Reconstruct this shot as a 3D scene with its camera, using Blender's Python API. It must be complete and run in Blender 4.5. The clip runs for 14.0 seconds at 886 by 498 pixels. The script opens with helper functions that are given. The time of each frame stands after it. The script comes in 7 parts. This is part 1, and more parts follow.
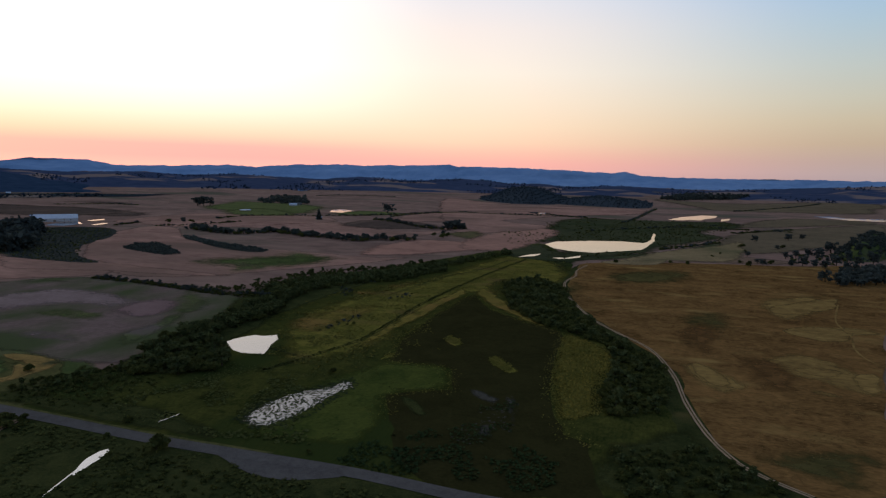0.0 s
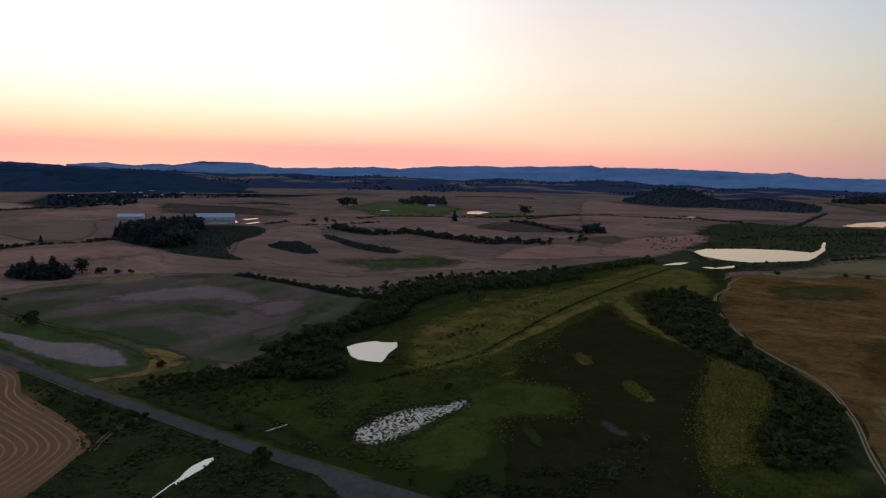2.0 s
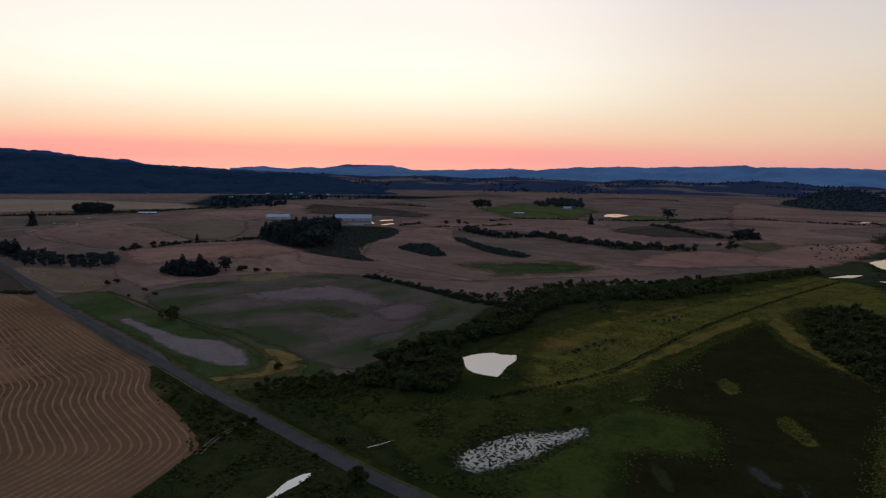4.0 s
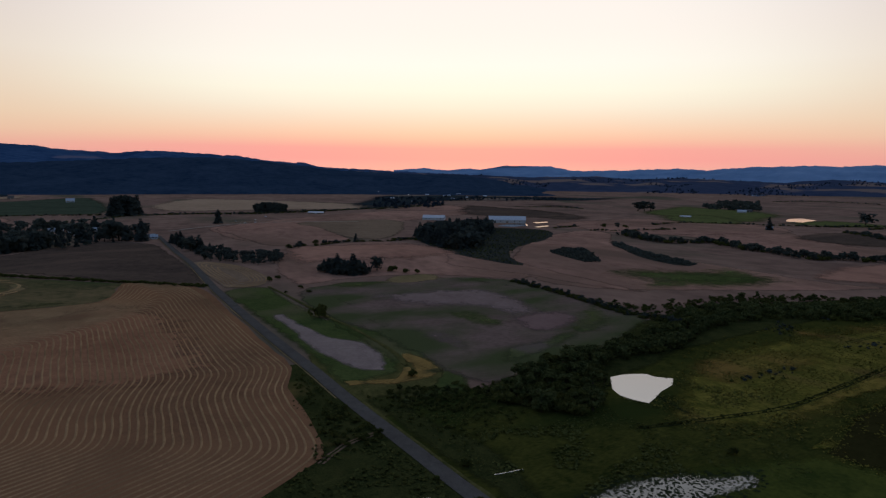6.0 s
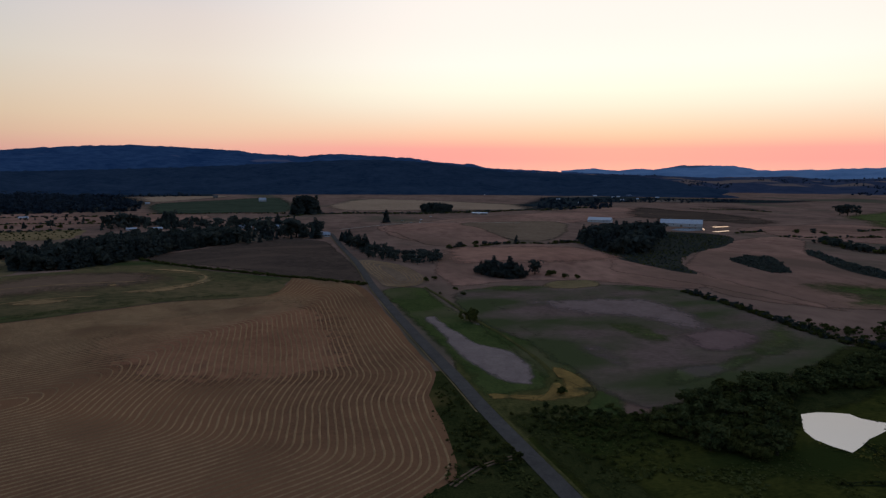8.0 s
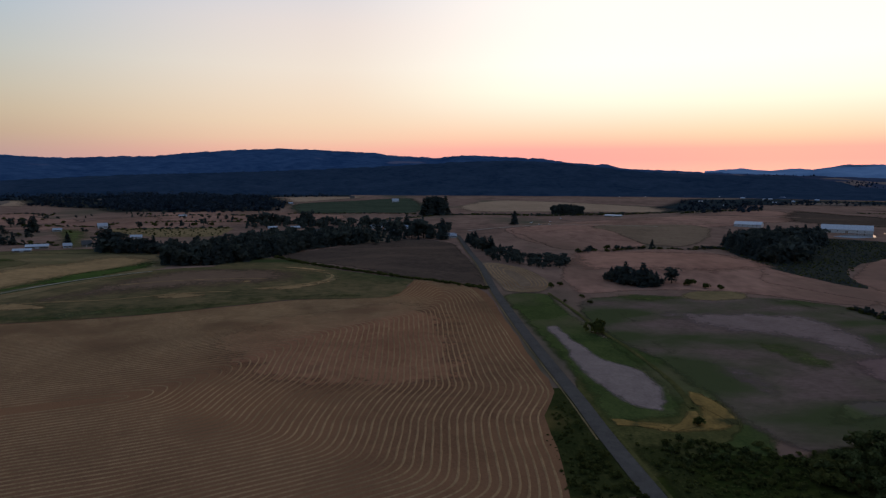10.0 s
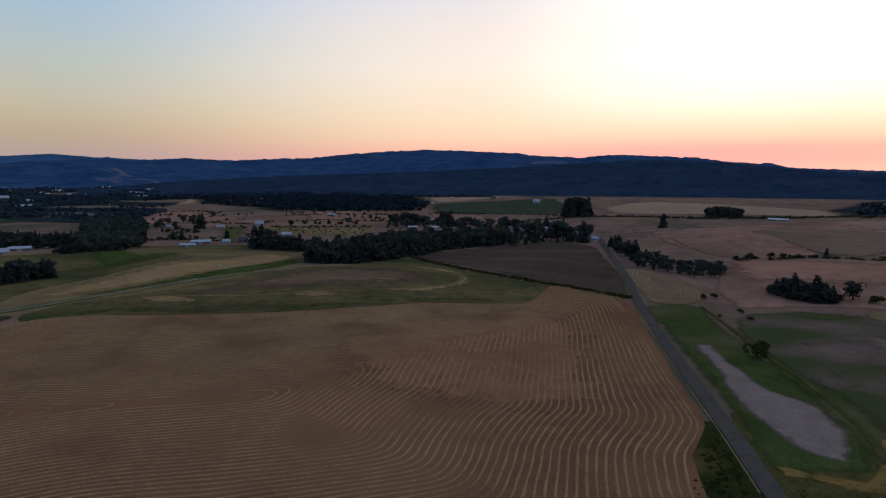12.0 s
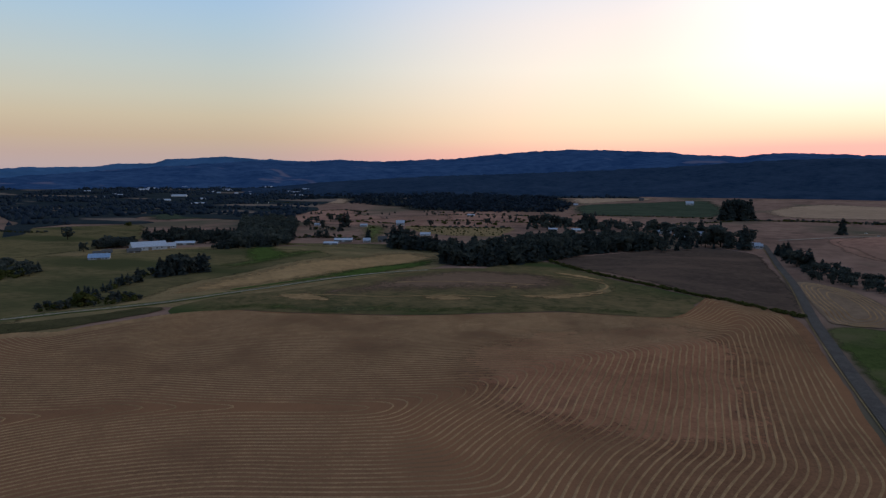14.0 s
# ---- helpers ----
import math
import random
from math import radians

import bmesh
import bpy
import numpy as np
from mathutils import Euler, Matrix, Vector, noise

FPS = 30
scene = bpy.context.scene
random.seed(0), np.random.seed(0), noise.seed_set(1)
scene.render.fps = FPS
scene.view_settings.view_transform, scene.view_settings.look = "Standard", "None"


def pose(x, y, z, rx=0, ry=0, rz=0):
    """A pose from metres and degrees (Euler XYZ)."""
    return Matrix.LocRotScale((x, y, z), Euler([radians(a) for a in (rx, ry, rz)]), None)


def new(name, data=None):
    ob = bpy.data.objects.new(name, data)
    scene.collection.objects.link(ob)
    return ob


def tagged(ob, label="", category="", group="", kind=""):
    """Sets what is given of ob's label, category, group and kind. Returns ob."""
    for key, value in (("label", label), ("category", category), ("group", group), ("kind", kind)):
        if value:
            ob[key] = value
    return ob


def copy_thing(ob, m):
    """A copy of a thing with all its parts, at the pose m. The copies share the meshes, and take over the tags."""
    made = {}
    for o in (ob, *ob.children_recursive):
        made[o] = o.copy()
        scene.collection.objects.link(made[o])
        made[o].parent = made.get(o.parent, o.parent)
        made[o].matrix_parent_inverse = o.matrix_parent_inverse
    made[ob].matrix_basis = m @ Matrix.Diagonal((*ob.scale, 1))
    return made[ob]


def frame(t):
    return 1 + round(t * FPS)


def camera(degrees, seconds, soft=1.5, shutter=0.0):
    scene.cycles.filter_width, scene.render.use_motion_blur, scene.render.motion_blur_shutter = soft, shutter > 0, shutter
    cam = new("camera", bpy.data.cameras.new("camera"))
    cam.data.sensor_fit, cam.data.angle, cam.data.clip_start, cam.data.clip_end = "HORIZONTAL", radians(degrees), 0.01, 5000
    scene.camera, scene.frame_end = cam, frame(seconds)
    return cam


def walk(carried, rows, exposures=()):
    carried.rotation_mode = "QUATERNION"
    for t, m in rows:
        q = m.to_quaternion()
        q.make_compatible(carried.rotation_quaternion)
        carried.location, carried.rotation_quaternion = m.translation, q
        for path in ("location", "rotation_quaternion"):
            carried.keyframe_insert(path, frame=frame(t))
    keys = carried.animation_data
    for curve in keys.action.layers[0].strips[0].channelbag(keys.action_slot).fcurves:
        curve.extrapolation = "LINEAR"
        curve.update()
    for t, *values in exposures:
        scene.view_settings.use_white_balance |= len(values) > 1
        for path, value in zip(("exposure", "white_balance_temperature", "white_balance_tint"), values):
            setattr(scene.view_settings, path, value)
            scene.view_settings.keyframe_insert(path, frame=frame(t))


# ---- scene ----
import collections

cam = camera(69.20, 14.0, soft=1.3)
PATH = [
    (0.0, pose(0.00, 0.00, 90.22, 0, 0, 19.671) @ pose(0, 0, 0, 83.653, 0, 0) @ pose(0, 0, 0, 0, 0, 1.210)),
    (0.5, pose(-0.66, 6.45, 90.21, 0, 0, 22.594) @ pose(0, 0, 0, 83.625, 0, 0) @ pose(0, 0, 0, 0, 0, 1.209)),
    (1.0, pose(-1.60, 12.73, 90.28, 0, 0, 25.735) @ pose(0, 0, 0, 83.589, 0, 0) @ pose(0, 0, 0, 0, 0, 1.195)),
    (1.5, pose(-2.76, 18.86, 90.46, 0, 0, 28.926) @ pose(0, 0, 0, 83.551, 0, 0) @ pose(0, 0, 0, 0, 0, 1.158)),
    (2.0, pose(-4.06, 24.82, 90.67, 0, 0, 32.069) @ pose(0, 0, 0, 83.525, 0, 0) @ pose(0, 0, 0, 0, 0, 1.104)),
    (2.5, pose(-5.40, 30.52, 90.81, 0, 0, 35.109) @ pose(0, 0, 0, 83.517, 0, 0) @ pose(0, 0, 0, 0, 0, 1.040)),
    (3.0, pose(-6.84, 35.97, 90.89, 0, 0, 38.108) @ pose(0, 0, 0, 83.511, 0, 0) @ pose(0, 0, 0, 0, 0, 0.970)),
    (3.5, pose(-8.44, 41.17, 90.90, 0, 0, 41.149) @ pose(0, 0, 0, 83.489, 0, 0) @ pose(0, 0, 0, 0, 0, 0.896)),
    (4.0, pose(-10.27, 46.18, 90.90, 0, 0, 44.270) @ pose(0, 0, 0, 83.466, 0, 0) @ pose(0, 0, 0, 0, 0, 0.824)),
    (4.5, pose(-12.38, 51.06, 90.90, 0, 0, 47.509) @ pose(0, 0, 0, 83.458, 0, 0) @ pose(0, 0, 0, 0, 0, 0.754)),
    (5.0, pose(-14.84, 55.79, 90.91, 0, 0, 50.932) @ pose(0, 0, 0, 83.453, 0, 0) @ pose(0, 0, 0, 0, 0, 0.690)),
    (5.5, pose(-17.67, 60.32, 90.91, 0, 0, 54.576) @ pose(0, 0, 0, 83.436, 0, 0) @ pose(0, 0, 0, 0, 0, 0.629)),
    (6.0, pose(-20.85, 64.62, 90.89, 0, 0, 58.329) @ pose(0, 0, 0, 83.409, 0, 0) @ pose(0, 0, 0, 0, 0, 0.565)),
    (6.5, pose(-24.29, 68.67, 90.84, 0, 0, 62.074) @ pose(0, 0, 0, 83.376, 0, 0) @ pose(0, 0, 0, 0, 0, 0.496)),
    (7.0, pose(-27.94, 72.46, 90.72, 0, 0, 65.833) @ pose(0, 0, 0, 83.355, 0, 0) @ pose(0, 0, 0, 0, 0, 0.430)),
    (7.5, pose(-31.75, 75.98, 90.54, 0, 0, 69.602) @ pose(0, 0, 0, 83.360, 0, 0) @ pose(0, 0, 0, 0, 0, 0.376)),
    (8.0, pose(-35.69, 79.22, 90.30, 0, 0, 73.137) @ pose(0, 0, 0, 83.378, 0, 0) @ pose(0, 0, 0, 0, 0, 0.331)),
    (8.5, pose(-39.76, 82.15, 90.05, 0, 0, 76.233) @ pose(0, 0, 0, 83.396, 0, 0) @ pose(0, 0, 0, 0, 0, 0.287)),
    (9.0, pose(-44.05, 84.75, 89.83, 0, 0, 79.070) @ pose(0, 0, 0, 83.414, 0, 0) @ pose(0, 0, 0, 0, 0, 0.245)),
    (9.5, pose(-48.67, 87.03, 89.69, 0, 0, 81.899) @ pose(0, 0, 0, 83.430, 0, 0) @ pose(0, 0, 0, 0, 0, 0.206)),
    (10.0, pose(-53.63, 89.03, 89.67, 0, 0, 84.844) @ pose(0, 0, 0, 83.436, 0, 0) @ pose(0, 0, 0, 0, 0, 0.171)),
    (10.5, pose(-58.93, 90.77, 89.73, 0, 0, 87.965) @ pose(0, 0, 0, 83.426, 0, 0) @ pose(0, 0, 0, 0, 0, 0.138)),
    (11.0, pose(-64.44, 92.27, 89.74, 0, 0, 91.165) @ pose(0, 0, 0, 83.417, 0, 0) @ pose(0, 0, 0, 0, 0, 0.103)),
    (11.5, pose(-70.03, 93.51, 89.55, 0, 0, 94.341) @ pose(0, 0, 0, 83.426, 0, 0) @ pose(0, 0, 0, 0, 0, 0.062)),
    (12.0, pose(-75.77, 94.45, 89.19, 0, 0, 97.501) @ pose(0, 0, 0, 83.456, 0, 0) @ pose(0, 0, 0, 0, 0, 0.026)),
    (12.5, pose(-81.81, 95.03, 88.75, 0, 0, 100.675) @ pose(0, 0, 0, 83.499, 0, 0) @ pose(0, 0, 0, 0, 0, 0.004)),
    (13.0, pose(-88.30, 95.07, 88.42, 0, 0, 103.858) @ pose(0, 0, 0, 83.532, 0, 0) @ pose(0, 0, 0, 0, 0, -0.008)),
    (13.5, pose(-95.33, 94.49, 88.34, 0, 0, 107.034) @ pose(0, 0, 0, 83.535, 0, 0) @ pose(0, 0, 0, 0, 0, -0.018)),
    (14.0, pose(-102.72, 93.51, 88.41, 0, 0, 110.178) @ pose(0, 0, 0, 83.510, 0, 0) @ pose(0, 0, 0, 0, 0, -0.025)),
]
# the film camera darkens its picture while it faces the glow
walk(cam, PATH, [(0.0, 0.07), (2.5, -0.15), (5.0, -0.34), (7.5, -0.32), (11.0, -0.1), (14.0, 0.1)])

# ---------------------------------------------------------------- sky and light
SUN_YAW = radians(57)          # the glow of the sun that has just set
world = bpy.data.worlds.new("dusk_sky")
scene.world = world
world.use_nodes = True
wn, wl = world.node_tree.nodes, world.node_tree.links
wn.clear()
w_out = wn.new("ShaderNodeOutputWorld")
w_bg = wn.new("ShaderNodeBackground")
w_tc = wn.new("ShaderNodeTexCoord")
w_sep = wn.new("ShaderNodeSeparateXYZ")
wl.new(w_tc.outputs["Generated"], w_sep.inputs[0])


def ramp_node(nodes, stops, interp="LINEAR"):
    r = nodes.new("ShaderNodeValToRGB")
    r.color_ramp.interpolation = interp
    els = r.color_ramp.elements
    while len(els) < len(stops):
        els.new(0.5)
    for e, (p, c) in zip(els, stops):
        e.position, e.color = p, (*c, 1)
    return r


SKY_GAIN = 2.5
# colour of the sky by height in degrees: towards the glow, off to its sides, and away from it
# the rise near 23 degrees, above the view, is added to light the ground
sun_side = [(-90, (0.10, 0.05, 0.05)), (-1, (0.60, 0.24, 0.20)), (0.3, (1.10, 0.56, 0.45)), (0.9, (1.12, 0.50, 0.44)), (1.4, (1.12, 0.45, 0.42)), (2.3, (1.12, 0.47, 0.43)), (2.9, (1.12, 0.62, 0.47)), (3.7, (1.13, 0.76, 0.56)),
            (4.8, (1.13, 0.91, 0.71)), (5.9, (1.16, 1.05, 0.86)), (7.2, (1.22, 1.17, 0.98)), (9.3, (1.25, 1.20, 1.08)), (12, (1.24, 1.15, 1.06)), (15, (1.22, 1.13, 1.06)), (23, (1.42, 1.40, 1.42)), (37, (0.95, 1.02, 1.16)), (90, (0.30, 0.38, 0.56))]
mid_side = [(-90, (0.08, 0.05, 0.05)), (-1, (0.40, 0.19, 0.18)), (0.5, (0.95, 0.44, 0.39)), (1.3, (1.00, 0.46, 0.40)), (2.1, (1.00, 0.53, 0.42)), (3.1, (1.00, 0.66, 0.48)), (4.5, (1.00, 0.75, 0.55)), (6.5, (1.00, 0.81, 0.64)),
            (9, (0.99, 0.86, 0.74)), (12.5, (0.93, 0.82, 0.77)), (16, (0.78, 0.77, 0.83)), (23, (0.80, 0.84, 0.96)), (37, (0.58, 0.65, 0.82)), (90, (0.22, 0.30, 0.48))]
far_side = [(-90, (0.05, 0.05, 0.06)), (-1, (0.22, 0.17, 0.18)), (0.6, (0.44, 0.35, 0.36)), (1.8, (0.46, 0.35, 0.32)), (3.2, (0.50, 0.39, 0.29)), (4.8, (0.54, 0.46, 0.34)), (6.5, (0.53, 0.51, 0.42)),
            (8.8, (0.48, 0.53, 0.51)), (12, (0.39, 0.52, 0.62)), (15, (0.32, 0.49, 0.70)), (22, (0.24, 0.40, 0.65)), (45, (0.17, 0.27, 0.46)), (90, (0.14, 0.22, 0.40))]
w_h = wn.new("ShaderNodeMapRange")
w_h.inputs[1].default_value, w_h.inputs[2].default_value = -1, 1
wl.new(w_sep.outputs[2], w_h.inputs[0])
ramps = []
for stops in (sun_side, mid_side, far_side):
    r = ramp_node(wn, [(0.5 + 0.5 * math.sin(radians(p)), tuple(v / SKY_GAIN for v in c)) for p, c in stops])
    wl.new(w_h.outputs[0], r.inputs[0])
    ramps.append(r)
w_flat = wn.new("ShaderNodeVectorMath")
w_flat.operation = "MULTIPLY"
w_flat.inputs[1].default_value = (1, 1, 0)
wl.new(w_tc.outputs["Generated"], w_flat.inputs[0])
w_nor = wn.new("ShaderNodeVectorMath")
w_nor.operation = "NORMALIZE"
wl.new(w_flat.outputs[0], w_nor.inputs[0])
w_dot = wn.new("ShaderNodeVectorMath")
w_dot.operation = "DOT_PRODUCT"
w_dot.inputs[1].default_value = (-math.sin(SUN_YAW), math.cos(SUN_YAW), 0)
wl.new(w_nor.outputs[0], w_dot.inputs[0])
w_mix = None
for ramp_lo, ramp_hi, dot_lo, dot_hi in ((ramps[2], ramps[1], 0.30, 0.84), (None, ramps[0], 0.78, 0.985)):
    w_az = wn.new("ShaderNodeMapRange")
    w_az.interpolation_type = "SMOOTHSTEP"
    w_az.inputs[1].default_value, w_az.inputs[2].default_value = dot_lo, dot_hi
    wl.new(w_dot.outputs["Value"], w_az.inputs[0])
    w_step = wn.new("ShaderNodeMix")
    w_step.data_type = "RGBA"
    wl.new(w_az.outputs[0], w_step.inputs[0])
    wl.new(ramp_lo.outputs[0] if ramp_lo else w_mix.outputs[2], w_step.inputs[6])
    wl.new(ramp_hi.outputs[0], w_step.inputs[7])
    w_mix = w_step
w_nishita = wn.new("ShaderNodeTexSky")
w_nishita.sky_type = "NISHITA"
w_nishita.sun_disc = False
w_nishita.sun_elevation, w_nishita.sun_rotation = radians(0.5), -SUN_YAW
w_add = wn.new("ShaderNodeMix")
w_add.data_type, w_add.blend_type = "RGBA", "ADD"
w_add.inputs[0].default_value = 0.008
wl.new(w_mix.outputs[2], w_add.inputs[6])
wl.new(w_nishita.outputs[0], w_add.inputs[7])
wl.new(w_add.outputs[2], w_bg.inputs[0])
w_bg.inputs[1].default_value = SKY_GAIN
wl.new(w_bg.outputs[0], w_out.inputs[0])


# ---------------------------------------------------------------- materials
def material(name, dark, light, mid=None, scale=0.05, fine=1.2, rough=0.95, bump=0.4, stretch=(1, 1, 1), island=0.0, spot=None, spot_scale=0.02, spot_edge=(0.5, 0.62), specular=0.0, through_light=0.0):
    """Colour varied at two scales, with fine relief. dark, light: base colours; spot: a third colour that lies in patches."""
    m = bpy.data.materials.new(name)
    m.use_nodes = True
    n, l = m.node_tree.nodes, m.node_tree.links
    b = n["Principled BSDF"]
    b.inputs["Roughness"].default_value = rough
    b.inputs["Specular IOR Level"].default_value = specular
    tc = n.new("ShaderNodeTexCoord")
    mp = n.new("ShaderNodeMapping")
    mp.inputs["Scale"].default_value = stretch
    l.new(tc.outputs["Object"], mp.inputs[0])
    big = n.new("ShaderNodeTexNoise")
    big.inputs["Scale"].default_value, big.inputs["Detail"].default_value, big.inputs["Roughness"].default_value = scale, 6, 0.62
    l.new(mp.outputs[0], big.inputs[0])
    small = n.new("ShaderNodeTexNoise")
    small.inputs["Scale"].default_value, small.inputs["Detail"].default_value = fine, 5
    l.new(mp.outputs[0], small.inputs[0])
    blend = n.new("ShaderNodeMix")
    blend.inputs[0].default_value = 0.5
    l.new(big.outputs[0], blend.inputs[2])
    l.new(small.outputs[0], blend.inputs[3])
    patchy = n.new("ShaderNodeTexNoise")
    patchy.inputs["Scale"].default_value, patchy.inputs["Detail"].default_value, patchy.inputs["Roughness"].default_value = 0.6 * math.sqrt(scale * fine), 7, 0.72
    patchy.inputs["Distortion"].default_value = 0.9
    l.new(tc.outputs["Object"], patchy.inputs[0])
    mixed_noise = n.new("ShaderNodeMix")
    mixed_noise.inputs[0].default_value = 0.42
    l.new(blend.outputs[0], mixed_noise.inputs[2])
    l.new(patchy.outputs[0], mixed_noise.inputs[3])
    mid = mid or tuple((a + c) / 2 for a, c in zip(dark, light))
    r = ramp_node(n, [(0.40, dark), (0.5, mid), (0.61, light)])
    l.new(mixed_noise.outputs[0], r.inputs[0])
    colour = r.outputs[0]
    if spot:
        sp = n.new("ShaderNodeTexNoise")
        sp.inputs["Scale"].default_value, sp.inputs["Detail"].default_value = spot_scale, 4
        l.new(mp.outputs[0], sp.inputs[0])
        rs = ramp_node(n, [(spot_edge[0], (0, 0, 0)), (spot_edge[1], (1, 1, 1))])
        l.new(sp.outputs[0], rs.inputs[0])
        mx = n.new("ShaderNodeMix")
        mx.data_type = "RGBA"
        l.new(rs.outputs[0], mx.inputs[0])
        l.new(colour, mx.inputs[6])
        mx.inputs[7].default_value = (*spot, 1)
        colour = mx.outputs[2]
    if island:
        geo = n.new("ShaderNodeNewGeometry")
        info = n.new("ShaderNodeObjectInfo")
        addm = n.new("ShaderNodeMath")
        addm.operation = "ADD"
        l.new(geo.outputs["Random Per Island"], addm.inputs[0])
        l.new(info.outputs["Random"], addm.inputs[1])
        mr = n.new("ShaderNodeMapRange")
        mr.inputs[2].default_value = 2
        mr.inputs[3].default_value, mr.inputs[4].default_value = 1 - island, 1 + island
        l.new(addm.outputs[0], mr.inputs[0])
        hs = n.new("ShaderNodeHueSaturation")
        l.new(mr.outputs[0], hs.inputs["Value"])
        l.new(colour, hs.inputs["Color"])
        colour = hs.outputs[0]
    l.new(colour, b.inputs["Base Color"])
    if through_light:
        tl = n.new("ShaderNodeBsdfTranslucent")
        l.new(colour, tl.inputs[0])
        mixed = n.new("ShaderNodeMixShader")
        mixed.inputs[0].default_value = through_light
        l.new(b.outputs[0], mixed.inputs[1])
        l.new(tl.outputs[0], mixed.inputs[2])
        l.new(mixed.outputs[0], n["Material Output"].inputs[0])
    if bump:
        bp = n.new("ShaderNodeBump")
        bp.inputs["Strength"].default_value, bp.inputs["Distance"].default_value = bump, 0.5
        l.new(small.outputs[0], bp.inputs["Height"])
        l.new(bp.outputs[0], b.inputs["Normal"])
    return m


soft_made = {}


def soft_edged(mat):
    """The same cover, thinning out unevenly towards its edge."""
    if mat.name in soft_made:
        return soft_made[mat.name]
    m = mat.copy()
    n, l = m.node_tree.nodes, m.node_tree.links
    at = n.new("ShaderNodeAttribute")
    at.attribute_name = "cover"
    tc = n.new("ShaderNodeTexCoord")
    ns = n.new("ShaderNodeTexNoise")
    ns.inputs["Scale"].default_value, ns.inputs["Detail"].default_value, ns.inputs["Roughness"].default_value = 0.085, 10, 0.74
    l.new(tc.outputs["Object"], ns.inputs[0])
    ad = n.new("ShaderNodeMath")
    ad.operation = "MULTIPLY_ADD"
    ad.inputs[1].default_value = 1.7
    l.new(ns.outputs[0], ad.inputs[0])
    l.new(at.outputs["Fac"], ad.inputs[2])
    mr = n.new("ShaderNodeMapRange")
    mr.interpolation_type = "SMOOTHSTEP"
    mr.inputs[1].default_value, mr.inputs[2].default_value = 1.0, 1.75
    l.new(ad.outputs[0], mr.inputs[0])
    clear = n.new("ShaderNodeBsdfTransparent")
    mx = n.new("ShaderNodeMixShader")
    l.new(mr.outputs[0], mx.inputs[0])
    l.new(clear.outputs[0], mx.inputs[1])
    l.new(n["Principled BSDF"].outputs[0], mx.inputs[2])
    l.new(mx.outputs[0], n["Material Output"].inputs[0])
    soft_made[mat.name] = m
    return m


def water_material(name, colour, rough, ior=1.5, ripple=0.02):
    m = bpy.data.materials.new(name)
    m.use_nodes = True
    n, l = m.node_tree.nodes, m.node_tree.links
    b = n["Principled BSDF"]
    b.inputs["Roughness"].default_value, b.inputs["IOR"].default_value = rough, ior
    tc = n.new("ShaderNodeTexCoord")
    ns = n.new("ShaderNodeTexNoise")
    ns.inputs["Scale"].default_value, ns.inputs["Detail"].default_value = 0.06, 5
    l.new(tc.outputs["Object"], ns.inputs[0])
    r = ramp_node(n, [(0.35, tuple(0.7 * v for v in colour)), (0.65, tuple(1.3 * v for v in colour))])
    l.new(ns.outputs[0], r.inputs[0])
    l.new(r.outputs[0], b.inputs["Base Color"])
    rip = n.new("ShaderNodeTexNoise")
    rip.inputs["Scale"].default_value, rip.inputs["Detail"].default_value = 0.8, 3
    l.new(tc.outputs["Object"], rip.inputs[0])
    bp = n.new("ShaderNodeBump")
    bp.inputs["Strength"].default_value, bp.inputs["Distance"].default_value = ripple, 0.1
    l.new(rip.outputs[0], bp.inputs["Height"])
    l.new(bp.outputs[0], b.inputs["Normal"])
    return m


def plain(name, colour, rough=0.7, metal=0.0, glow=0.0, vary=0.15):
    m = bpy.data.materials.new(name)
    m.use_nodes = True
    n, l = m.node_tree.nodes, m.node_tree.links
    b = n["Principled BSDF"]
    b.inputs["Roughness"].default_value, b.inputs["Metallic"].default_value = rough, metal
    tc = n.new("ShaderNodeTexCoord")
    ns = n.new("ShaderNodeTexNoise")
    ns.inputs["Scale"].default_value, ns.inputs["Detail"].default_value = 0.7, 5
    l.new(tc.outputs["Object"], ns.inputs[0])
    r = ramp_node(n, [(0.35, tuple((1 - vary) * v for v in colour)), (0.65, tuple((1 + vary) * v for v in colour))])
    l.new(ns.outputs[0], r.inputs[0])
    l.new(r.outputs[0], b.inputs["Base Color"])
    if glow:
        b.inputs["Emission Color"].default_value, b.inputs["Emission Strength"].default_value = (*colour, 1), glow
    return m


M_PLAIN = material("dry_grass_plain", (0.114, 0.07, 0.054), (0.232, 0.141, 0.105), scale=0.006, fine=0.05, bump=0.1, spot=(0.085, 0.074, 0.05), spot_scale=0.004, spot_edge=(0.54, 0.66), stretch=(0.6, 1, 1))
M_WET = material("wetland_grass", (0.014, 0.019, 0.005), (0.06, 0.057, 0.013), scale=0.04, fine=1.0, bump=0.8, stretch=(1, 0.4, 1), spot=(0.024, 0.031, 0.008), spot_scale=0.022, spot_edge=(0.48, 0.62))
M_SCRUB = material("rough_scrub_grass", (0.013, 0.018, 0.006), (0.046, 0.046, 0.015), scale=0.05, fine=1.3, bump=0.8, spot=(0.085, 0.062, 0.022), spot_scale=0.03, spot_edge=(0.62, 0.75))
M_STUB = material("stubble_soil", (0.125, 0.062, 0.034), (0.21, 0.106, 0.056), scale=0.014, fine=1.1, bump=0.6, spot=(0.216, 0.104, 0.053), spot_scale=0.008, spot_edge=(0.42, 0.68))
M_STRAW = material("cut_straw", (0.198, 0.115, 0.058), (0.34, 0.204, 0.104), scale=0.03, fine=1.5, bump=0.5, spot=(0.165, 0.094, 0.049), spot_scale=0.022, spot_edge=(0.5, 0.68))
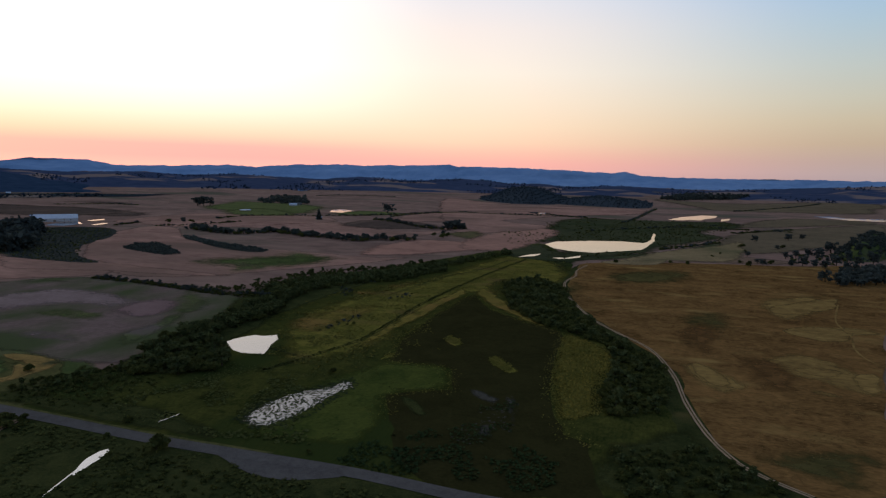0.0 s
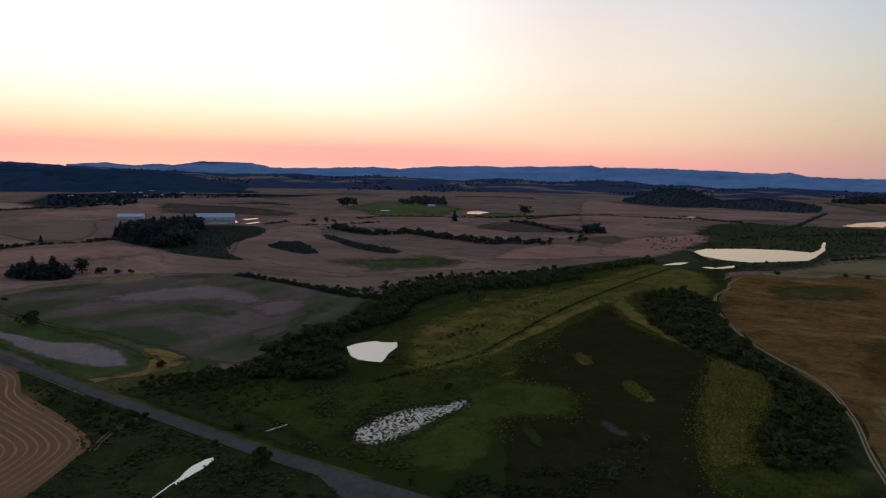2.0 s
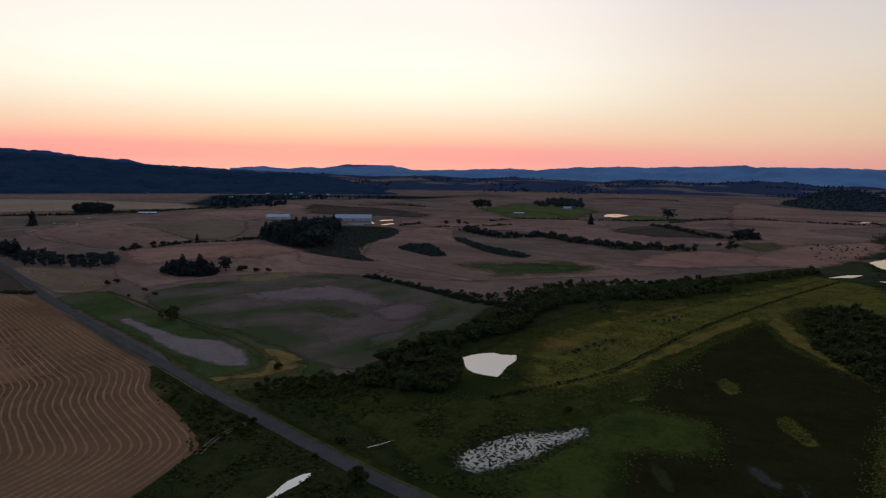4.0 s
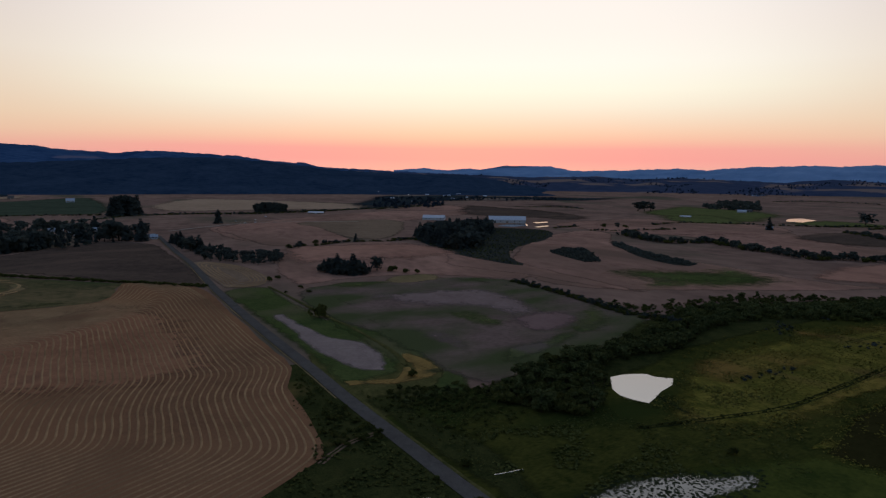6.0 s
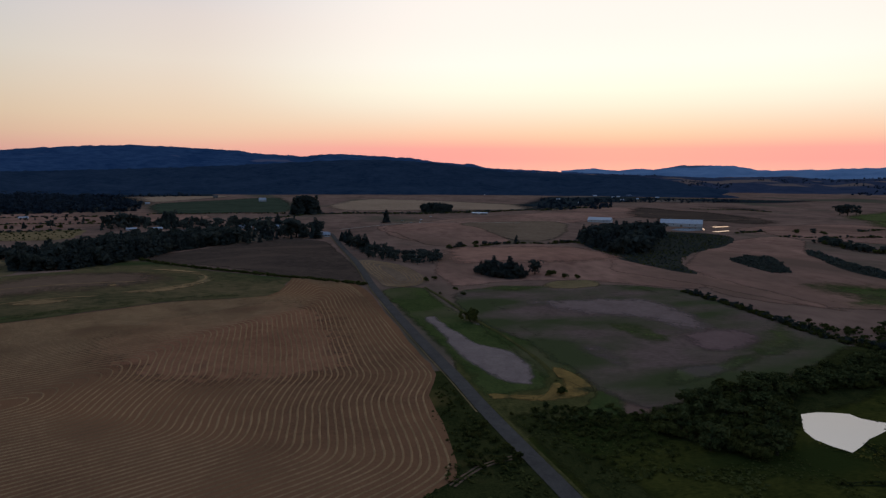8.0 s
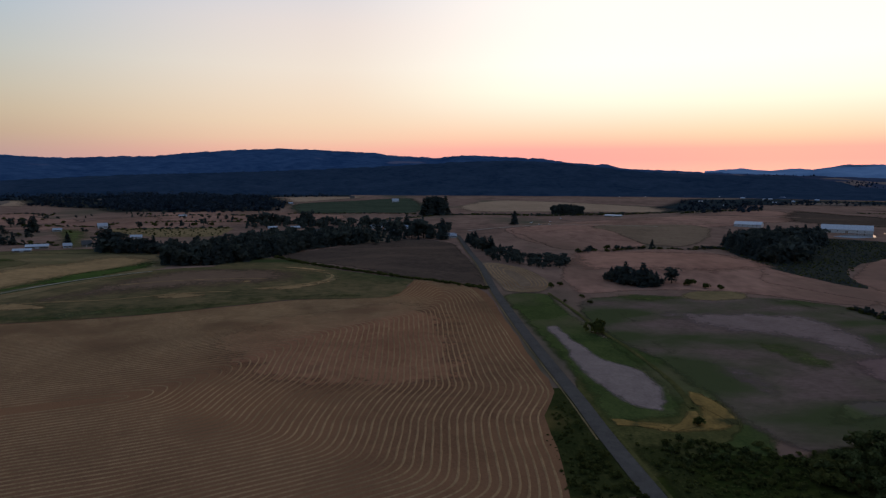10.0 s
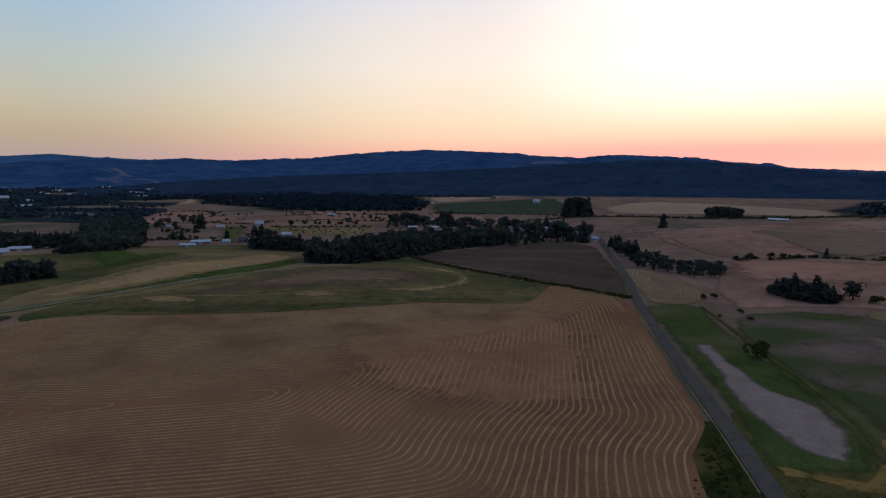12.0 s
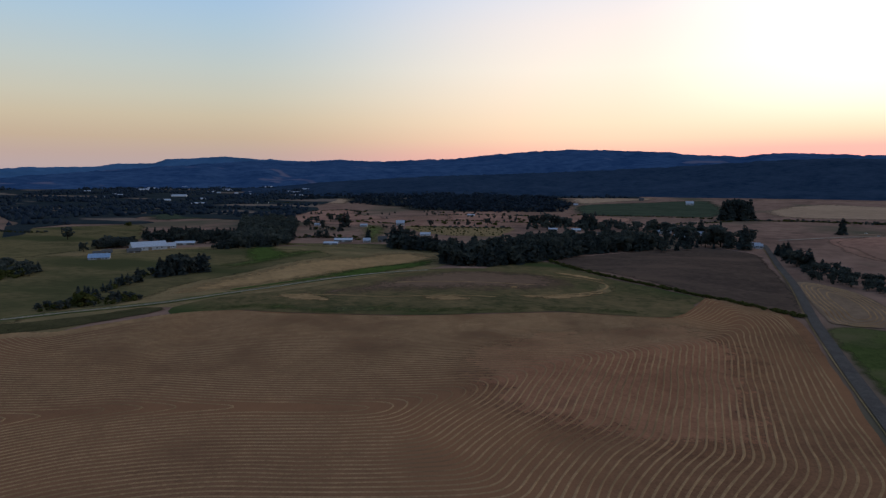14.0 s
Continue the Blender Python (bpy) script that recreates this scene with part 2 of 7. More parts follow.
M_KNOB = material("pale_green_pasture", (0.046, 0.046, 0.021), (0.165, 0.113, 0.056), scale=0.02, fine=0.5, bump=0.3, spot=(0.042, 0.053, 0.02), spot_scale=0.01, stretch=(1, 0.28, 1), spot_edge=(0.48, 0.58))
M_CAP = material("brown_fallow", (0.098, 0.062, 0.042), (0.168, 0.104, 0.068), scale=0.02, fine=0.5, bump=0.3, stretch=(1, 0.25, 1))
M_TAN = material("tan_hay", (0.122, 0.087, 0.044), (0.228, 0.158, 0.08), scale=0.015, fine=0.4, bump=0.2, stretch=(1, 0.5, 1), spot=(0.1, 0.084, 0.04), spot_scale=0.012, spot_edge=(0.5, 0.68))
M_GRASS = material("green_grass", (0.028, 0.041, 0.013), (0.074, 0.086, 0.028), scale=0.03, fine=0.7, bump=0.4, spot=(0.094, 0.08, 0.042), spot_scale=0.02, spot_edge=(0.5, 0.72))
M_DARKSOIL = material("dark_ploughed_soil", (0.046, 0.033, 0.027), (0.095, 0.064, 0.047), scale=0.02, fine=0.6, bump=0.4, stretch=(1, 0.35, 1), spot=(0.112, 0.072, 0.052), spot_scale=0.011, spot_edge=(0.54, 0.7))
M_GREY = material("grey_silt", (0.096, 0.063, 0.052), (0.168, 0.112, 0.094), scale=0.02, fine=0.5, bump=0.2, stretch=(1, 0.5, 1), spot=(0.054, 0.06, 0.026), spot_scale=0.016, spot_edge=(0.4, 0.56))
M_BARE = material("bare_grey_silt", (0.148, 0.108, 0.096), (0.23, 0.17, 0.15), scale=0.06, fine=0.8, bump=0.2)
M_ORANGE = material("orange_dry_grass", (0.11, 0.07, 0.025), (0.26, 0.16, 0.052), scale=0.12, fine=1.2, bump=0.5, spot=(0.05, 0.046, 0.02), spot_scale=0.08, spot_edge=(0.52, 0.64))
M_GOLD = material("golden_meadow", (0.056, 0.029, 0.010), (0.198, 0.102, 0.034), scale=0.026, fine=0.7, bump=0.4, stretch=(0.5, 1, 1), spot=(0.215, 0.128, 0.042), spot_scale=0.045, spot_edge=(0.57, 0.72))
M_ROSE = material("rosy_stubble", (0.168, 0.089, 0.066), (0.33, 0.181, 0.131), scale=0.01, fine=0.12, bump=0.1, stretch=(0.5, 1, 1), spot=(0.15, 0.09, 0.065), spot_scale=0.006, spot_edge=(0.48, 0.66))
M_BANK = material("yellowish_bank_grass", (0.036, 0.038, 0.013), (0.098, 0.084, 0.03), scale=0.1, fine=0.8, bump=0.5)
M_ROSE2 = material("rosy_fallow", (0.198, 0.1, 0.072), (0.325, 0.17, 0.119), scale=0.01, fine=0.12, bump=0.1, stretch=(0.6, 1, 1))
M_OLIVE2 = material("dull_olive_pasture", (0.074, 0.055, 0.033), (0.145, 0.104, 0.062), scale=0.008, fine=0.12, bump=0.2)
M_OLIVE = material("olive_pasture", (0.062, 0.054, 0.026), (0.158, 0.118, 0.056), scale=0.012, fine=0.2, bump=0.2, spot=(0.056, 0.056, 0.025), spot_scale=0.008, stretch=(1, 0.4, 1))
M_PALE = material("pale_stubble", (0.225, 0.148, 0.098), (0.33, 0.222, 0.148), scale=0.01, fine=0.2, bump=0.1, stretch=(0.4, 1, 1))
M_REED = material("yellow_green_reeds", (0.066, 0.06, 0.01), (0.205, 0.142, 0.028), scale=0.06, fine=0.9, bump=0.8, stretch=(1, 0.4, 1))
M_SHALLOW = material("mossy_shallows", (0.025, 0.035, 0.008), (0.066, 0.07, 0.015), scale=0.03, fine=0.6, bump=0.2, rough=0.7)
M_ROAD = material("worn_asphalt", (0.056, 0.048, 0.043), (0.093, 0.082, 0.073), scale=0.1, fine=3, bump=0.2, rough=0.9)
M_GRAVEL = material("pale_gravel", (0.215, 0.138, 0.086), (0.31, 0.205, 0.13), scale=0.2, fine=4, bump=0.4)
M_DITCH = material("wet_ditch_soil", (0.008, 0.011, 0.005), (0.024, 0.028, 0.010), scale=0.1, fine=0.8, bump=0.5)
M_MARSHW = material("weedy_marsh_water", (0.016, 0.0145, 0.005), (0.029, 0.0255, 0.0085), scale=0.04, fine=0.8, rough=0.6, bump=0.2)
M_WATER = water_material("still_water", (0.02, 0.022, 0.024), 0.04, 3.2, 0.015)
M_POOL = water_material("shallow_weedy_water", (0.03, 0.034, 0.03), 0.1, 1.5, 0.05)
# the sky's dull reflection on open water, painted as matte grey
M_GLINT = material("painted_sky_glint", (0.03, 0.027, 0.02), (0.068, 0.06, 0.047), scale=0.3, fine=1.5, bump=0.2, rough=0.5)
M_LEAF = material("creekside_leaves", (0.03, 0.04, 0.016), (0.09, 0.096, 0.036), scale=0.3, fine=2, bump=0, island=0.35, rough=0.85, through_light=0.25)
M_GROVE = material("dark_grove_leaves", (0.034, 0.042, 0.042), (0.074, 0.082, 0.068), scale=0.3, fine=2, bump=0, island=0.35, rough=0.85, through_light=0.35)
M_SHRUB = material("shrub_leaves", (0.033, 0.04, 0.013), (0.088, 0.088, 0.027), scale=0.3, fine=2, bump=0, island=0.4, rough=0.85, through_light=0.35)
M_NEEDLE = material("conifer_needles", (0.03, 0.038, 0.041), (0.066, 0.076, 0.066), scale=0.3, fine=2, bump=0, island=0.35, rough=0.85, through_light=0.3)
M_BARK = material("grey_bark", (0.03, 0.024, 0.018), (0.07, 0.055, 0.04), scale=1, fine=6, bump=0.6)
# distance haze is painted into the next six materials as a blue tint
M_FOREST = material("haze_tinted_forest", (0.011, 0.024, 0.046), (0.028, 0.045, 0.074), scale=0.006, fine=0.04, bump=0.3)
M_FARTREE = material("haze_tinted_far_canopy", (0.019, 0.03, 0.047), (0.034, 0.047, 0.064), scale=0.01, fine=0.2, bump=0, island=0.2, through_light=0.35)
M_HILLTREE = material("haze_tinted_hill_canopy", (0.022, 0.033, 0.06), (0.037, 0.049, 0.078), scale=0.01, fine=0.2, bump=0, island=0.2, through_light=0.35)
M_RIDGE = material("haze_tinted_ridge", (0.015, 0.04, 0.098), (0.042, 0.08, 0.155), scale=0.005, fine=0.03, bump=0.6, spot=(0.1, 0.1, 0.15), spot_scale=0.0042, spot_edge=(0.62, 0.66), stretch=(1, 0.5, 1))
M_BLUE2 = material("haze_tinted_dark_range", (0.035, 0.085, 0.165), (0.055, 0.115, 0.21), scale=0.003, fine=0.02, bump=0.3)
M_HILLS = material("haze_tinted_farmed_hills", (0.024, 0.034, 0.064), (0.045, 0.055, 0.088), scale=0.005, fine=0.03, bump=0.2, spot=(0.15, 0.108, 0.096), spot_scale=0.0036, spot_edge=(0.54, 0.58), stretch=(0.6, 1, 1))
M_DUN = material("dun_fallow_soil", (0.125, 0.084, 0.056), (0.205, 0.138, 0.092), scale=0.012, fine=0.2, bump=0.2, stretch=(0.5, 1, 1))
M_FRESH = material("fresh_green_grass", (0.03, 0.05, 0.013), (0.072, 0.094, 0.026), scale=0.04, fine=0.6, bump=0.4)
M_GRAVELGREY = material("grey_gravel", (0.215, 0.175, 0.14), (0.34, 0.28, 0.23), scale=0.2, fine=4, bump=0.4)
M_DARKBANK = material("shaded_bank_grass", (0.03, 0.029, 0.014), (0.075, 0.062, 0.03), scale=0.04, fine=0.8, bump=0.6)
M_DRYGOLD = material("dry_yellow_grass", (0.1, 0.058, 0.02), (0.24, 0.145, 0.046), scale=0.05, fine=0.4, bump=0.4, stretch=(0.5, 1, 1))
M_GOLDGREEN = material("greenish_meadow_grass", (0.04, 0.035, 0.012), (0.095, 0.07, 0.024), scale=0.03, fine=0.4, bump=0.4, stretch=(0.5, 1, 1))
M_BROWN = material("brown_meadow_soil", (0.062, 0.031, 0.012), (0.14, 0.07, 0.024), scale=0.05, fine=0.4, bump=0.4, stretch=(0.3, 1, 1))
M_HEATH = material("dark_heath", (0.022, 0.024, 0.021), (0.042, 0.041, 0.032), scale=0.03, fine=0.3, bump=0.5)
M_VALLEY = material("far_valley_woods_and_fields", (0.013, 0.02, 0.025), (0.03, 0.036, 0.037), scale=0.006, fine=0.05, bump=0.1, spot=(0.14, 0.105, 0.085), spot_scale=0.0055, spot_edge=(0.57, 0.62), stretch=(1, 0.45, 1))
M_WETB = material("sunny_marsh_grass", (0.038, 0.042, 0.008), (0.166, 0.13, 0.027), scale=0.05, fine=1.0, bump=0.8, stretch=(0.45, 1, 1), spot=(0.1, 0.066, 0.022), spot_scale=0.025, spot_edge=(0.54, 0.68))
M_ROSESILT = material("reddish_dry_silt", (0.128, 0.078, 0.07), (0.185, 0.115, 0.102), scale=0.03, fine=0.5, bump=0.2, stretch=(1, 0.6, 1), spot=(0.06, 0.06, 0.03), spot_scale=0.03, spot_edge=(0.58, 0.72))
M_RUST = material("rusty_marsh_grass", (0.054, 0.048, 0.010), (0.19, 0.132, 0.031), scale=0.06, fine=1.0, bump=0.8, stretch=(0.45, 1, 1), spot=(0.165, 0.098, 0.028), spot_scale=0.04, spot_edge=(0.5, 0.66))
M_SILTGREEN = material("silty_thin_grass", (0.046, 0.054, 0.022), (0.092, 0.094, 0.042), scale=0.03, fine=0.4, bump=0.2, stretch=(0.5, 1, 1), spot=(0.1, 0.075, 0.062), spot_scale=0.03, spot_edge=(0.56, 0.7))
M_DULLGREEN = material("dull_green_pasture", (0.052, 0.062, 0.021), (0.112, 0.115, 0.043), scale=0.02, fine=0.2, bump=0.2, stretch=(0.5, 1, 1))
M_BLADE = material("marsh_grass_blades", (0.04, 0.041, 0.011), (0.15, 0.115, 0.03), scale=0.03, fine=1, bump=0, island=0.4, through_light=0.15)
M_HAY = material("dry_meadow_blades", (0.10, 0.055, 0.020), (0.23, 0.132, 0.048), scale=0.03, fine=1, bump=0, island=0.4, through_light=0.15)
M_TEAL = material("dark_orchard_green", (0.030, 0.040, 0.027), (0.058, 0.068, 0.044), scale=0.01, fine=0.12, bump=0.2, stretch=(1, 0.4, 1))
M_SILT = material("pinkish_dry_silt", (0.137, 0.093, 0.082), (0.212, 0.147, 0.13), scale=0.03, fine=0.5, bump=0.2, stretch=(1, 0.6, 1))
M_HAYLIGHT = material("bright_cut_hay", (0.18, 0.112, 0.054), (0.33, 0.205, 0.1), scale=0.015, fine=0.4, bump=0.2, stretch=(1, 0.4, 1))
M_BUTTE = material("butte_woods", (0.023, 0.030, 0.036), (0.036, 0.043, 0.048), scale=0.01, fine=0.1, bump=0.1)
M_STUBRED = material("reddish_stubble_soil", (0.174, 0.077, 0.042), (0.292, 0.138, 0.076), scale=0.014, fine=1.1, bump=0.6, spot=(0.15, 0.07, 0.041), spot_scale=0.03, spot_edge=(0.64, 0.74))
M_MARSHDARK = material("dark_lakeside_marsh", (0.022, 0.028, 0.014), (0.06, 0.057, 0.027), scale=0.02, fine=0.3, bump=0.5, stretch=(0.5, 1, 1), spot=(0.03, 0.036, 0.016), spot_scale=0.01)
# the mountains' pale blue is distance haze put into the base colour
M_BLUE = material("haze_tinted_far_range", (0.098, 0.17, 0.29), (0.165, 0.248, 0.385), scale=0.0025, fine=0.015, bump=0.4, stretch=(1, 0.6, 1))
M_TUFT = material("marsh_tussock_blades", (0.058, 0.056, 0.012), (0.165, 0.132, 0.03), scale=0.05, fine=2, bump=0, island=0.35, through_light=0.15)
M_LILY = material("lily_leaves", (0.010, 0.014, 0.008), (0.03, 0.035, 0.015), scale=0.5, fine=3, bump=0.2, island=0.4)
M_WHITE = plain("white_painted_boards", (0.34, 0.34, 0.36))
M_ROOFW = plain("white_metal_roof", (0.29, 0.32, 0.38), 0.6)
M_ROOFD = plain("dark_shingle_roof", (0.06, 0.058, 0.06), 0.9)
M_WALLD = plain("weathered_boards", (0.16, 0.13, 0.11), 0.9)
M_GLASS = plain("dark_window_glass", (0.03, 0.035, 0.04), 0.1)
M_BLUEMETAL = plain("blue_metal_roof", (0.16, 0.24, 0.36), 0.5)
M_LAMP = plain("lit_lamp_glass", (1.0, 0.93, 0.8), glow=8, vary=0)
M_STEEL = plain("galvanised_steel", (0.35, 0.36, 0.37), 0.5, 0.8)


# ---------------------------------------------------------------- land
CX, CY = 0.0, 60.0


# Low rounded rises of the land: centre, half lengths, turn and height.
RISES = [(-600, -75, 130, 170, 15, 6.5), (-735, 105, 125, 100, 0, 5), (-655, 385, 135, 115, 0, 5.5), (-565, 585, 150, 130, 0, 5), (-790, 610, 120, 130, 0, 4.5), (-405, 30, 95, 130, 10, 3), (-700, 960, 190, 150, 20, 6), (-1270, 780, 200, 260, 0, 8), (-1010, 390, 150, 120, 0, 6), (-650, -250, 130, 70, 25, 3.5), (-1330, -430, 220, 180, 0, 6), (-290, 980, 90, 120, 0, 3.5), (-480, 1130, 150, 170, 0, 5)]


def relief(x, y):
    """Height of the low rises, for one place or for arrays of places."""
    z = 0.0 * x
    for cx, cy, rx, ry, turn, height in RISES:
        c, sn = math.cos(radians(turn)), math.sin(radians(turn))
        dx, dy = x - cx, y - cy
        u = ((dx * c + dy * sn) / rx) ** 2 + ((dy * c - dx * sn) / ry) ** 2
        z = z + height * np.clip(1 - u, 0, None) ** 2 if isinstance(x, np.ndarray) else z + (height * (1 - u) ** 2 if u < 1 else 0)
    return z


def terrain(x, y):
    """The valley is level, the fields roll in low rises; far out the land climbs gently towards the hills."""
    r = math.hypot(x - CX, y - CY)
    return relief(float(x), float(y)) if r < 2200 else 62 * ((r - 2200) / 2700) ** 1.2


def lift(x, y, layer):
    return terrain(x, y) + layer * (0.03 + 0.0001 * math.hypot(x - CX, y - CY))


def link_mesh(name, verts, faces, mat, smooth=False, parent=None):
    me = bpy.data.meshes.new(name)
    verts = np.asarray(verts, np.float32).reshape(-1, 3)
    if isinstance(faces, np.ndarray):
        k = faces.shape[1]
        me.vertices.add(len(verts))
        me.vertices.foreach_set("co", verts.ravel())
        me.loops.add(faces.size)
        me.loops.foreach_set("vertex_index", faces.ravel().astype(np.int32))
        me.polygons.add(len(faces))
        me.polygons.foreach_set("loop_start", np.arange(0, faces.size, k, dtype=np.int32))
        me.update(calc_edges=True)
    else:
        me.from_pydata(verts.tolist(), [], faces)
    me.materials.append(mat)
    if smooth:
        me.polygons.foreach_set("use_smooth", np.ones(len(me.polygons), bool))
    ob = new(name, me)
    if parent:
        ob.parent = parent
    return ob


def spline(pts, closed, step):
    """A smooth curve through the points, sampled about every step metres."""
    n, out = len(pts), []
    spans = n if closed else n - 1
    for i in range(spans):
        p = [Vector(pts[(i + k) % n] if closed else pts[min(max(i + k, 0), n - 1)]) for k in (-1, 0, 1, 2)]
        m = max(1, int((p[2] - p[1]).length / step))
        for j in range(m):
            t = j / m
            out.append(0.5 * (2 * p[1] + (p[2] - p[0]) * t + (2 * p[0] - 5 * p[1] + 4 * p[2] - p[3]) * t * t + (3 * p[1] - p[0] - 3 * p[2] + p[3]) * t ** 3))
    if not closed:
        out.append(Vector(pts[-1]))
    return out


def ragged(pts, size, wave):
    """The curve with an uneven edge."""
    big = [p + Vector(noise.noise_vector((p.x / wave, p.y / wave, 3.1))[:2]) * size for p in pts]
    return [p + Vector(noise.noise_vector((p.x / wave * 4.3, p.y / wave * 4.3, 8.7))[:2]) * size * 0.5 for p in big]


def straight(pts, step):
    """The closed outline with straight sides, sampled about every step metres."""
    out = []
    for a, c in zip(pts, pts[1:] + pts[:1]):
        a, c = Vector(a), Vector(c)
        m = max(1, int((c - a).length / step))
        out += [a.lerp(c, k / m) for k in range(m)]
    return out


def inside(poly, x, y):
    """Which of the points lie in the outline."""
    x, y = np.asarray(x, float), np.asarray(y, float)
    hit = np.zeros(x.shape, bool)
    n = len(poly)
    for i in range(n):
        (ax, ay), (bx, by) = poly[i][:2], poly[(i + 1) % n][:2]
        if ay != by:
            hit ^= ((ay > y) != (by > y)) & (x < (bx - ax) * (y - ay) / (by - ay) + ax)
    return hit


laid = collections.Counter()


def patch(name, pts, mat, layer, label, category="field", edge=1.5, step=6.0, kind="structure", soft=0.0, sharp=False):
    """A stretch of ground with its own cover, laid on the land."""
    laid[layer] += 1
    layer += 0.02 * laid[layer]      # no two stretches share a plane
    from_centre = math.hypot(pts[0][0], pts[0][1] - CY)
    step, edge = max(step, from_centre / 60), edge * max(1, from_centre / 350)
    loop = ragged(straight(pts, step) if sharp else spline(pts, True, step), edge, edge * 8 + 4)
    coords = [v.to_2d() for v in loop]
    k = len(coords)
    edges = [(i, (i + 1) % k) for i in range(k)]
    far = max(math.hypot(v.x, v.y - CY) for v in coords)
    soft *= max(1, from_centre / 350)
    rim = np.array([(v.x, v.y) for v in coords])
    xs, ys = [v.x for v in coords], [v.y for v in coords]
    box_x, box_y = np.meshgrid(np.linspace(min(xs), max(xs), 24), np.linspace(min(ys), max(ys), 24))
    rolling = relief(box_x, box_y).max() > 0.02
    if rolling and far < 2100:
        # one staggered lattice for all, so that stretches on the same rise keep their order
        cell = 8.0 if (max(xs) - min(xs)) * (max(ys) - min(ys)) < 260000 else 13.0
        gy = np.arange(math.floor(min(ys) / (0.87 * cell)), math.ceil(max(ys) / (0.87 * cell)) + 1)
        gx = np.arange(math.floor(min(xs) / cell), math.ceil(max(xs) / cell) + 1)
        gx, gy = np.meshgrid(gx, gy)
        gx, gy = (gx + 0.5 * (gy % 2)) * cell, gy * 0.87 * cell
        ok = inside([(v.x, v.y) for v in coords], gx, gy)
        coords = coords + [Vector((a, b)) for a, b in zip(gx[ok], gy[ok])]
    elif far > 2100 or soft:
        cell = max(soft * 0.6, math.sqrt((max(xs) - min(xs)) * (max(ys) - min(ys)) / 3000)) if soft else 70
        gx, gy = np.meshgrid(np.arange(min(xs), max(xs), cell), np.arange(min(ys), max(ys), cell))
        ok = inside([(v.x, v.y) for v in coords], gx, gy)
        coords = coords + [Vector((a, b)) for a, b in zip(gx[ok], gy[ok])]
    from mathutils.geometry import delaunay_2d_cdt
    vs, _, fs, *_ = delaunay_2d_cdt(coords, edges, [list(range(k))], 1, 1e-4)
    ob = link_mesh(name, [(v.x, v.y, lift(v.x, v.y, layer)) for v in vs], [list(f) for f in fs], soft_edged(mat) if soft else mat)
    if soft:
        pos = np.array([(v.x, v.y) for v in vs])
        away = np.full(len(pos), 1e9)
        for a, b in zip(rim, np.roll(rim, -1, 0)):
            d = b - a
            t = np.clip(((pos - a) @ d) / max(d @ d, 1e-9), 0, 1)
            away = np.minimum(away, np.hypot(*(pos - a - t[:, None] * d).T))
        ob.data.attributes.new("cover", "FLOAT", "POINT").data.foreach_set("value", np.clip(away / soft, 0, 1).astype(np.float32))
    return tagged(ob, label, category, kind=kind)


def strip(name, pts, width, mat, layer, label, category, crown=0.0, step=5.0, ends=1.0, edge=0.0, parent=None):
    """A road, track or ditch along a curve, with a crowned or sunken profile."""
    line = spline(pts, False, step)
    vs, fs = [], []
    for i, p in enumerate(line):
        d = (line[min(i + 1, len(line) - 1)] - line[max(i - 1, 0)]).normalized()
        s = Vector((-d.y, d.x))
        w = width / 2 * (1 + edge * noise.noise((p.x * 0.15, p.y * 0.15, 1.7)))
        if ends < 1 and i in (0, len(line) - 1):
            w *= ends
        for k, a in enumerate((-1, -0.75, 0, 0.75, 1)):
            q = p + s * w * a
            vs.append((q.x, q.y, lift(q.x, q.y, layer) + (0, 0.03, crown, 0.03, 0)[k]))
        if i:
            o = 5 * i
            fs += [(o - 5 + k, o - 4 + k, o + 1 + k, o + k) for k in range(4)]
    ob = link_mesh(name, vs, fs, mat, True, parent)
    return tagged(ob, label, category, kind="structure") if label else ob


# The ground: one sheet out to the hills.
rings = [0, 60, 120, 180] + list(range(240, 1560, 15)) + [1600, 1700, 1850, 2000, 2150, 2250, 2350] + list(range(2450, 4901, 70))
SEG = 384
gv, gf = [(CX, CY, 0)], []
for r in rings[1:]:
    for k in range(SEG):
        a = 2 * math.pi * k / SEG
        x, y = CX + r * math.cos(a), CY + r * math.sin(a)
        gv.append((x, y, terrain(x, y) - 0.12 * min(1, r / 300)))
for k in range(SEG):
    gf.append((0, 1 + k, 1 + (k + 1) % SEG))
for i in range(len(rings) - 2):
    o = 1 + i * SEG
    for k in range(SEG):
        k2 = (k + 1) % SEG
        gf.append((o + k, o + SEG + k, o + SEG + k2, o + k2))
tagged(link_mesh("ground", gv, gf, M_PLAIN), "wide plain of dry brown grass and stubble", "ground", kind="structure")

# Wetland in the valley and the scrub on both sides of the road.
WET = [(-237, 166), (-243, 185), (-240, 221), (-216, 241), (-235, 294), (-263, 359), (-284, 474), (-261, 589), (-200, 814), (-172, 897), (-106, 724), (-81, 538), (-31, 385), (3, 322), (10.5, 271.4), (22.2, 229.5), (43.8, 204.2)] + [(70, 150), (60, 60), (-60, 40), (-150, 60), (-200, 115), (-215, 140)]
patch("wetland", WET, M_WET, 1, "green and brown marsh grass along the valley floor", "wetland", 3)
patch("rough_grass", [(-312, 160.8), (-303, 150), (-281, 138), (-262, 134), (-232, 130), (-214, 118), (-200, 90), (-185, 60), (-140, 40), (-40, 30), (80, 60), (70, 160), (-50, 164), (-150, 163), (-255, 166)], M_SCRUB, 2,
      "dark rough grass and scrub between road and stubble field", "grassland", 2)
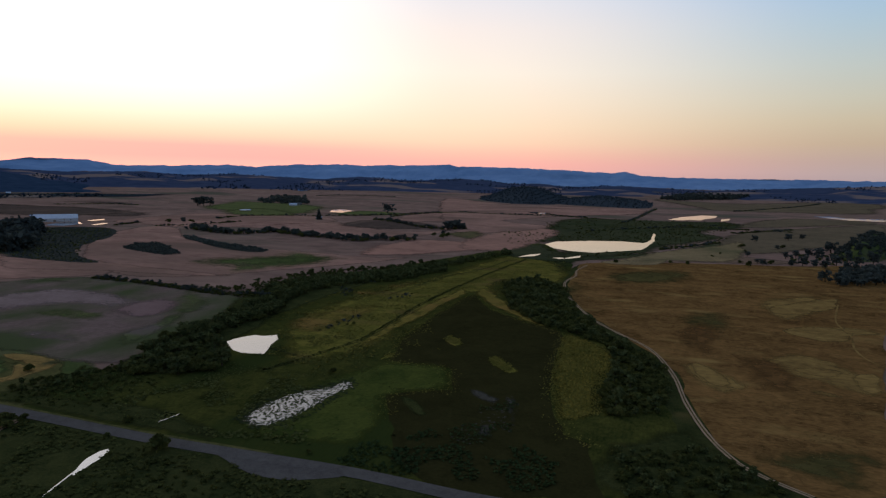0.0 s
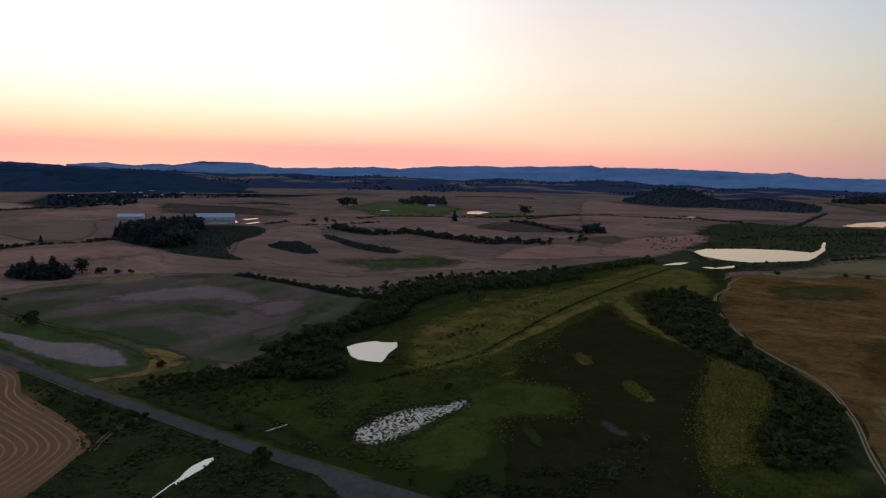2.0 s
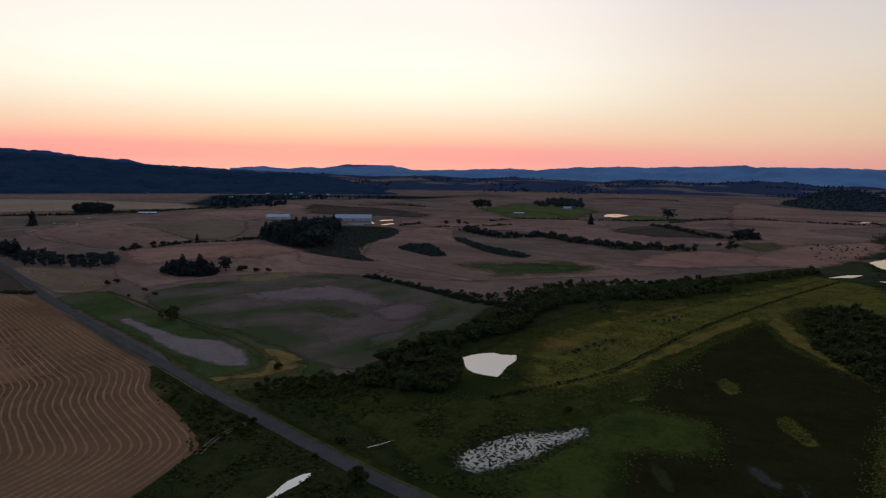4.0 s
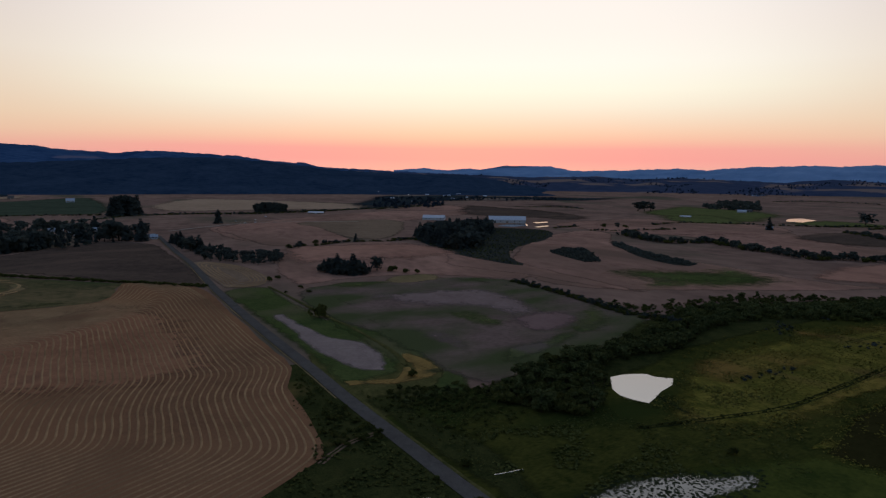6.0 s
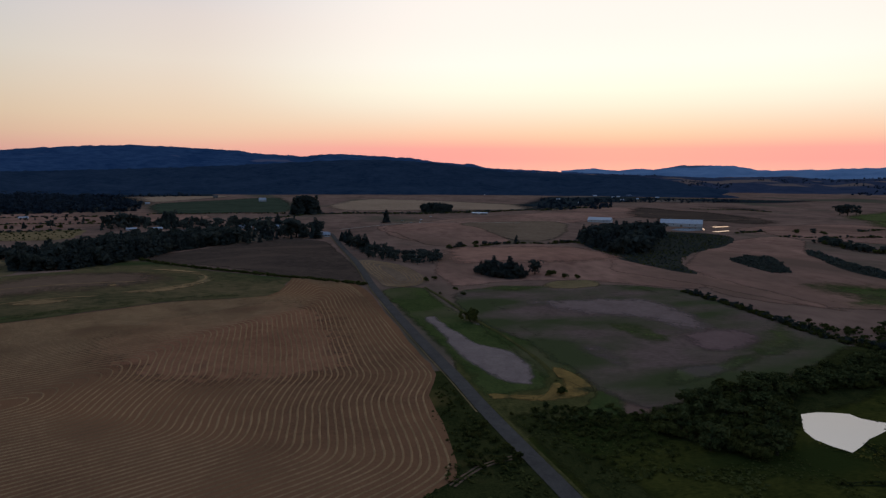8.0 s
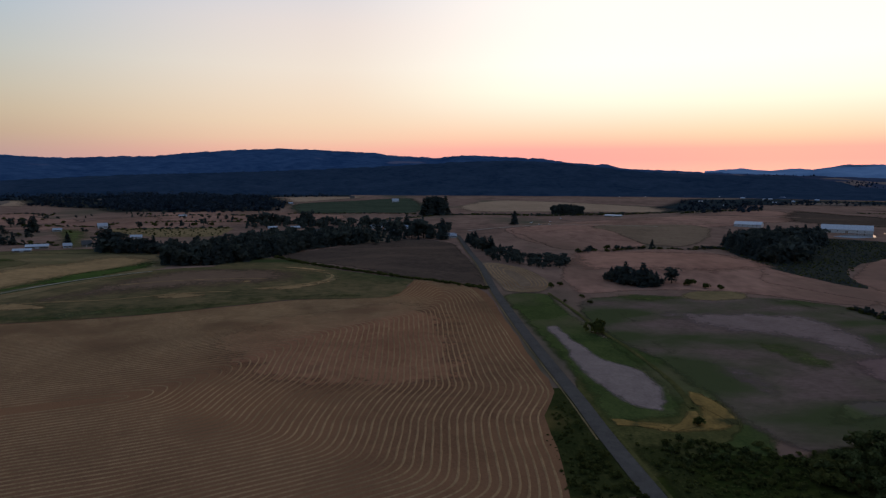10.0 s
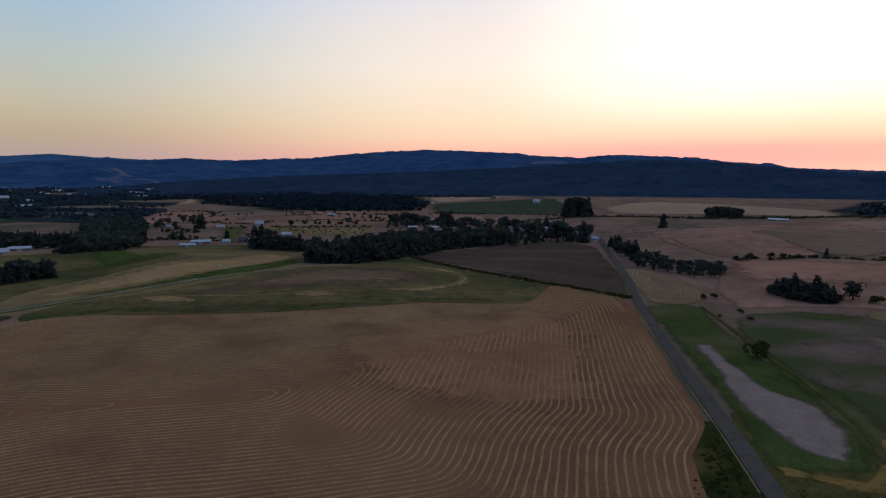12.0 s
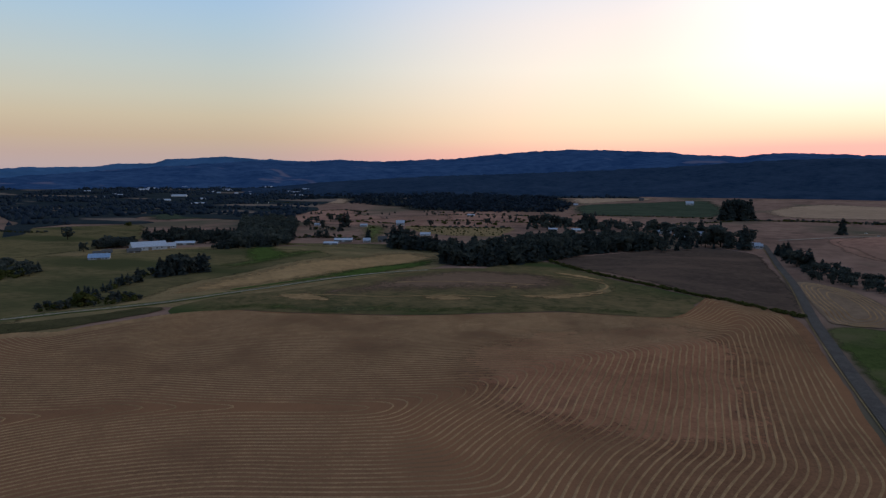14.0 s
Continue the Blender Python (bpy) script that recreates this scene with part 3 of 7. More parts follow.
patch("rough_grass", [(-255, 169), (-230, 168), (-160, 168), (-140, 170), (-150, 182), (-190, 190), (-220, 184), (-250, 185)], M_SCRUB, 2, "dark rough grass and scrub beside the lane", "grassland", 2, soft=6)
patch("lake_shore_marsh", [(-284.9, 1094.7), (-160, 1084), (-105, 1446), (67, 1472), (43, 1098), (9, 1026), (-71, 997), (-175, 914), (-214, 872)], M_MARSHDARK, 2, "dark green reed marsh beside the lake", "wetland", 9, soft=16)
patch("meadow", [(-79, 533), (-88, 645), (-83, 715), (8, 765), (126, 798), (217, 817), (123, 443), (82.9, 288.6), (63.1, 212.8), (43.9, 205), (30.4, 217), (21.4, 230.2), (15.2, 253.8), (10.7, 282.4), (2, 329), (-27, 390), (-51, 440)], M_GOLD, 2, "golden brown dry meadow with worn streaks", "field", 1.5)
patch("dry_strip", [(-76, 735), (-41, 760), (-4, 792), (-15, 731), (-62, 716)], M_TAN, 3, "pale yellow strip of dry grass at the meadow's end", "field", 1, soft=3)

for pts in ([(65, 549), (103, 589), (131, 608), (117, 542), (84, 471), (66, 485)], [(42, 356), (70, 386), (87, 364), (94, 330), (89, 311), (73, 321), (57, 333)], [(4, 339), (22, 336), (36.8, 305.5), (26.8, 293.1), (13.5, 303.9)], [(63, 439), (103, 469), (131, 470), (124, 444), (86, 431)]):
    patch("dry_streak", pts, M_DRYGOLD, 3, "yellow streak of dry grass in the meadow", "grass", 5, soft=9)
for pts in ([(64.9, 510.4), (89.1, 550.2), (127.3, 584.2), (121.6, 542), (97.1, 508.5), (73.6, 493.3)],
            [(65, 441.7), (89, 462.9), (106.8, 457.7), (104, 428.8), (83.7, 416.8)],
            [(58.6, 347), (72.9, 358.5), (83.6, 351), (71.6, 336.3)],
            [(82.2, 344.6), (99.4, 357.9), (91.1, 320.8), (82.2, 315.4)],
            [(10.5, 339.4), (15.9, 344), (28.8, 321.3), (29.9, 304.1), (21, 302), (13.8, 314.8)],
            [(63, 316.8), (75.5, 314.1), (71.8, 306.3), (59.4, 308.8)]):
    patch("dry_streak", pts, M_DRYGOLD, 3.4, "golden streak of dry grass in the meadow", "grass", 2, soft=4)
for pts in ([(0.1, 418.3), (27.7, 448.6), (34.6, 403), (25.4, 348.3), (9.4, 364.6)],
            [(31.7, 362.5), (61.2, 364.1), (60.6, 315.8), (36, 297.1)],
            [(67.9, 476.8), (110.7, 506.8), (101.1, 475.6), (68.6, 457)]):
    patch("worn_soil", pts, M_BROWN, 3.2, "bare brown soil worn through the meadow", "soil", 5, soft=16)
for pts in ([(-71.6, 637.3), (-4.9, 705.8), (39.7, 688), (4.4, 598.3), (-43.2, 576.6)],
            [(4.2, 460.7), (41.4, 494.2), (36.1, 409.9), (11.8, 394.1)],
            [(-91.5, 554.6), (-69.8, 585.8), (-49.3, 481.7), (-60.1, 444.3)]):
    patch("green_streak", pts, M_GOLDGREEN, 2.9, "olive green stretch of the meadow", "grass", 6, soft=20)
for pts in ([(24, 230.3), (52.4, 247), (73.2, 250.6), (63.2, 212.8), (49.4, 207.2), (32.6, 215.8)],):
    patch("green_streak", pts, M_GOLDGREEN, 3, "greenish streak in the meadow", "grass", 5, soft=14)
strip("meadow_path", [(122, 556), (106, 485), (105, 443), (99, 405), (100, 382), (105, 370)], 1.1, M_DRYGOLD, 4, "faint worn path across the meadow", "track", edge=0.5)

patch("marsh_meadow", [(-225, 348), (-223, 439), (-206, 542), (-182, 741), (-106, 682), (-85, 552), (-133, 544), (-113, 432), (-144, 478), (-146, 385), (-142, 322), (-145, 286), (-162, 260), (-179, 258)], M_WETB, 2, "yellow-green marsh grass with brown streaks", "wetland", 3, soft=16)

# Marsh water, shallows and reeds.
patch("marsh_water", [(-144, 472), (-127, 448), (-115, 424), (-85, 396), (-62, 377), (-55, 362), (-52, 314), (-46.2, 269.6), (-36.5, 238.1), (-31.9, 222.5), (-21.3, 216.4), (-19.9, 190.2), (-16.3, 180.5), (-39.5, 170.4), (-59, 167.4), (-80, 178), (-91.4, 203.1), (-106.4, 235.9), (-84.9, 252.9), (-96.3, 281.9), (-127, 281), (-137, 311), (-143, 378)], M_MARSHW, 3, "nearly black weedy marsh water", "water", 3, 1.5, sharp=True)
patch("shallows", [(-144.8, 242), (-129, 280), (-96.9, 283.6), (-84.5, 253.1), (-103.6, 235.6), (-95.1, 207.3), (-94.1, 186.1), (-107.5, 179.6), (-126.2, 177.8), (-144.8, 180.7), (-149.7, 193.4), (-148.8, 217.7)], M_SHALLOW, 4, "mossy dark green shallows beside the marsh water", "wetland", 2, 4, soft=9)
patch("reed_bed", [(-56, 376), (-28, 346), (-23, 316), (-25.7, 278.5), (-21.7, 247.6), (-36, 235.2), (-46.2, 269.6), (-52, 314)], M_REED, 4, "yellow-green reed bed at the water's edge", "reeds", 2.5, 3, soft=5)
for pts in ([(-132, 278), (-134, 292), (-130, 296), (-128, 286)], [(-118, 333), (-117, 343), (-109, 338), (-103, 324), (-106, 318), (-112, 323)], [(-84, 306), (-81, 312), (-71, 300), (-64, 288.3), (-67.8, 283.8), (-78.2, 293.9)]):
    patch("islet", pts, M_WETB, 5, "small reed islet in the dark marsh water", "islet", 1, 2, soft=2)
patch("islet", [(-103.2, 235.7), (-99.9, 238.7), (-90.8, 231.7), (-82, 220.1), (-84.7, 216.5), (-92.8, 222)], M_SCRUB, 5, "low brown mud islet in the dark marsh water", "islet", 1, 2, soft=3)
patch("pond", [(-222, 279), (-222, 286), (-220, 292), (-217, 297), (-212, 297), (-206, 302), (-201, 295), (-197, 283), (-193, 275), (-190, 267), (-196, 265), (-202, 264), (-209, 267)], M_WATER, 3, "small bright pond that mirrors the sky", "pond", 0.7, 1.5, sharp=True)
for pts in ([(-149.3, 295.9), (-150.3, 335.4), (-148.8, 382.7), (-150.1, 433.2), (-148.1, 471.3), (-158, 496.6), (-161, 455.6), (-162, 390.3), (-160, 335.9), (-158, 312)],
            [(-143.9, 479.2), (-114.9, 430.7), (-88.8, 400.8), (-70.1, 384.3), (-69.4, 392.4), (-95.7, 430.1), (-122.8, 474.1), (-143.5, 507.8)]):
    patch("reed_fringe", pts, M_RUST, 4.4, "rusty brown reeds fringing the dark marsh water", "reeds", 2, 3, soft=4)
for pts in ([(-214.7, 317.4), (-224.3, 356.1), (-212.5, 394.8), (-185.8, 411.2), (-181.8, 353.8), (-187.3, 310.7)], [(-238.6, 441.7), (-225.5, 496.3), (-205, 517.4), (-199, 467.7), (-208.4, 420.9)]):
    patch("rusty_grass", pts, M_RUST, 2.6, "rusty brown marsh grass", "grass", 6, 4, soft=18)
strip("pond_outlet", [(-195, 278), (-187, 275), (-175, 272)], 1.6, M_DITCH, 3, "narrow dark outlet ditch of the pond", "ditch")
patch("lily_pool", [(-146.6, 190.3), (-148.3, 209.2), (-144.4, 223.3), (-137.4, 234.3), (-131.1, 248), (-124.8, 240.6), (-126, 223.7), (-126.1, 206.5), (-128.9, 191.9), (-136.6, 185.8)], M_POOL, 5, "bright shallow pool dotted with lily leaves", "pond", 1.5, 2, soft=5)
patch("pool", [(-164.4, 135), (-169.8, 144.5), (-169.9, 149.9), (-168.6, 153.7), (-166.4, 149.9), (-164.9, 142.2), (-163, 134.8)], M_WATER, 3, "long narrow bright pool by the road", "pond", 1.0, 1.2, sharp=True)
strip("ditch", [(-164.7, 135.7), (-162.1, 128.3), (-159.9, 122.1)], 0.55, M_WATER, 3, "thin ditch with standing water", "ditch")
strip("ditch", [(-171.1, 176.5), (-170.2, 181), (-169.6, 186.2)], 0.35, M_WATER, 5, "thin ditch with standing water", "ditch")
patch("lake", [(-167, 891), (-160, 942), (-119, 977), (-71, 997), (-38, 988), (-31, 1052), (-32, 1182), (-27, 1159), (-25, 1025), (-32, 930), (-37, 887), (-67, 848), (-92, 819), (-121, 823), (-147, 846)], M_WATER, 3, "long bright lake with a narrow inlet", "lake", 0.7, 5, sharp=True)
for pts in ([(-168, 727), (-159, 761), (-148, 774), (-152, 745)], [(-131, 739), (-122, 747), (-114, 749), (-107, 768), (-99, 785), (-101, 759), (-109, 743), (-120, 733)]):
    patch("pool", pts, M_WATER, 3, "bright narrow pool near the lake", "pond", 0.8, 4, sharp=True)
for pts in ([(-950, 753), (-980, 798), (-980, 841), (-933, 809), (-921, 766)], [(-907, 801), (-920, 845), (-904, 833), (-893, 800)], [(-992, 867), (-995, 908), (-976, 894), (-970, 860)]):
    patch("farm_pool", pts, M_WATER, 3.5, "bright shallow pool beside the farm sheds", "pond", 0.4, 4, sharp=True)
for pts in ([(-817, 1429), (-834, 1484), (-833, 1522), (-778, 1481), (-757, 1384), (-789, 1388)], [(-12, 1642), (19, 1787), (48, 1856), (71, 1922), (115, 1926), (102, 1797), (78, 1737), (62, 1662), (37, 1667), (17, 1628)], [(382, 2109), (433, 2151), (452, 2042), (556, 2093), (512, 1926), (430, 1941), (394, 2026)], [(-380, 1745), (-357, 1765), (-316, 1714), (-336, 1664)], [(-1721, 2635), (-1699, 2709), (-1639, 2694), (-1607, 2563)], [(112, 1750), (137, 1797), (128, 1712), (109, 1650)]):
    patch("far_pond", pts, M_WATER, 3, "distant bright pond in the fields", "pond", 0.8, 10, sharp=True)
# open water whose grey sky reflection is put into the colour
for pts in ([(-61.6, 252.1), (-57.5, 253.9), (-53.9, 242.6), (-49.9, 216), (-52, 216.3), (-55.8, 233.1)],
            [(-79.6, 256.8), (-73.8, 257.7), (-63.6, 249.8), (-60.7, 243.8), (-66.5, 242.8), (-74.4, 248.2)],
            [(-63.6, 217.6), (-59.7, 223.4), (-55.8, 212.5), (-58.7, 207)],
            [(-75.6, 215.5), (-70.8, 211.8), (-67.2, 205), (-70.2, 206.4)]):
    patch("open_water", pts, M_GLINT, 5.2, "open water among the weeds, its dull sky glint painted grey", "water", 1.6, 2, soft=3.5)
strip("dyke", [(-174, 245), (-166, 277), (-159, 315), (-162, 367), (-166, 436), (-163, 577), (-154, 709)], 3.0, M_DITCH, 3, "long straight dark drainage ditch through the marsh", "ditch", -0.2, edge=0.4)
strip("dyke", [(-200, 442), (-194, 538), (-175, 621), (-169, 701)], 3.0, M_DITCH, 3, "long straight dark drainage ditch through the marsh", "ditch", -0.2, edge=0.4)

# Fields.
patch("hayfield", [(-342, -272), (-427, -244), (-446, -219), (-492, -208), (-619.3, -121.2), (-776, -150), (-830, -237), (-793, -377), (-740, -482), (-585, -630)], M_TAN, 0.6, "warm tan hayfield between farm and pasture", "field", 3)
patch("silt_field", [(-499, 225), (-521, 266), (-510, 317), (-504, 365), (-464, 411), (-390, 405), (-297, 393), (-270, 354), (-253, 295), (-236, 242), (-247, 217), (-273, 216), (-323, 218), (-397, 210), (-450, 212)], M_GREY, 2, "grey silty bare field with green patches", "field", 2.5, soft=6)
for pts in ([(-292.3, 270.8), (-291.1, 297.5), (-305.6, 341.4), (-319.6, 383), (-297, 356.8), (-275.6, 300.3), (-262.6, 258.8), (-261.9, 241.2)],
            [(-521.6, 241.2), (-454.5, 238.7), (-378.5, 226.6), (-322.4, 217.7), (-287.4, 215.4), (-355.1, 238.1), (-407, 243.7), (-473.4, 252)],
            [(-495.8, 349.8), (-467.1, 371.9), (-431.1, 380.7), (-385.1, 386), (-398.3, 392), (-446.3, 394), (-491.9, 376.8)]):
    patch("grass_patch", pts, M_SILTGREEN, 3.4, "thin green grass on the silt field's rim", "grass", 4, 4, soft=9)
patch("silt_patch", [(-347.8, 314.7), (-350.6, 338.2), (-339.4, 358.3), (-310.4, 348.4), (-299.8, 322.3), (-304.3, 300.2), (-321.1, 298.7)], M_ROSESILT, 3.6, "reddish patch of dried silt", "soil", 4, 4, soft=10)
for pts in ([(-381, 283), (-375, 307), (-349, 311), (-317, 295), (-323, 279), (-358, 279)], [(-379, 408), (-322, 392), (-289, 346), (-273, 297), (-258, 260), (-246, 236), (-286, 279), (-316, 337)], [(-526, 258), (-510, 317), (-501, 357), (-489, 306), (-491, 262)]):
    patch("grass_patch", pts, M_DULLGREEN, 3, "patch of fresh green grass in the silt field", "grass", 4, soft=14)
for pts in ([(-457, 256), (-458, 309), (-447, 357), (-393, 367), (-338, 342), (-335, 310), (-368, 311), (-403, 278)], [(-353, 245), (-333, 261), (-294, 258), (-284, 243), (-309, 238)]):
    patch("silt_patch", pts, M_SILT, 3, "pale grey patch of dried silt", "soil", 5, soft=16)
patch("verge_meadow", [(-526, 175), (-527, 213), (-471, 213), (-370, 214), (-312, 212), (-284, 207), (-274, 200), (-272, 185), (-271, 167), (-302, 169), (-365, 171), (-446, 172)], M_GRASS, 2, "green grass between lane and ditch", "grass", 1, soft=5)
patch("bare_patch", [(-426, 182), (-426, 194), (-390, 193), (-356, 196), (-342, 206), (-322, 209), (-300, 205), (-280, 195), (-285, 187), (-294, 180), (-311, 178), (-328, 178), (-390, 181)], M_BARE, 3, "pale grey bare silt beside the lane", "soil", 2, 3, soft=3.6)
patch("dry_corner", [(-306, 215), (-284, 221), (-265, 216), (-261, 199), (-262, 186), (-273, 175), (-274, 183), (-270, 198), (-281, 207)], M_ORANGE, 3, "orange-brown dry grass at the field corner", "grass", 1.5, 3, soft=4)
strip("bank", [(-527, 213), (-474, 214), (-408, 213), (-366, 215), (-314, 213), (-284, 207)], 2.4, M_BANK, 4, "low yellow grass bank along the silt field", "bank", 0.5, edge=0.5)
patch("pasture", [(-746, -70), (-753, -28), (-665.5, 34.8), (-621.3, 89), (-580, 135), (-565, 149), (-593, 117), (-546, 89), (-544.4, 2.9), (-637.8, -64.9)], M_KNOB, 1.5, "pasture up to the dark hedge", "field", 1)
patch("pasture", [(-424, -213), (-450, -176), (-453, -147), (-471, -74), (-500.9, -7.7), (-517.4, 26.1), (-519, 62), (-524, 92), (-565, 106), (-604.9, 87), (-644.8, 51.5), (-657.6, 2.7), (-669.2, -51.4), (-652.5, -100.7), (-629.4, -124.4), (-555.4, -163), (-496, -211), (-454, -226)], M_KNOB, 2, "pale green pasture on a low rise", "field", 1)
patch("fallow_cap", [(-504.9, -182.3), (-551.2, -151.2), (-610.2, -117.4), (-639.7, -95.9), (-655.1, -48), (-648.5, 4), (-610.2, 25), (-571.8, 17), (-532.2, -58.4), (-505.2, -135.1)], M_CAP, 3, "brown fallow crown of the pasture rise", "field", 3, soft=26)
for pts in ([(-536.4, -37.5), (-561.6, 1.9), (-585.1, 31.3), (-632.3, 34.2), (-626.5, 47.6), (-596, 53.4), (-567.9, 33.9), (-549.9, 0.4)], [(-504.3, -186.5), (-506.8, -154.7), (-503.1, -137.4), (-493.5, -155.1), (-495.5, -177.7)]):
    patch("worn_patch", pts, M_TAN, 4, "pale worn ground on the pasture", "soil", 2.5, soft=5)
patch("hayfield", [(-462, -266), (-523, -287), (-589.3, -281.7), (-708.6, -249.3), (-786, -217), (-773, -156), (-709.7, -136.9), (-587.1, -180.8), (-512, -223)], M_HAYLIGHT, 2, "tan hayfield beyond the farm track", "field", 3, soft=22)
for pts in ([(-543.7, -225.1), (-619.1, -199), (-708, -182), (-746, -145), (-688, -128.5), (-628.6, -135.1), (-573.4, -173.9)], [(-615, -349), (-726, -347), (-785, -323), (-773, -285), (-664.1, -277.1), (-600.6, -296.7)]):
    patch("grass_patch", pts, M_GRASS, 3, "green strip of grass in the hayfield", "grass", 4, soft=18)
patch("green_foot", [(-424, -213), (-450, -176), (-453, -147), (-471, -74), (-500.9, -7.7), (-517.4, 26.1), (-519, 62), (-524, 92), (-543.9, 60), (-528.5, 5), (-501.4, -63), (-489.7, -125.8), (-471, -192)], M_GRASS, 3, "dark green foot of the pasture rise", "grass", 3, soft=14)
for pts in ([(-493.9, -183.9), (-510.2, -156.3), (-514.7, -103.2), (-530.9, -57.6), (-538, -25.3)], [(-558.9, -115.3), (-569.9, -81.1), (-578.3, -46.8), (-587.5, -8)], [(-641.2, -14), (-638.6, 24.7), (-620.4, 41.9), (-591.8, 39), (-566.3, 17.8), (-547.5, -11.7)], [(-499, -218), (-539.3, -194.2), (-573.4, -152.2), (-620.9, -111)]):
    strip("worn_line", pts, 2.0, M_HAYLIGHT, 4, "pale worn line across the pasture", "track", edge=0.9, ends=0.1)
strip("farm_track", [(-300, -345), (-340, -319), (-375, -297), (-408, -276), (-446, -248), (-475, -234), (-496, -226), (-529, -209.4), (-565.1, -185.5), (-601.4, -152.9), (-629.5, -113.9)], 4.2, M_GRAVELGREY, 4, "pale gravel farm track across the pasture", "track", edge=0.3)
strip("track_verge", [(-300, -345), (-340, -319), (-375, -297), (-408, -276), (-446, -248), (-475, -234), (-496, -226), (-529, -209.4), (-565.1, -185.5), (-601.4, -152.9), (-629.5, -113.9)], 11, M_GRASS, 3.2, "dark green verge of the farm track", "verge", edge=0.3)
strip("grass_crown", [(-300, -345), (-340, -319), (-375, -297), (-408, -276), (-446, -248), (-475, -234), (-496, -226), (-529, -209.4), (-565.1, -185.5)], 1.3, M_KNOB, 5, "worn grass between the wheel ruts of the farm track", "grass", 0.04, edge=0.6)
for pts in ([(-763.8, -415.4), (-796.1, -398.5), (-737.4, -322.9), (-667.8, -297), (-647.9, -332.5)],
            [(-596.7, -198.4), (-673.8, -184.7), (-725.5, -148.2), (-684.6, -132.3), (-599.4, -146.3), (-573.1, -171.8)]):
    patch("fresh_grass", pts, M_FRESH, 3.6, "fresh green grass on the pasture", "grass", 2.5, soft=10)
strip("green_strip", [(-509.8, -232.8), (-537.9, -218.9), (-560.8, -201.8), (-590.5, -180.7), (-619.5, -160.2), (-686.4, -139.7)], 5.5, M_FRESH, 3.8, "fresh green strip of grass beside the farm track", "grass", edge=0.7, ends=0.2)
for pts in ([(-502.4, -186), (-512.2, -169.5), (-506.8, -140.1), (-493.8, -135.4), (-491.3, -169.3)],
            [(-519.9, -84.6), (-530.5, -65.5), (-529.9, -40), (-518.5, -41), (-512.7, -71.8)],
            [(-546.4, -14.2), (-566, 17.5), (-595.2, 41.7), (-625.2, 49.9), (-582.7, 42.9), (-552.2, 19.6)],
            [(-573.2, -29.1), (-582.5, -19.7), (-572.1, -15.2), (-565.8, -23.8)],
            [(-668.1, -19), (-669.4, 13.1), (-637.2, 43.9), (-640.2, 32.4), (-654.7, 4.5)]):
    patch("worn_patch", pts, M_HAYLIGHT, 4.2, "pale worn ground on the pasture rise", "soil", 2, soft=2)
patch("dry_mound", [(-513.5, 306.4), (-531, 336.9), (-521.3, 363.9), (-497.7, 357.8), (-487.9, 329.7), (-494.4, 306.9)], M_TAN, 3.5, "pale dry ground beside the clump of trees", "soil", 1.5, soft=3)
patch("ploughed_field", [(-691.3, 32.6), (-631.3, 89), (-567, 147), (-560, 172), (-664.5, 179.9), (-762.7, 179.2), (-890, 180), (-954, 134), (-914, 72), (-846, 18), (-804, -17), (-762, -24), (-717.7, 7)], M_DARKSOIL, 2, "dark brown ploughed field beside the lane", "field", 1.5, soft=3)
patch("fallow_field", [(-796.8, 503.6), (-887.1, 597), (-928, 715), (-837, 777), (-737.3, 686.2), (-650.6, 559.5), (-580.1, 497), (-527.9, 473.1), (-593.8, 458.4), (-667.6, 468.7)], M_HEATH, 2, "dark overgrown field in front of the grove", "field", 4)
for pts in ([(-579, 553.1), (-597.6, 588), (-584.6, 609.1), (-530.8, 575.3), (-496.8, 551.2), (-503.9, 536), (-539, 538.4)], [(-659, 733), (-633, 729), (-539.8, 668.1), (-482.2, 651.8), (-450.9, 644.5), (-443.3, 620.8), (-475.8, 612.7), (-542, 639.6)]):
    patch("scrub_ground", pts, M_HEATH, 3, "dark scrubby ground in the stubble", "scrub", 2)
patch("dark_bank", [(-343, -269), (-368, -243), (-398, -232), (-434, -222), (-436, -243), (-393, -264), (-358, -289)], M_DARKBANK, 3, "dark grassy bank below the farm track", "bank", 2, soft=3)
for pts in ([(-1678, 1128), (-1619, 1171), (-1364, 1181), (-1150, 1147), (-1015, 1051), (-1030, 949), (-1182.4, 961.7), (-1386, 1009)], [(-1740, 1394), (-1639, 1411), (-1456, 1440), (-1433, 1325), (-1591, 1324)], [(-1624, 1109), (-1439, 1174), (-1198, 1151), (-1077, 1028), (-1121.7, 914.4), (-1213.3, 830.4)]):
    patch("ploughed_field", pts, M_DARKSOIL, 2, "distant dark ploughed field", "field", 4, soft=10)
for pts in ([(-1199, 1386), (-994, 1255), (-852, 1233), (-787, 1350), (-964, 1671), (-1229, 1760), (-1355, 1753)], [(-769, 1276), (-779, 1480), (-751, 1531), (-593, 1455), (-629, 1334), (-719, 1300)], [(-1147.5, -464.2), (-1121, -375), (-867, -264), (-847, -290), (-935, -353)], [(-1042, 1294), (-1027, 1458), (-807, 1311), (-756, 1217), (-828, 1135), (-924, 1156)]):
    patch("green_field", pts, M_DULLGREEN, 2, "distant green field", "field", 4, soft=12)
patch("orchard_field", [(-1629, -150), (-2100, -190), (-2306, -21), (-2428, 201), (-1623, 192), (-1570, 56), (-1543, -47)], M_TEAL, 2, "dark green field below the wooded hill", "field", 4, soft=8)
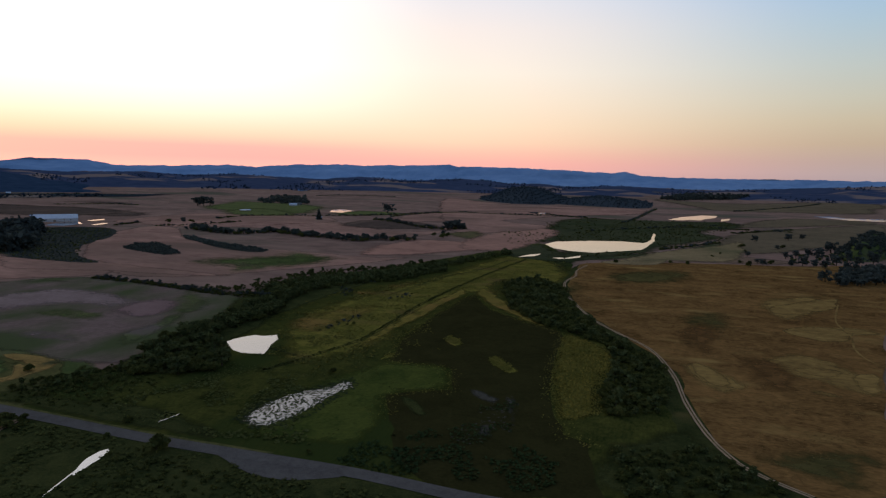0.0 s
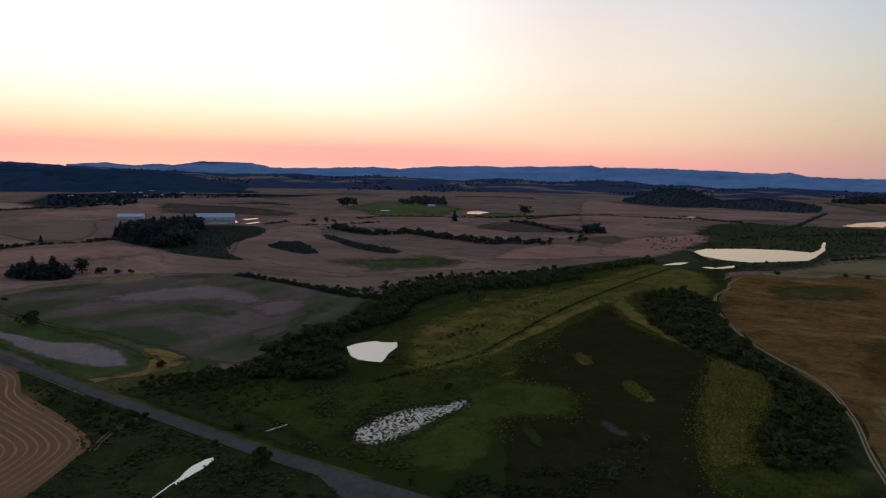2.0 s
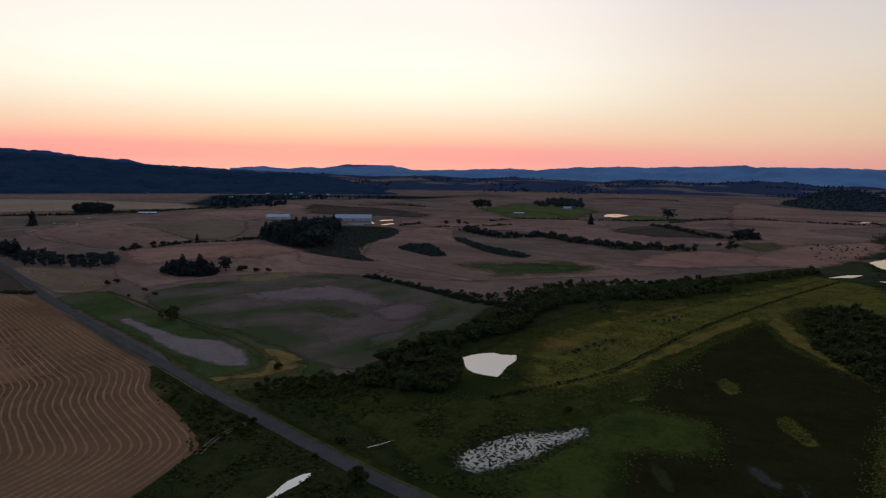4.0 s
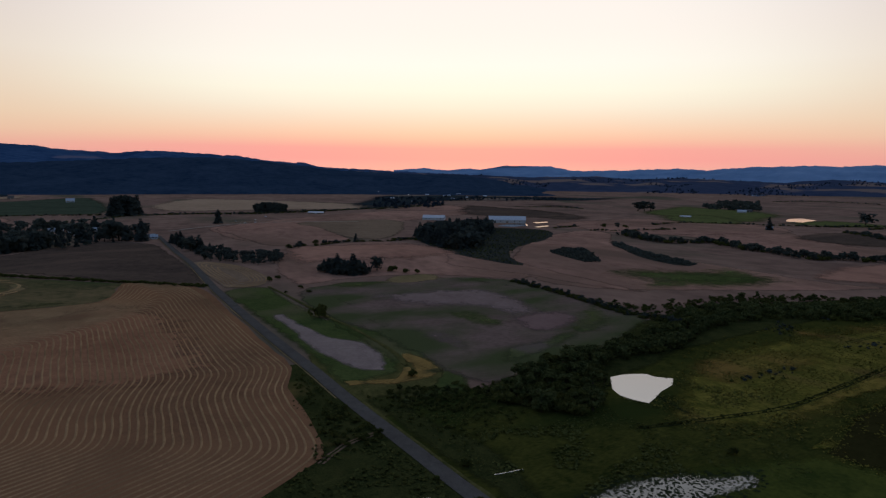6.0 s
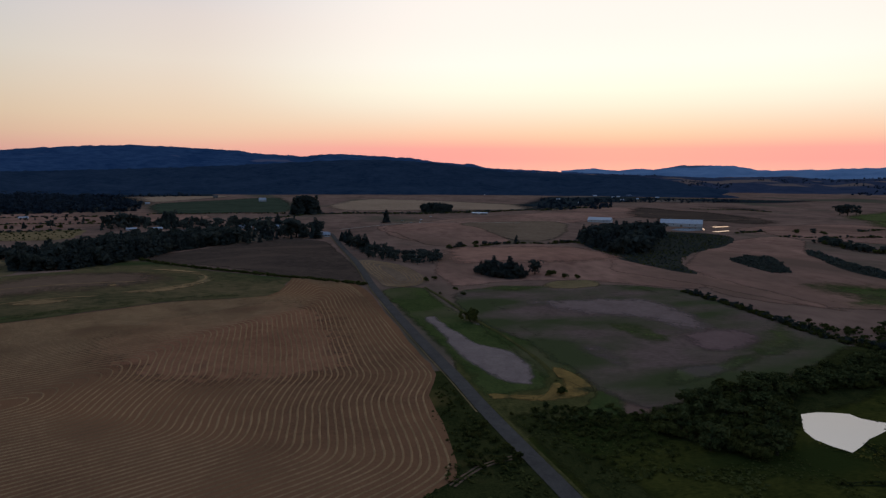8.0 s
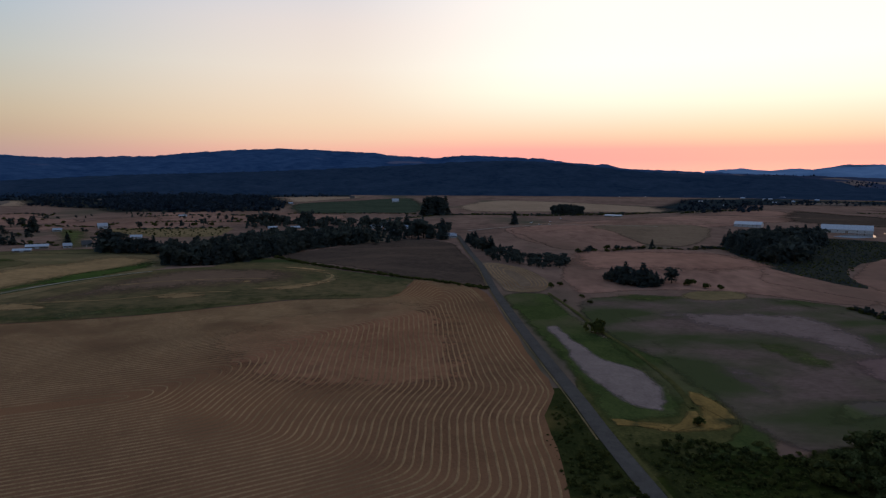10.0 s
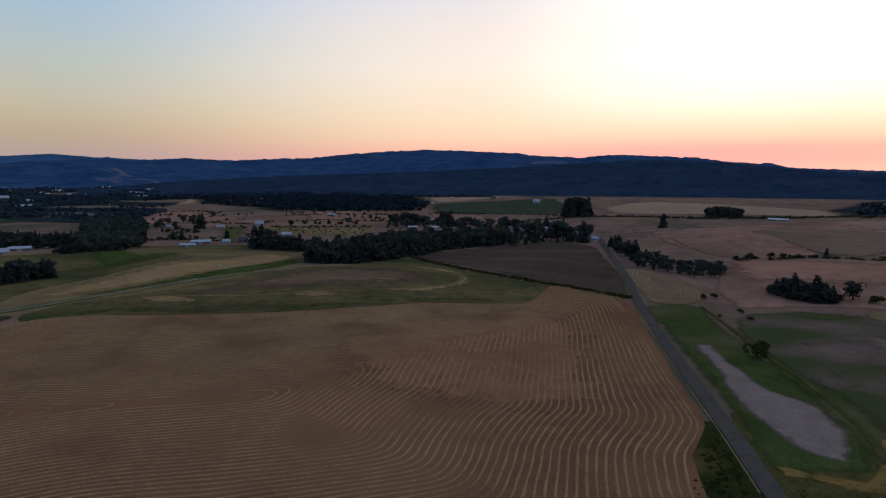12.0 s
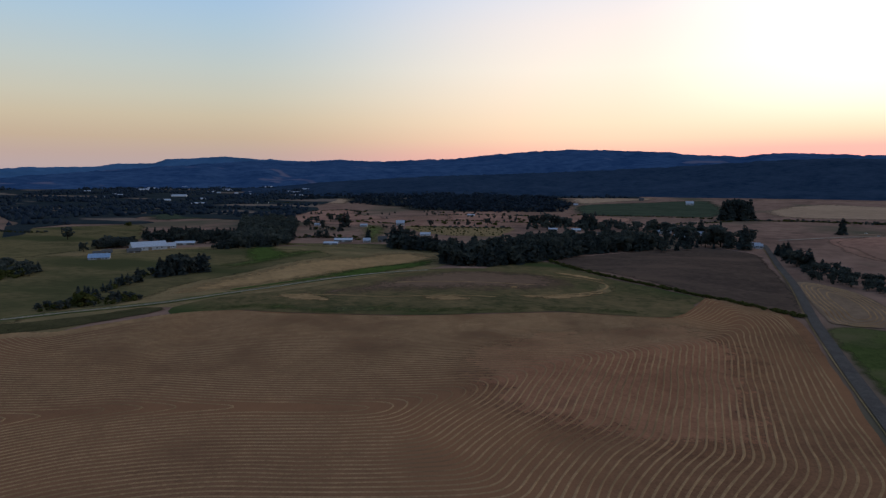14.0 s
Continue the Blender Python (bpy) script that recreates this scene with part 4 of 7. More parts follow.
for pts in ([(-2477, -301), (-2635, -173), (-2625, -14), (-2502, 34), (-2265, -115), (-2099, -199)], [(-1942, 294), (-2285, 467), (-2214, 642), (-2041, 769), (-1761, 894), (-1526, 872), (-1576, 611), (-1592, 484), (-1629, 302)], [(-1941, -1156), (-2159, -1168), (-2220, -1040), (-1908, -886), (-1900, -1014), (-1715, -992)], [(-1821, -1454), (-1919, -1488), (-1920, -1404), (-1783, -1293), (-1733, -1326)], [(-3127, -2027), (-3303, -2038), (-3207, -1871), (-3050, -1852)], [(-3083, -1615), (-3484, -1657), (-3720, -1546), (-3529, -1324), (-3263, -1372), (-3081, -1448)], [(-3049, -2022), (-3254, -2052), (-3121, -1839), (-2978, -1867)], [(-2804, -1505), (-3150, -1567), (-3307, -1506), (-3126, -1431), (-2935, -1452)], [(-3202, -1399), (-3254, -1210), (-3075, -1151), (-3038, -1295)]):
    patch("pale_field", pts, M_PALE, 2, "pale stubble field far across the plain", "field", 4, soft=8)
patch("orchard_ground", [(-1154.8, -351.1), (-1163, -226), (-1165, -168), (-1018, -159), (-998, -221), (-1051, -300)], M_TAN, 2, "yellowish grass under rows of young trees", "field", 4)

patch("green_tinge", [(-471, 511), (-452.5, 575.6), (-412, 618), (-348, 640), (-328, 585), (-363, 533), (-408, 492)], M_GRASS, 2, "green tinge of regrowth in the stubble", "grass", 12, soft=30)
patch("fallow_field", [(-371, 776), (-348, 868), (-247, 861), (-224, 782), (-272, 687), (-339, 654)], M_ROSE2, 2, "grey-green fallow field", "field", 4, soft=10)
patch("fallow_field", [(-585.8, 1030.6), (-588.6, 1207.3), (-467.3, 1153.5), (-378.3, 1070.7), (-439.8, 995.2), (-533.5, 990.5)], M_DARKSOIL, 2, "dark brown fallow field", "field", 4, soft=10)
patch("green_field", [(-350.4, 957.3), (-300.9, 1042.2), (-259.1, 899.5), (-300.8, 890.7)], M_KNOB, 2, "dull green field", "field", 4, soft=10)
patch("fallow_field", [(-72, 700), (-5, 822), (53, 964), (76, 888), (145, 846), (128, 809), (8, 765)], M_CAP, 1.5, "brown fallow strip beyond the meadow", "field", 3, soft=8)
patch("fallow_field", [(-287.6, 919.9), (-265.2, 1077), (-227, 1180), (-175, 1114), (-180, 826), (-205, 775), (-265, 776)], M_ROSE2, 2, "rosy brown fallow field near the lake", "field", 3, soft=8)
for pts in ([(57, 1036), (109, 1302), (231, 1496), (482, 1810), (298, 1108), (225, 1065), (151, 959), (77, 902)], [(99, 1457), (235, 1873), (356, 1967), (496, 1866), (234, 1516)], [(-105, 3067), (233, 2884), (666, 3229), (827, 3132), (635, 2396), (350, 2288), (103, 2324)]):
    patch("pasture", pts, M_OLIVE2, 1, "dull olive pasture on the far plain", "field", 4, soft=8)
patch("lake_shore_marsh", [(-213, 806), (-172, 897), (-145, 817), (-84, 810), (-26, 864), (9, 938), (66, 1061), (68, 973), (-5, 816), (-77, 741), (-103, 704), (-135, 708), (-178, 725)], M_MARSHDARK, 2.5, "dark green marsh strip in front of the lake", "wetland", 4, soft=6)
patch("fallow_field", [(-1156, 449), (-1184.6, 603.7), (-1109, 650.4), (-864, 507), (-861, 430)], M_DUN, 2, "greyish brown fallow field behind a hedge", "field", 2, soft=4)
for pts in ([(-796, 310), (-790, 401), (-762, 484), (-639.4, 474.3), (-591.4, 385.7), (-629.6, 311.3), (-649, 267)],):
    patch("stubble_patch", pts, M_ROSE2, 2, "paler stubble on a rise", "field", 4, soft=14)

for pts in ([(-719, 282), (-794, 358), (-811, 434), (-750, 477), (-634.3, 470.5), (-520.5, 470.6), (-460, 428), (-512, 364), (-532, 329), (-532, 280), (-526, 235), (-611, 244)], [(-578.8, 497.8), (-727.7, 651), (-815, 812), (-755.2, 833.9), (-632, 716), (-495.4, 636), (-448.9, 658.8), (-368, 652), (-307, 649), (-268, 676), (-302, 588), (-346, 510), (-397, 438), (-455, 424), (-522.6, 468.7)], [(-733.8, 878), (-751.6, 1093.4), (-662, 1141), (-565.3, 1065), (-430.9, 975.7), (-357.1, 1032.5), (-364, 906), (-423, 850), (-539, 863), (-639.9, 877.7)], [(-1478, 768), (-1601, 966), (-1647, 1108), (-1321.8, 963.5), (-1153.7, 761.8), (-1123.7, 642.2), (-1131, 576)], [(-944, 874), (-989, 1060), (-965, 1181), (-750, 1245), (-779.1, 1059.5), (-797.6, 863.2)], [(-1129, 288), (-1152.4, 379.8), (-1002.5, 408.8), (-846, 378), (-865, 297), (-946, 277)], [(-1241, 415), (-1372.4, 655), (-1272.1, 889.7), (-1175.4, 827.1), (-1166, 681.3), (-1156, 449)], [(-1159, -550), (-1285.3, -443.4), (-1526, -324), (-1615, -211), (-1401, -110), (-1184, -203), (-1123, -370)], [(-1512, -951), (-1567, -797), (-1607, -686), (-1374, -622), (-1280, -707)], [(-465.7, 1048.3), (-436, 1350), (-260, 1650), (-105, 1842), (-90, 2166), (-358, 2260), (-587, 1711), (-581, 1308)], [(-630.8, 451.2), (-606.2, 492.7), (-533.6, 483.2), (-357, 464), (-414, 445), (-486, 434), (-537, 413.3), (-563.2, 402.4)], [(-880, 2449), (-554, 2233), (-323, 2041), (-86, 2082), (-84, 1860), (-252, 1599), (-332, 1341), (-196, 1250), (-219, 1140), (-266.5, 1003.5), (-370.5, 1035.6)], [(-1387, -825), (-1485, -790), (-1453, -621), (-1234.9, -435.7), (-1229.9, -548.4), (-1147, -592), (-1194, -682)], [(-1095, 290), (-1214, 388), (-1192, 456), (-848, 425), (-810, 304), (-957.5, 291.4)], [(-906, 908), (-850, 1072), (-727, 1216), (-620.5, 1122.1), (-635.4, 917.2), (-775, 835.9)]):
    patch("stubble_field", pts, M_ROSE, 1, "rosy tan stubble field on the rolling plain", "field", 2, soft=3)
patch("hayfield", [(-369, -306), (-404, -287), (-445, -263), (-516, -281), (-595.2, -274.6), (-725.6, -258.5), (-771, -362), (-725, -469), (-684, -498), (-637, -532), (-564, -591)], M_OLIVE, 1, "olive tan hayfield in front of the white barns", "field", 3, soft=6)
for pts in ([(-577, -610), (-670, -570), (-764, -578), (-976, -777), (-1013, -829), (-938, -921), (-799, -935)], [(-764, -415), (-797, -373), (-802, -242), (-788, -164), (-838, -189), (-861, -268), (-831, -394), (-829, -462)]):
    patch("pasture", pts, M_OLIVE, 1, "olive pasture beyond the farm track", "field", 3, soft=6)

patch("forest_floor", [(-2328, 1176), (-1581, 803), (-1498, 831), (-1514, 972), (-1867, 1236), (-1795, 1484), (-1762, 1814), (-1882, 1937), (-2174, 1590)], M_VALLEY, 2.4, "dark wooded ground below the far hills", "forest", 14, soft=10)
patch("marsh", [(-254.1, 1357.7), (-204.1, 1586.8), (-104.3, 1588.8), (-15.9, 1585.7), (110.8, 1643.6), (149.5, 1566.1), (133.5, 1394.6), (70.8, 1274.3), (85, 1143.2), (51.6, 1035.3), (4.7, 950.9), (-18.5, 864.2), (-60.4, 784.4), (-85, 704.1), (-93.5, 621.5), (-125.1, 683.8)], M_MARSHDARK, 2.6, "dark green reed marsh that surrounds the lakes", "wetland", 5, soft=9)
patch("dry_pasture", [(-75.8, 725.5), (-45, 807.5), (4.7, 929.2), (57, 1015.4), (108.1, 1124.4), (80.3, 827.3), (-5.7, 773), (-56, 730.6)], M_TAN, 2.75, "olive tan dry pasture behind the meadow", "field", 4, soft=8)
patch("green_tinge", [(-418.6, 511.8), (-422.8, 593), (-436.9, 658), (-387.1, 654.7), (-331.6, 622), (-329.3, 559.5), (-351.9, 514.2), (-360.3, 473.6), (-371.4, 457.3)], M_DULLGREEN, 2.2, "green regrowth in the stubble above the creek", "grass", 8, soft=26)
patch("stubble_field", [(-1584, -433), (-1672, -240), (-1544, -29), (-1362, 4), (-1299, -161), (-1271, -324)], M_ROSE, 2.3, "rosy stubble field behind the orchard", "field", 3, soft=5)
patch("orchard_field", [(-1469, -1306), (-1573, -1200), (-1582, -1004), (-1236, -752), (-1153, -849), (-1106, -941)], M_TEAL, 2.45, "dark green orchard block in the valley", "field", 5, soft=8)
strip("far_road", [(-1081.2, 222.1), (-1143.8, 293.8), (-1187.9, 358.4), (-1195.1, 453.8), (-1175, 512.5), (-1146.7, 568.4)], 5.5, M_GRAVELGREY, 4, "pale narrow road across the far fields", "road", 0.1)
patch("creek_ground", [(-241, 215), (-251, 260), (-256, 292), (-286, 359), (-310, 438), (-296, 495), (-264, 596), (-235, 632), (-237, 511), (-236, 395), (-227, 321), (-209, 266), (-207, 221)], M_SCRUB, 2.5, "dark damp ground under the creekside trees", "grassland", 3, soft=7)

patch("rough_grass", [(-20.1, 214.4), (6.1, 246.9), (13, 246.9), (25.2, 223.7), (43, 203.9), (-15.4, 180.1)], M_SCRUB, 2.5, "dark rough grass below the dirt track", "grassland", 3, soft=9)

patch("rough_grass", [(-471.2, 227.5), (-414.3, 233.9), (-322.7, 234.8), (-272.9, 234.6), (-238.3, 213.4), (-237.8, 194.6), (-267.4, 189.1), (-328.7, 195.6)], M_GRASS, 0.8, "green rough grass between silt field and lane", "grassland", 2, soft=4)

# Lane, lay-by and dirt track.
LANE = [(-4, 168), (-30, 167), (-51.7, 166.1), (-85, 167.5), (-118, 166), (-158, 164), (-200, 164), (-258, 164.5), (-299, 166), (-356, 167), (-432, 169), (-506, 172), (-561, 175), (-671.4, 182.9), (-783.7, 186.8), (-956, 195), (-1010, 197)]
strip("lane", LANE, 6.2, M_ROAD, 5, "narrow straight grey country lane", "road", 0.08)
patch("lay_by", [(-136.3, 164.3), (-118.9, 167.3), (-100.9, 168.5), (-86.9, 167.6), (-89.9, 163.2), (-98.5, 158.1), (-107.2, 154.9), (-117, 155.2), (-128.3, 159.9)], M_ROAD, 4, "wide grey gravel lay-by beside the lane", "road", 0.6, 3)
strip("verge", [(x, y - 3.9) for x, y in LANE if x < -255], 0.7, M_TAN, 4, "pale dry grass verge along the lane", "verge", 0.1, edge=0.7)
strip("track_verge", [(-84, 694), (-88, 645), (-84, 610), (-87, 568), (-77, 511), (-63, 467), (-46, 423), (-29, 392), (-8, 359), (4, 315), (8.9, 277.9), (14.1, 250.3), (19.7, 230.9), (27.1, 216.5), (37.7, 207.6), (43, 203.9)], 17, M_SCRUB, 1.4, "dark rough verge beside the dirt track", "verge", edge=0.3)
patch("dry_bank", [(-355, 188), (-298, 191), (-292, 210), (-293, 233), (-263, 216), (-237, 185), (-231, 165), (-265, 165), (-314, 168)], M_BANK, 1.4, "dry grass between ditch, silt field and lane", "grass", 3, soft=3)
strip("dirt_track", [(-84, 694), (-88, 645), (-84, 610), (-87, 568), (-77, 511), (-63, 467), (-46, 423), (-29, 392), (-8, 359), (4, 315), (8.9, 277.9), (14.1, 250.3), (19.7, 230.9), (27.1, 216.5), (37.7, 207.6), (43, 203.9)], 2.0, M_GRAVEL, 4, "pale winding dirt track along the meadow", "track", 0.05, edge=0.25)
strip("grass_crown", [(-84, 694), (-88, 645), (-84, 610), (-87, 568), (-77, 511), (-63, 467), (-46, 423), (-29, 392), (-8, 359), (4, 315), (8.9, 277.9), (14.1, 250.3), (19.7, 230.9), (27.1, 216.5), (37.7, 207.6), (43, 203.9)], 0.55, M_GOLDGREEN, 5, "worn grass between the wheel ruts of the dirt track", "grass", 0.04, edge=0.6)
strip("verge", [(x, y + 3.9) for x, y in LANE if -265 < x < -100], 1.5, M_BANK, 4, "yellow-green grass verge along the lane", "verge", 0.15, edge=0.7)
strip("farm_track", [(-1225, 350), (-1228, 422), (-1220.2, 539.7), (-1178.4, 696)], 6.0, M_PALE, 4, "pale farm track across the stubble", "track", edge=0.4)
for pts in ([(-305.3, 214), (-300.9, 219.3), (-281.5, 220.3), (-264.3, 216.7), (-267.3, 213.6), (-280.6, 211.4), (-289, 209.3)],
            [(-282.1, 203.4), (-282, 208), (-271.9, 206.7), (-265.5, 202.1), (-263.6, 195.1), (-261.6, 188.7), (-265.2, 187.6), (-270.2, 194.6)],
            [(-277.2, 170.4), (-276.5, 175.9), (-270.2, 183.2), (-267.4, 189.9), (-263.6, 187.6), (-267.2, 179.3), (-269.1, 171)]):
    patch("dry_corner", pts, M_ORANGE, 4.3, "orange-brown dry grass round the silt field's corner", "grass", 0.8, 2, soft=1.6)
strip("grass_crown", [(-204.9, 133.7), (-209.8, 139.3), (-213.9, 145.1), (-216.3, 151.5), (-217.8, 158.9)], 0.8, M_SCRUB, 4.6, "grass between the wheel ruts of the field path", "grass", 0.03, edge=0.5)
strip("field_path", [(-204.9, 133.7), (-209.8, 139.3), (-213.9, 145.1), (-216.3, 151.5), (-217.8, 158.9)], 2.4, M_CAP, 4, "worn earth path from field to lane", "track", edge=0.4)

# ---------------------------------------------------------------- stubble fields with windrows
def windrows(field, outline_pts, spacing, width, height, cell, free=lambda p: False):
    """Raised rows of cut straw that run parallel to the field's edge, each a part of it; free: edges that no row follows."""
    loop = np.array([(v.x, v.y) for v in spline(outline_pts, True, 8)])
    nxt = np.roll(loop, -1, 0)
    x0, y0 = loop.min(0) - cell
    x1, y1 = loop.max(0) + cell
    gx, gy = np.meshgrid(np.arange(x0, x1, cell), np.arange(y0, y1, cell), indexing="ij")
    best = np.full(gx.shape, 1e9)
    for a, b in zip(loop, nxt):
        if free(a):
            continue
        d = b - a
        t = np.clip(((gx - a[0]) * d[0] + (gy - a[1]) * d[1]) / max(d @ d, 1e-9), 0, 1)
        best = np.minimum(best, np.hypot(gx - a[0] - t * d[0], gy - a[1] - t * d[1]))
    within = inside(loop, gx, gy)
    best = np.where(within, best, -best)
    wob = np.array([noise.noise((a / 60, b / 60, 7.0)) for a, b in zip(gx.ravel(), gy.ravel())]).reshape(gx.shape)
    fine_wob = np.array([noise.noise((a / 17, b / 17, 1.0)) for a, b in zip(gx.ravel(), gy.ravel())]).reshape(gx.shape)
    for _ in range(3):      # the drills turn in arcs, not in sharp corners
        for axis in (0, 1):
            best = (best + np.roll(best, 1, axis) + np.roll(best, -1, axis) + np.roll(best, 2, axis) + np.roll(best, -2, axis)) / 5
    best = best + 2.4 * wob + 0.6 * fine_wob
    # crossings of each level with the two triangles of every grid cell
    for k in range(1, int(best.max() / spacing)):
        level = k * spacing
        segs = []
        i, j = np.nonzero(within[:-1, :-1] & (np.minimum.reduce([best[:-1, :-1], best[1:, :-1], best[:-1, 1:], best[1:, 1:]]) < level) & (np.maximum.reduce([best[:-1, :-1], best[1:, :-1], best[:-1, 1:], best[1:, 1:]]) >= level))
        for a, b in zip(i, j):
            for tri in (((a, b), (a + 1, b), (a + 1, b + 1)), ((a, b), (a + 1, b + 1), (a, b + 1))):
                cut = []
                for p, q in ((0, 1), (1, 2), (2, 0)):
                    u, v = best[tri[p]] - level, best[tri[q]] - level
                    if (u < 0) != (v < 0):
                        t = u / (u - v)
                        cut.append((gx[tri[p]] + t * (gx[tri[q]] - gx[tri[p]]), gy[tri[p]] + t * (gy[tri[q]] - gy[tri[p]])))
                if len(cut) == 2:
                    segs.append(cut)
        if len(segs) < 6:
            continue
        s = np.array(segs)
        d = s[:, 1] - s[:, 0]
        ln = np.maximum(np.hypot(d[:, 0], d[:, 1]), 1e-6)[:, None]
        d = d / ln
        side = np.stack([-d[:, 1], d[:, 0]], 1)
        grow = np.array([1 + 0.35 * noise.noise((p[0] / 9, p[1] / 9, k * 3.3)) for p in s[:, 0]])[:, None]
        a, b = s[:, 0] - d * 0.25, s[:, 1] + d * 0.25
        w = width / 2 * grow
        z0 = -0.04
        rows = []
        for p in (a, b):
            for off, z in ((-1, z0), (0, z0 + height), (1, z0)):
                q = p + side * w * off
                away = np.hypot(q[:, 0] - CX, q[:, 1] - CY)
                rows.append(np.concatenate([q, (z + relief(q[:, 0], q[:, 1]) + 3.3 * (0.03 + 0.0001 * away))[:, None]], 1))
        vs = np.stack(rows, 1).reshape(-1, 3)
        base = np.arange(len(s))[:, None] * 6
        fs = np.concatenate([base + np.array([[0, 3, 4, 1]]), base + np.array([[1, 4, 5, 2]])])
        link_mesh("windrow", vs, fs, M_STRAW, False, field)


STUBBLE = [(-604, 118), (-578, 147), (-539, 165), (-436, 163), (-351, 160.5), (-308, 159.5), (-297, 155), (-281, 148), (-264, 146), (-229, 142), (-209, 136), (-202, 126), (-192, 109), (-172, 66), (-150, 10), (-138, -60), (-150, -130), (-200, -220), (-270, -280), (-347, -262), (-362, -238), (-391, -227), (-430, -206), (-448, -176), (-451, -147), (-469, -74), (-499.1, -7.8), (-515.6, 26.1), (-517, 62), (-522, 92), (-538, 100), (-572, 108)]
stubble = patch("stubble_field", STUBBLE, M_STUB, 2, "brown harvested field with curving rows of cut straw", "field", 0.6)
patch("reddish_soil", [(-401.1, -16.3), (-473.8, 26.5), (-517, 97), (-467, 136), (-363, 145), (-310, 132), (-299, 97), (-307, 56), (-329.7, 14.4)], M_STUBRED, 2.9, "reddish bare soil among the straw rows", "soil", 6, soft=28)
patch("reddish_soil", [(-351, -144.3), (-409.2, -46.2), (-457.2, 51.7), (-427.3, 116), (-347.6, 101.9), (-300.4, 43.8), (-291.4, -37.3), (-297.2, -108.4)], M_STUBRED, 2.7, "reddish bare soil among the straw rows", "soil", 8, soft=45)
TRI = [(-701.2, 188.7), (-587, 183), (-537, 183), (-534, 206), (-562, 224), (-617, 228), (-673, 218)]
tri_field = patch("stubble_field", TRI, M_DUN, 2, "small harvested field with rows of straw beside the lane", "field", 0.6)

# ---------------------------------------------------------------- hills
def hill_range(name, skyline, near, far, mat, label, rough, seed, foot=0.0):
    """A range of hills whose crest stands far metres off; skyline: bearing and height of the crest in degrees."""
    skyline = sorted(skyline)
    yaws, els = [p[0] for p in skyline], [p[1] for p in skyline]
    cols = int((yaws[-1] - yaws[0]) * 8)
    rows_n = 16
    vs, fs = [], []
    for i in range(cols + 1):
        yaw = yaws[0] + (yaws[-1] - yaws[0]) * i / cols
        el = np.interp(yaw, yaws, els)
        top = 90 + far * math.tan(radians(el))
        for j in range(rows_n + 4):
            u = min(j / rows_n, 1)
            back = max(0, j - rows_n)
            r = near + (far - near) * u + back * 25
            r += 0 if u in (0, 1) else 60 * noise.noise((yaw * 0.2, u * 3, seed))
            a = radians(yaw)
            x, y = CX - math.sin(a) * r, CY + math.cos(a) * r
            ground = terrain(x, y) - (4 if j == 0 else 0)
            z = ground + (top - ground) * (u ** 1.25) if u < 1 else top - back * back * 8
            if 0 < u < 1:
                z += min(rough, 26) * (1 - u) * u * 4 * noise.noise((yaw * 0.35, u * 4, seed + 5)) 
            elif u == 1 and not back:
                z += 0.25 * rough * (noise.noise((yaw * 0.9, 0, seed)) + 0.7 * noise.noise((yaw * 2.6, 3, seed)) + 0.35 * noise.noise((yaw * 7.0, 6, seed)))
            vs.append((x, y, z))
    n = rows_n + 4
    for i in range(cols):
        for j in range(n - 1):
            o = i * n + j
            fs.append((o, o + n, o + n + 1, o + 1))
    return tagged(link_mesh(name, vs, fs, mat, True), label, "hills", kind="structure")


# the blue of these ranges is haze painted into their materials
hill_range("mountain_range", [(62.8, 0.37), (60.1, 0.61), (58.2, 0.39), (56.2, 0.61), (55.2, 0.47), (53.2, 0.85), (49.2, 0.84), (47.2, 0.47), (43.3, 0.51), (38.9, 0.71), (36.5, 0.58), (33.3, 0.85), (28.9, 0.97), (26.8, 0.9), (22.8, 1.01), (19.4, 1.14), (18.7, 0.98), (25.0, 1.01), (19.5, 1.18), (18.0, 1.01), (15.0, 1.02), (9.6, 0.88), (6.7, 0.74), (5.3, 0.67), (4.2, 0.83), (2.8, 0.52), (-0.2, 0.39), (-4.5, 0.38), (-10.4, 0.41), (-14.7, 0.37), (-25, 0.3), (-40, 0.2)], 4300, 4780, M_BLUE, "long low mountain range on the horizon, tinted haze blue", 22, 1)
hill_range("mountain_range", [(144.6, 0.54), (143.2, 0.54), (141.8, 0.64), (137.2, 0.71), (135.8, 0.94), (133.1, 1.0), (132.2, 1.33), (129.6, 1.45), (127.8, 1.6), (126.4, 1.47), (121.2, 1.21), (118.3, 1.37), (114.4, 1.18), (152, 0.3), (165, 0.2)], 4400, 4780, M_BLUE2, "mountain range with a broad summit, tinted haze blue", 22, 2)
hills = hill_range("rolling_hills", [(68.2, 0.3), (64.0, 0.21), (60.1, 0.12), (55.2, 0.03), (51.2, -0.12), (45.2, -0.0), (42.3, -0.21), (38.4, -0.07), (35.6, -0.17), (31.0, -0.35), (27.6, -0.07), (25.5, -0.17), (22.7, -0.35), (18.9, -0.08), (16.5, -0.16), (16.0, -0.19), (14.0, -0.45), (11.5, -0.34), (9.1, -0.58), (4.3, -0.42), (-0.2, -0.55), (-4.5, -0.57), (-8.6, -0.28), (-14.7, 0.01), (-25, -0.2), (-40, -0.3)], 3100, 4300, M_HILLS, "dark wooded rolling hills below the mountains, tinted haze blue", 16, 3)
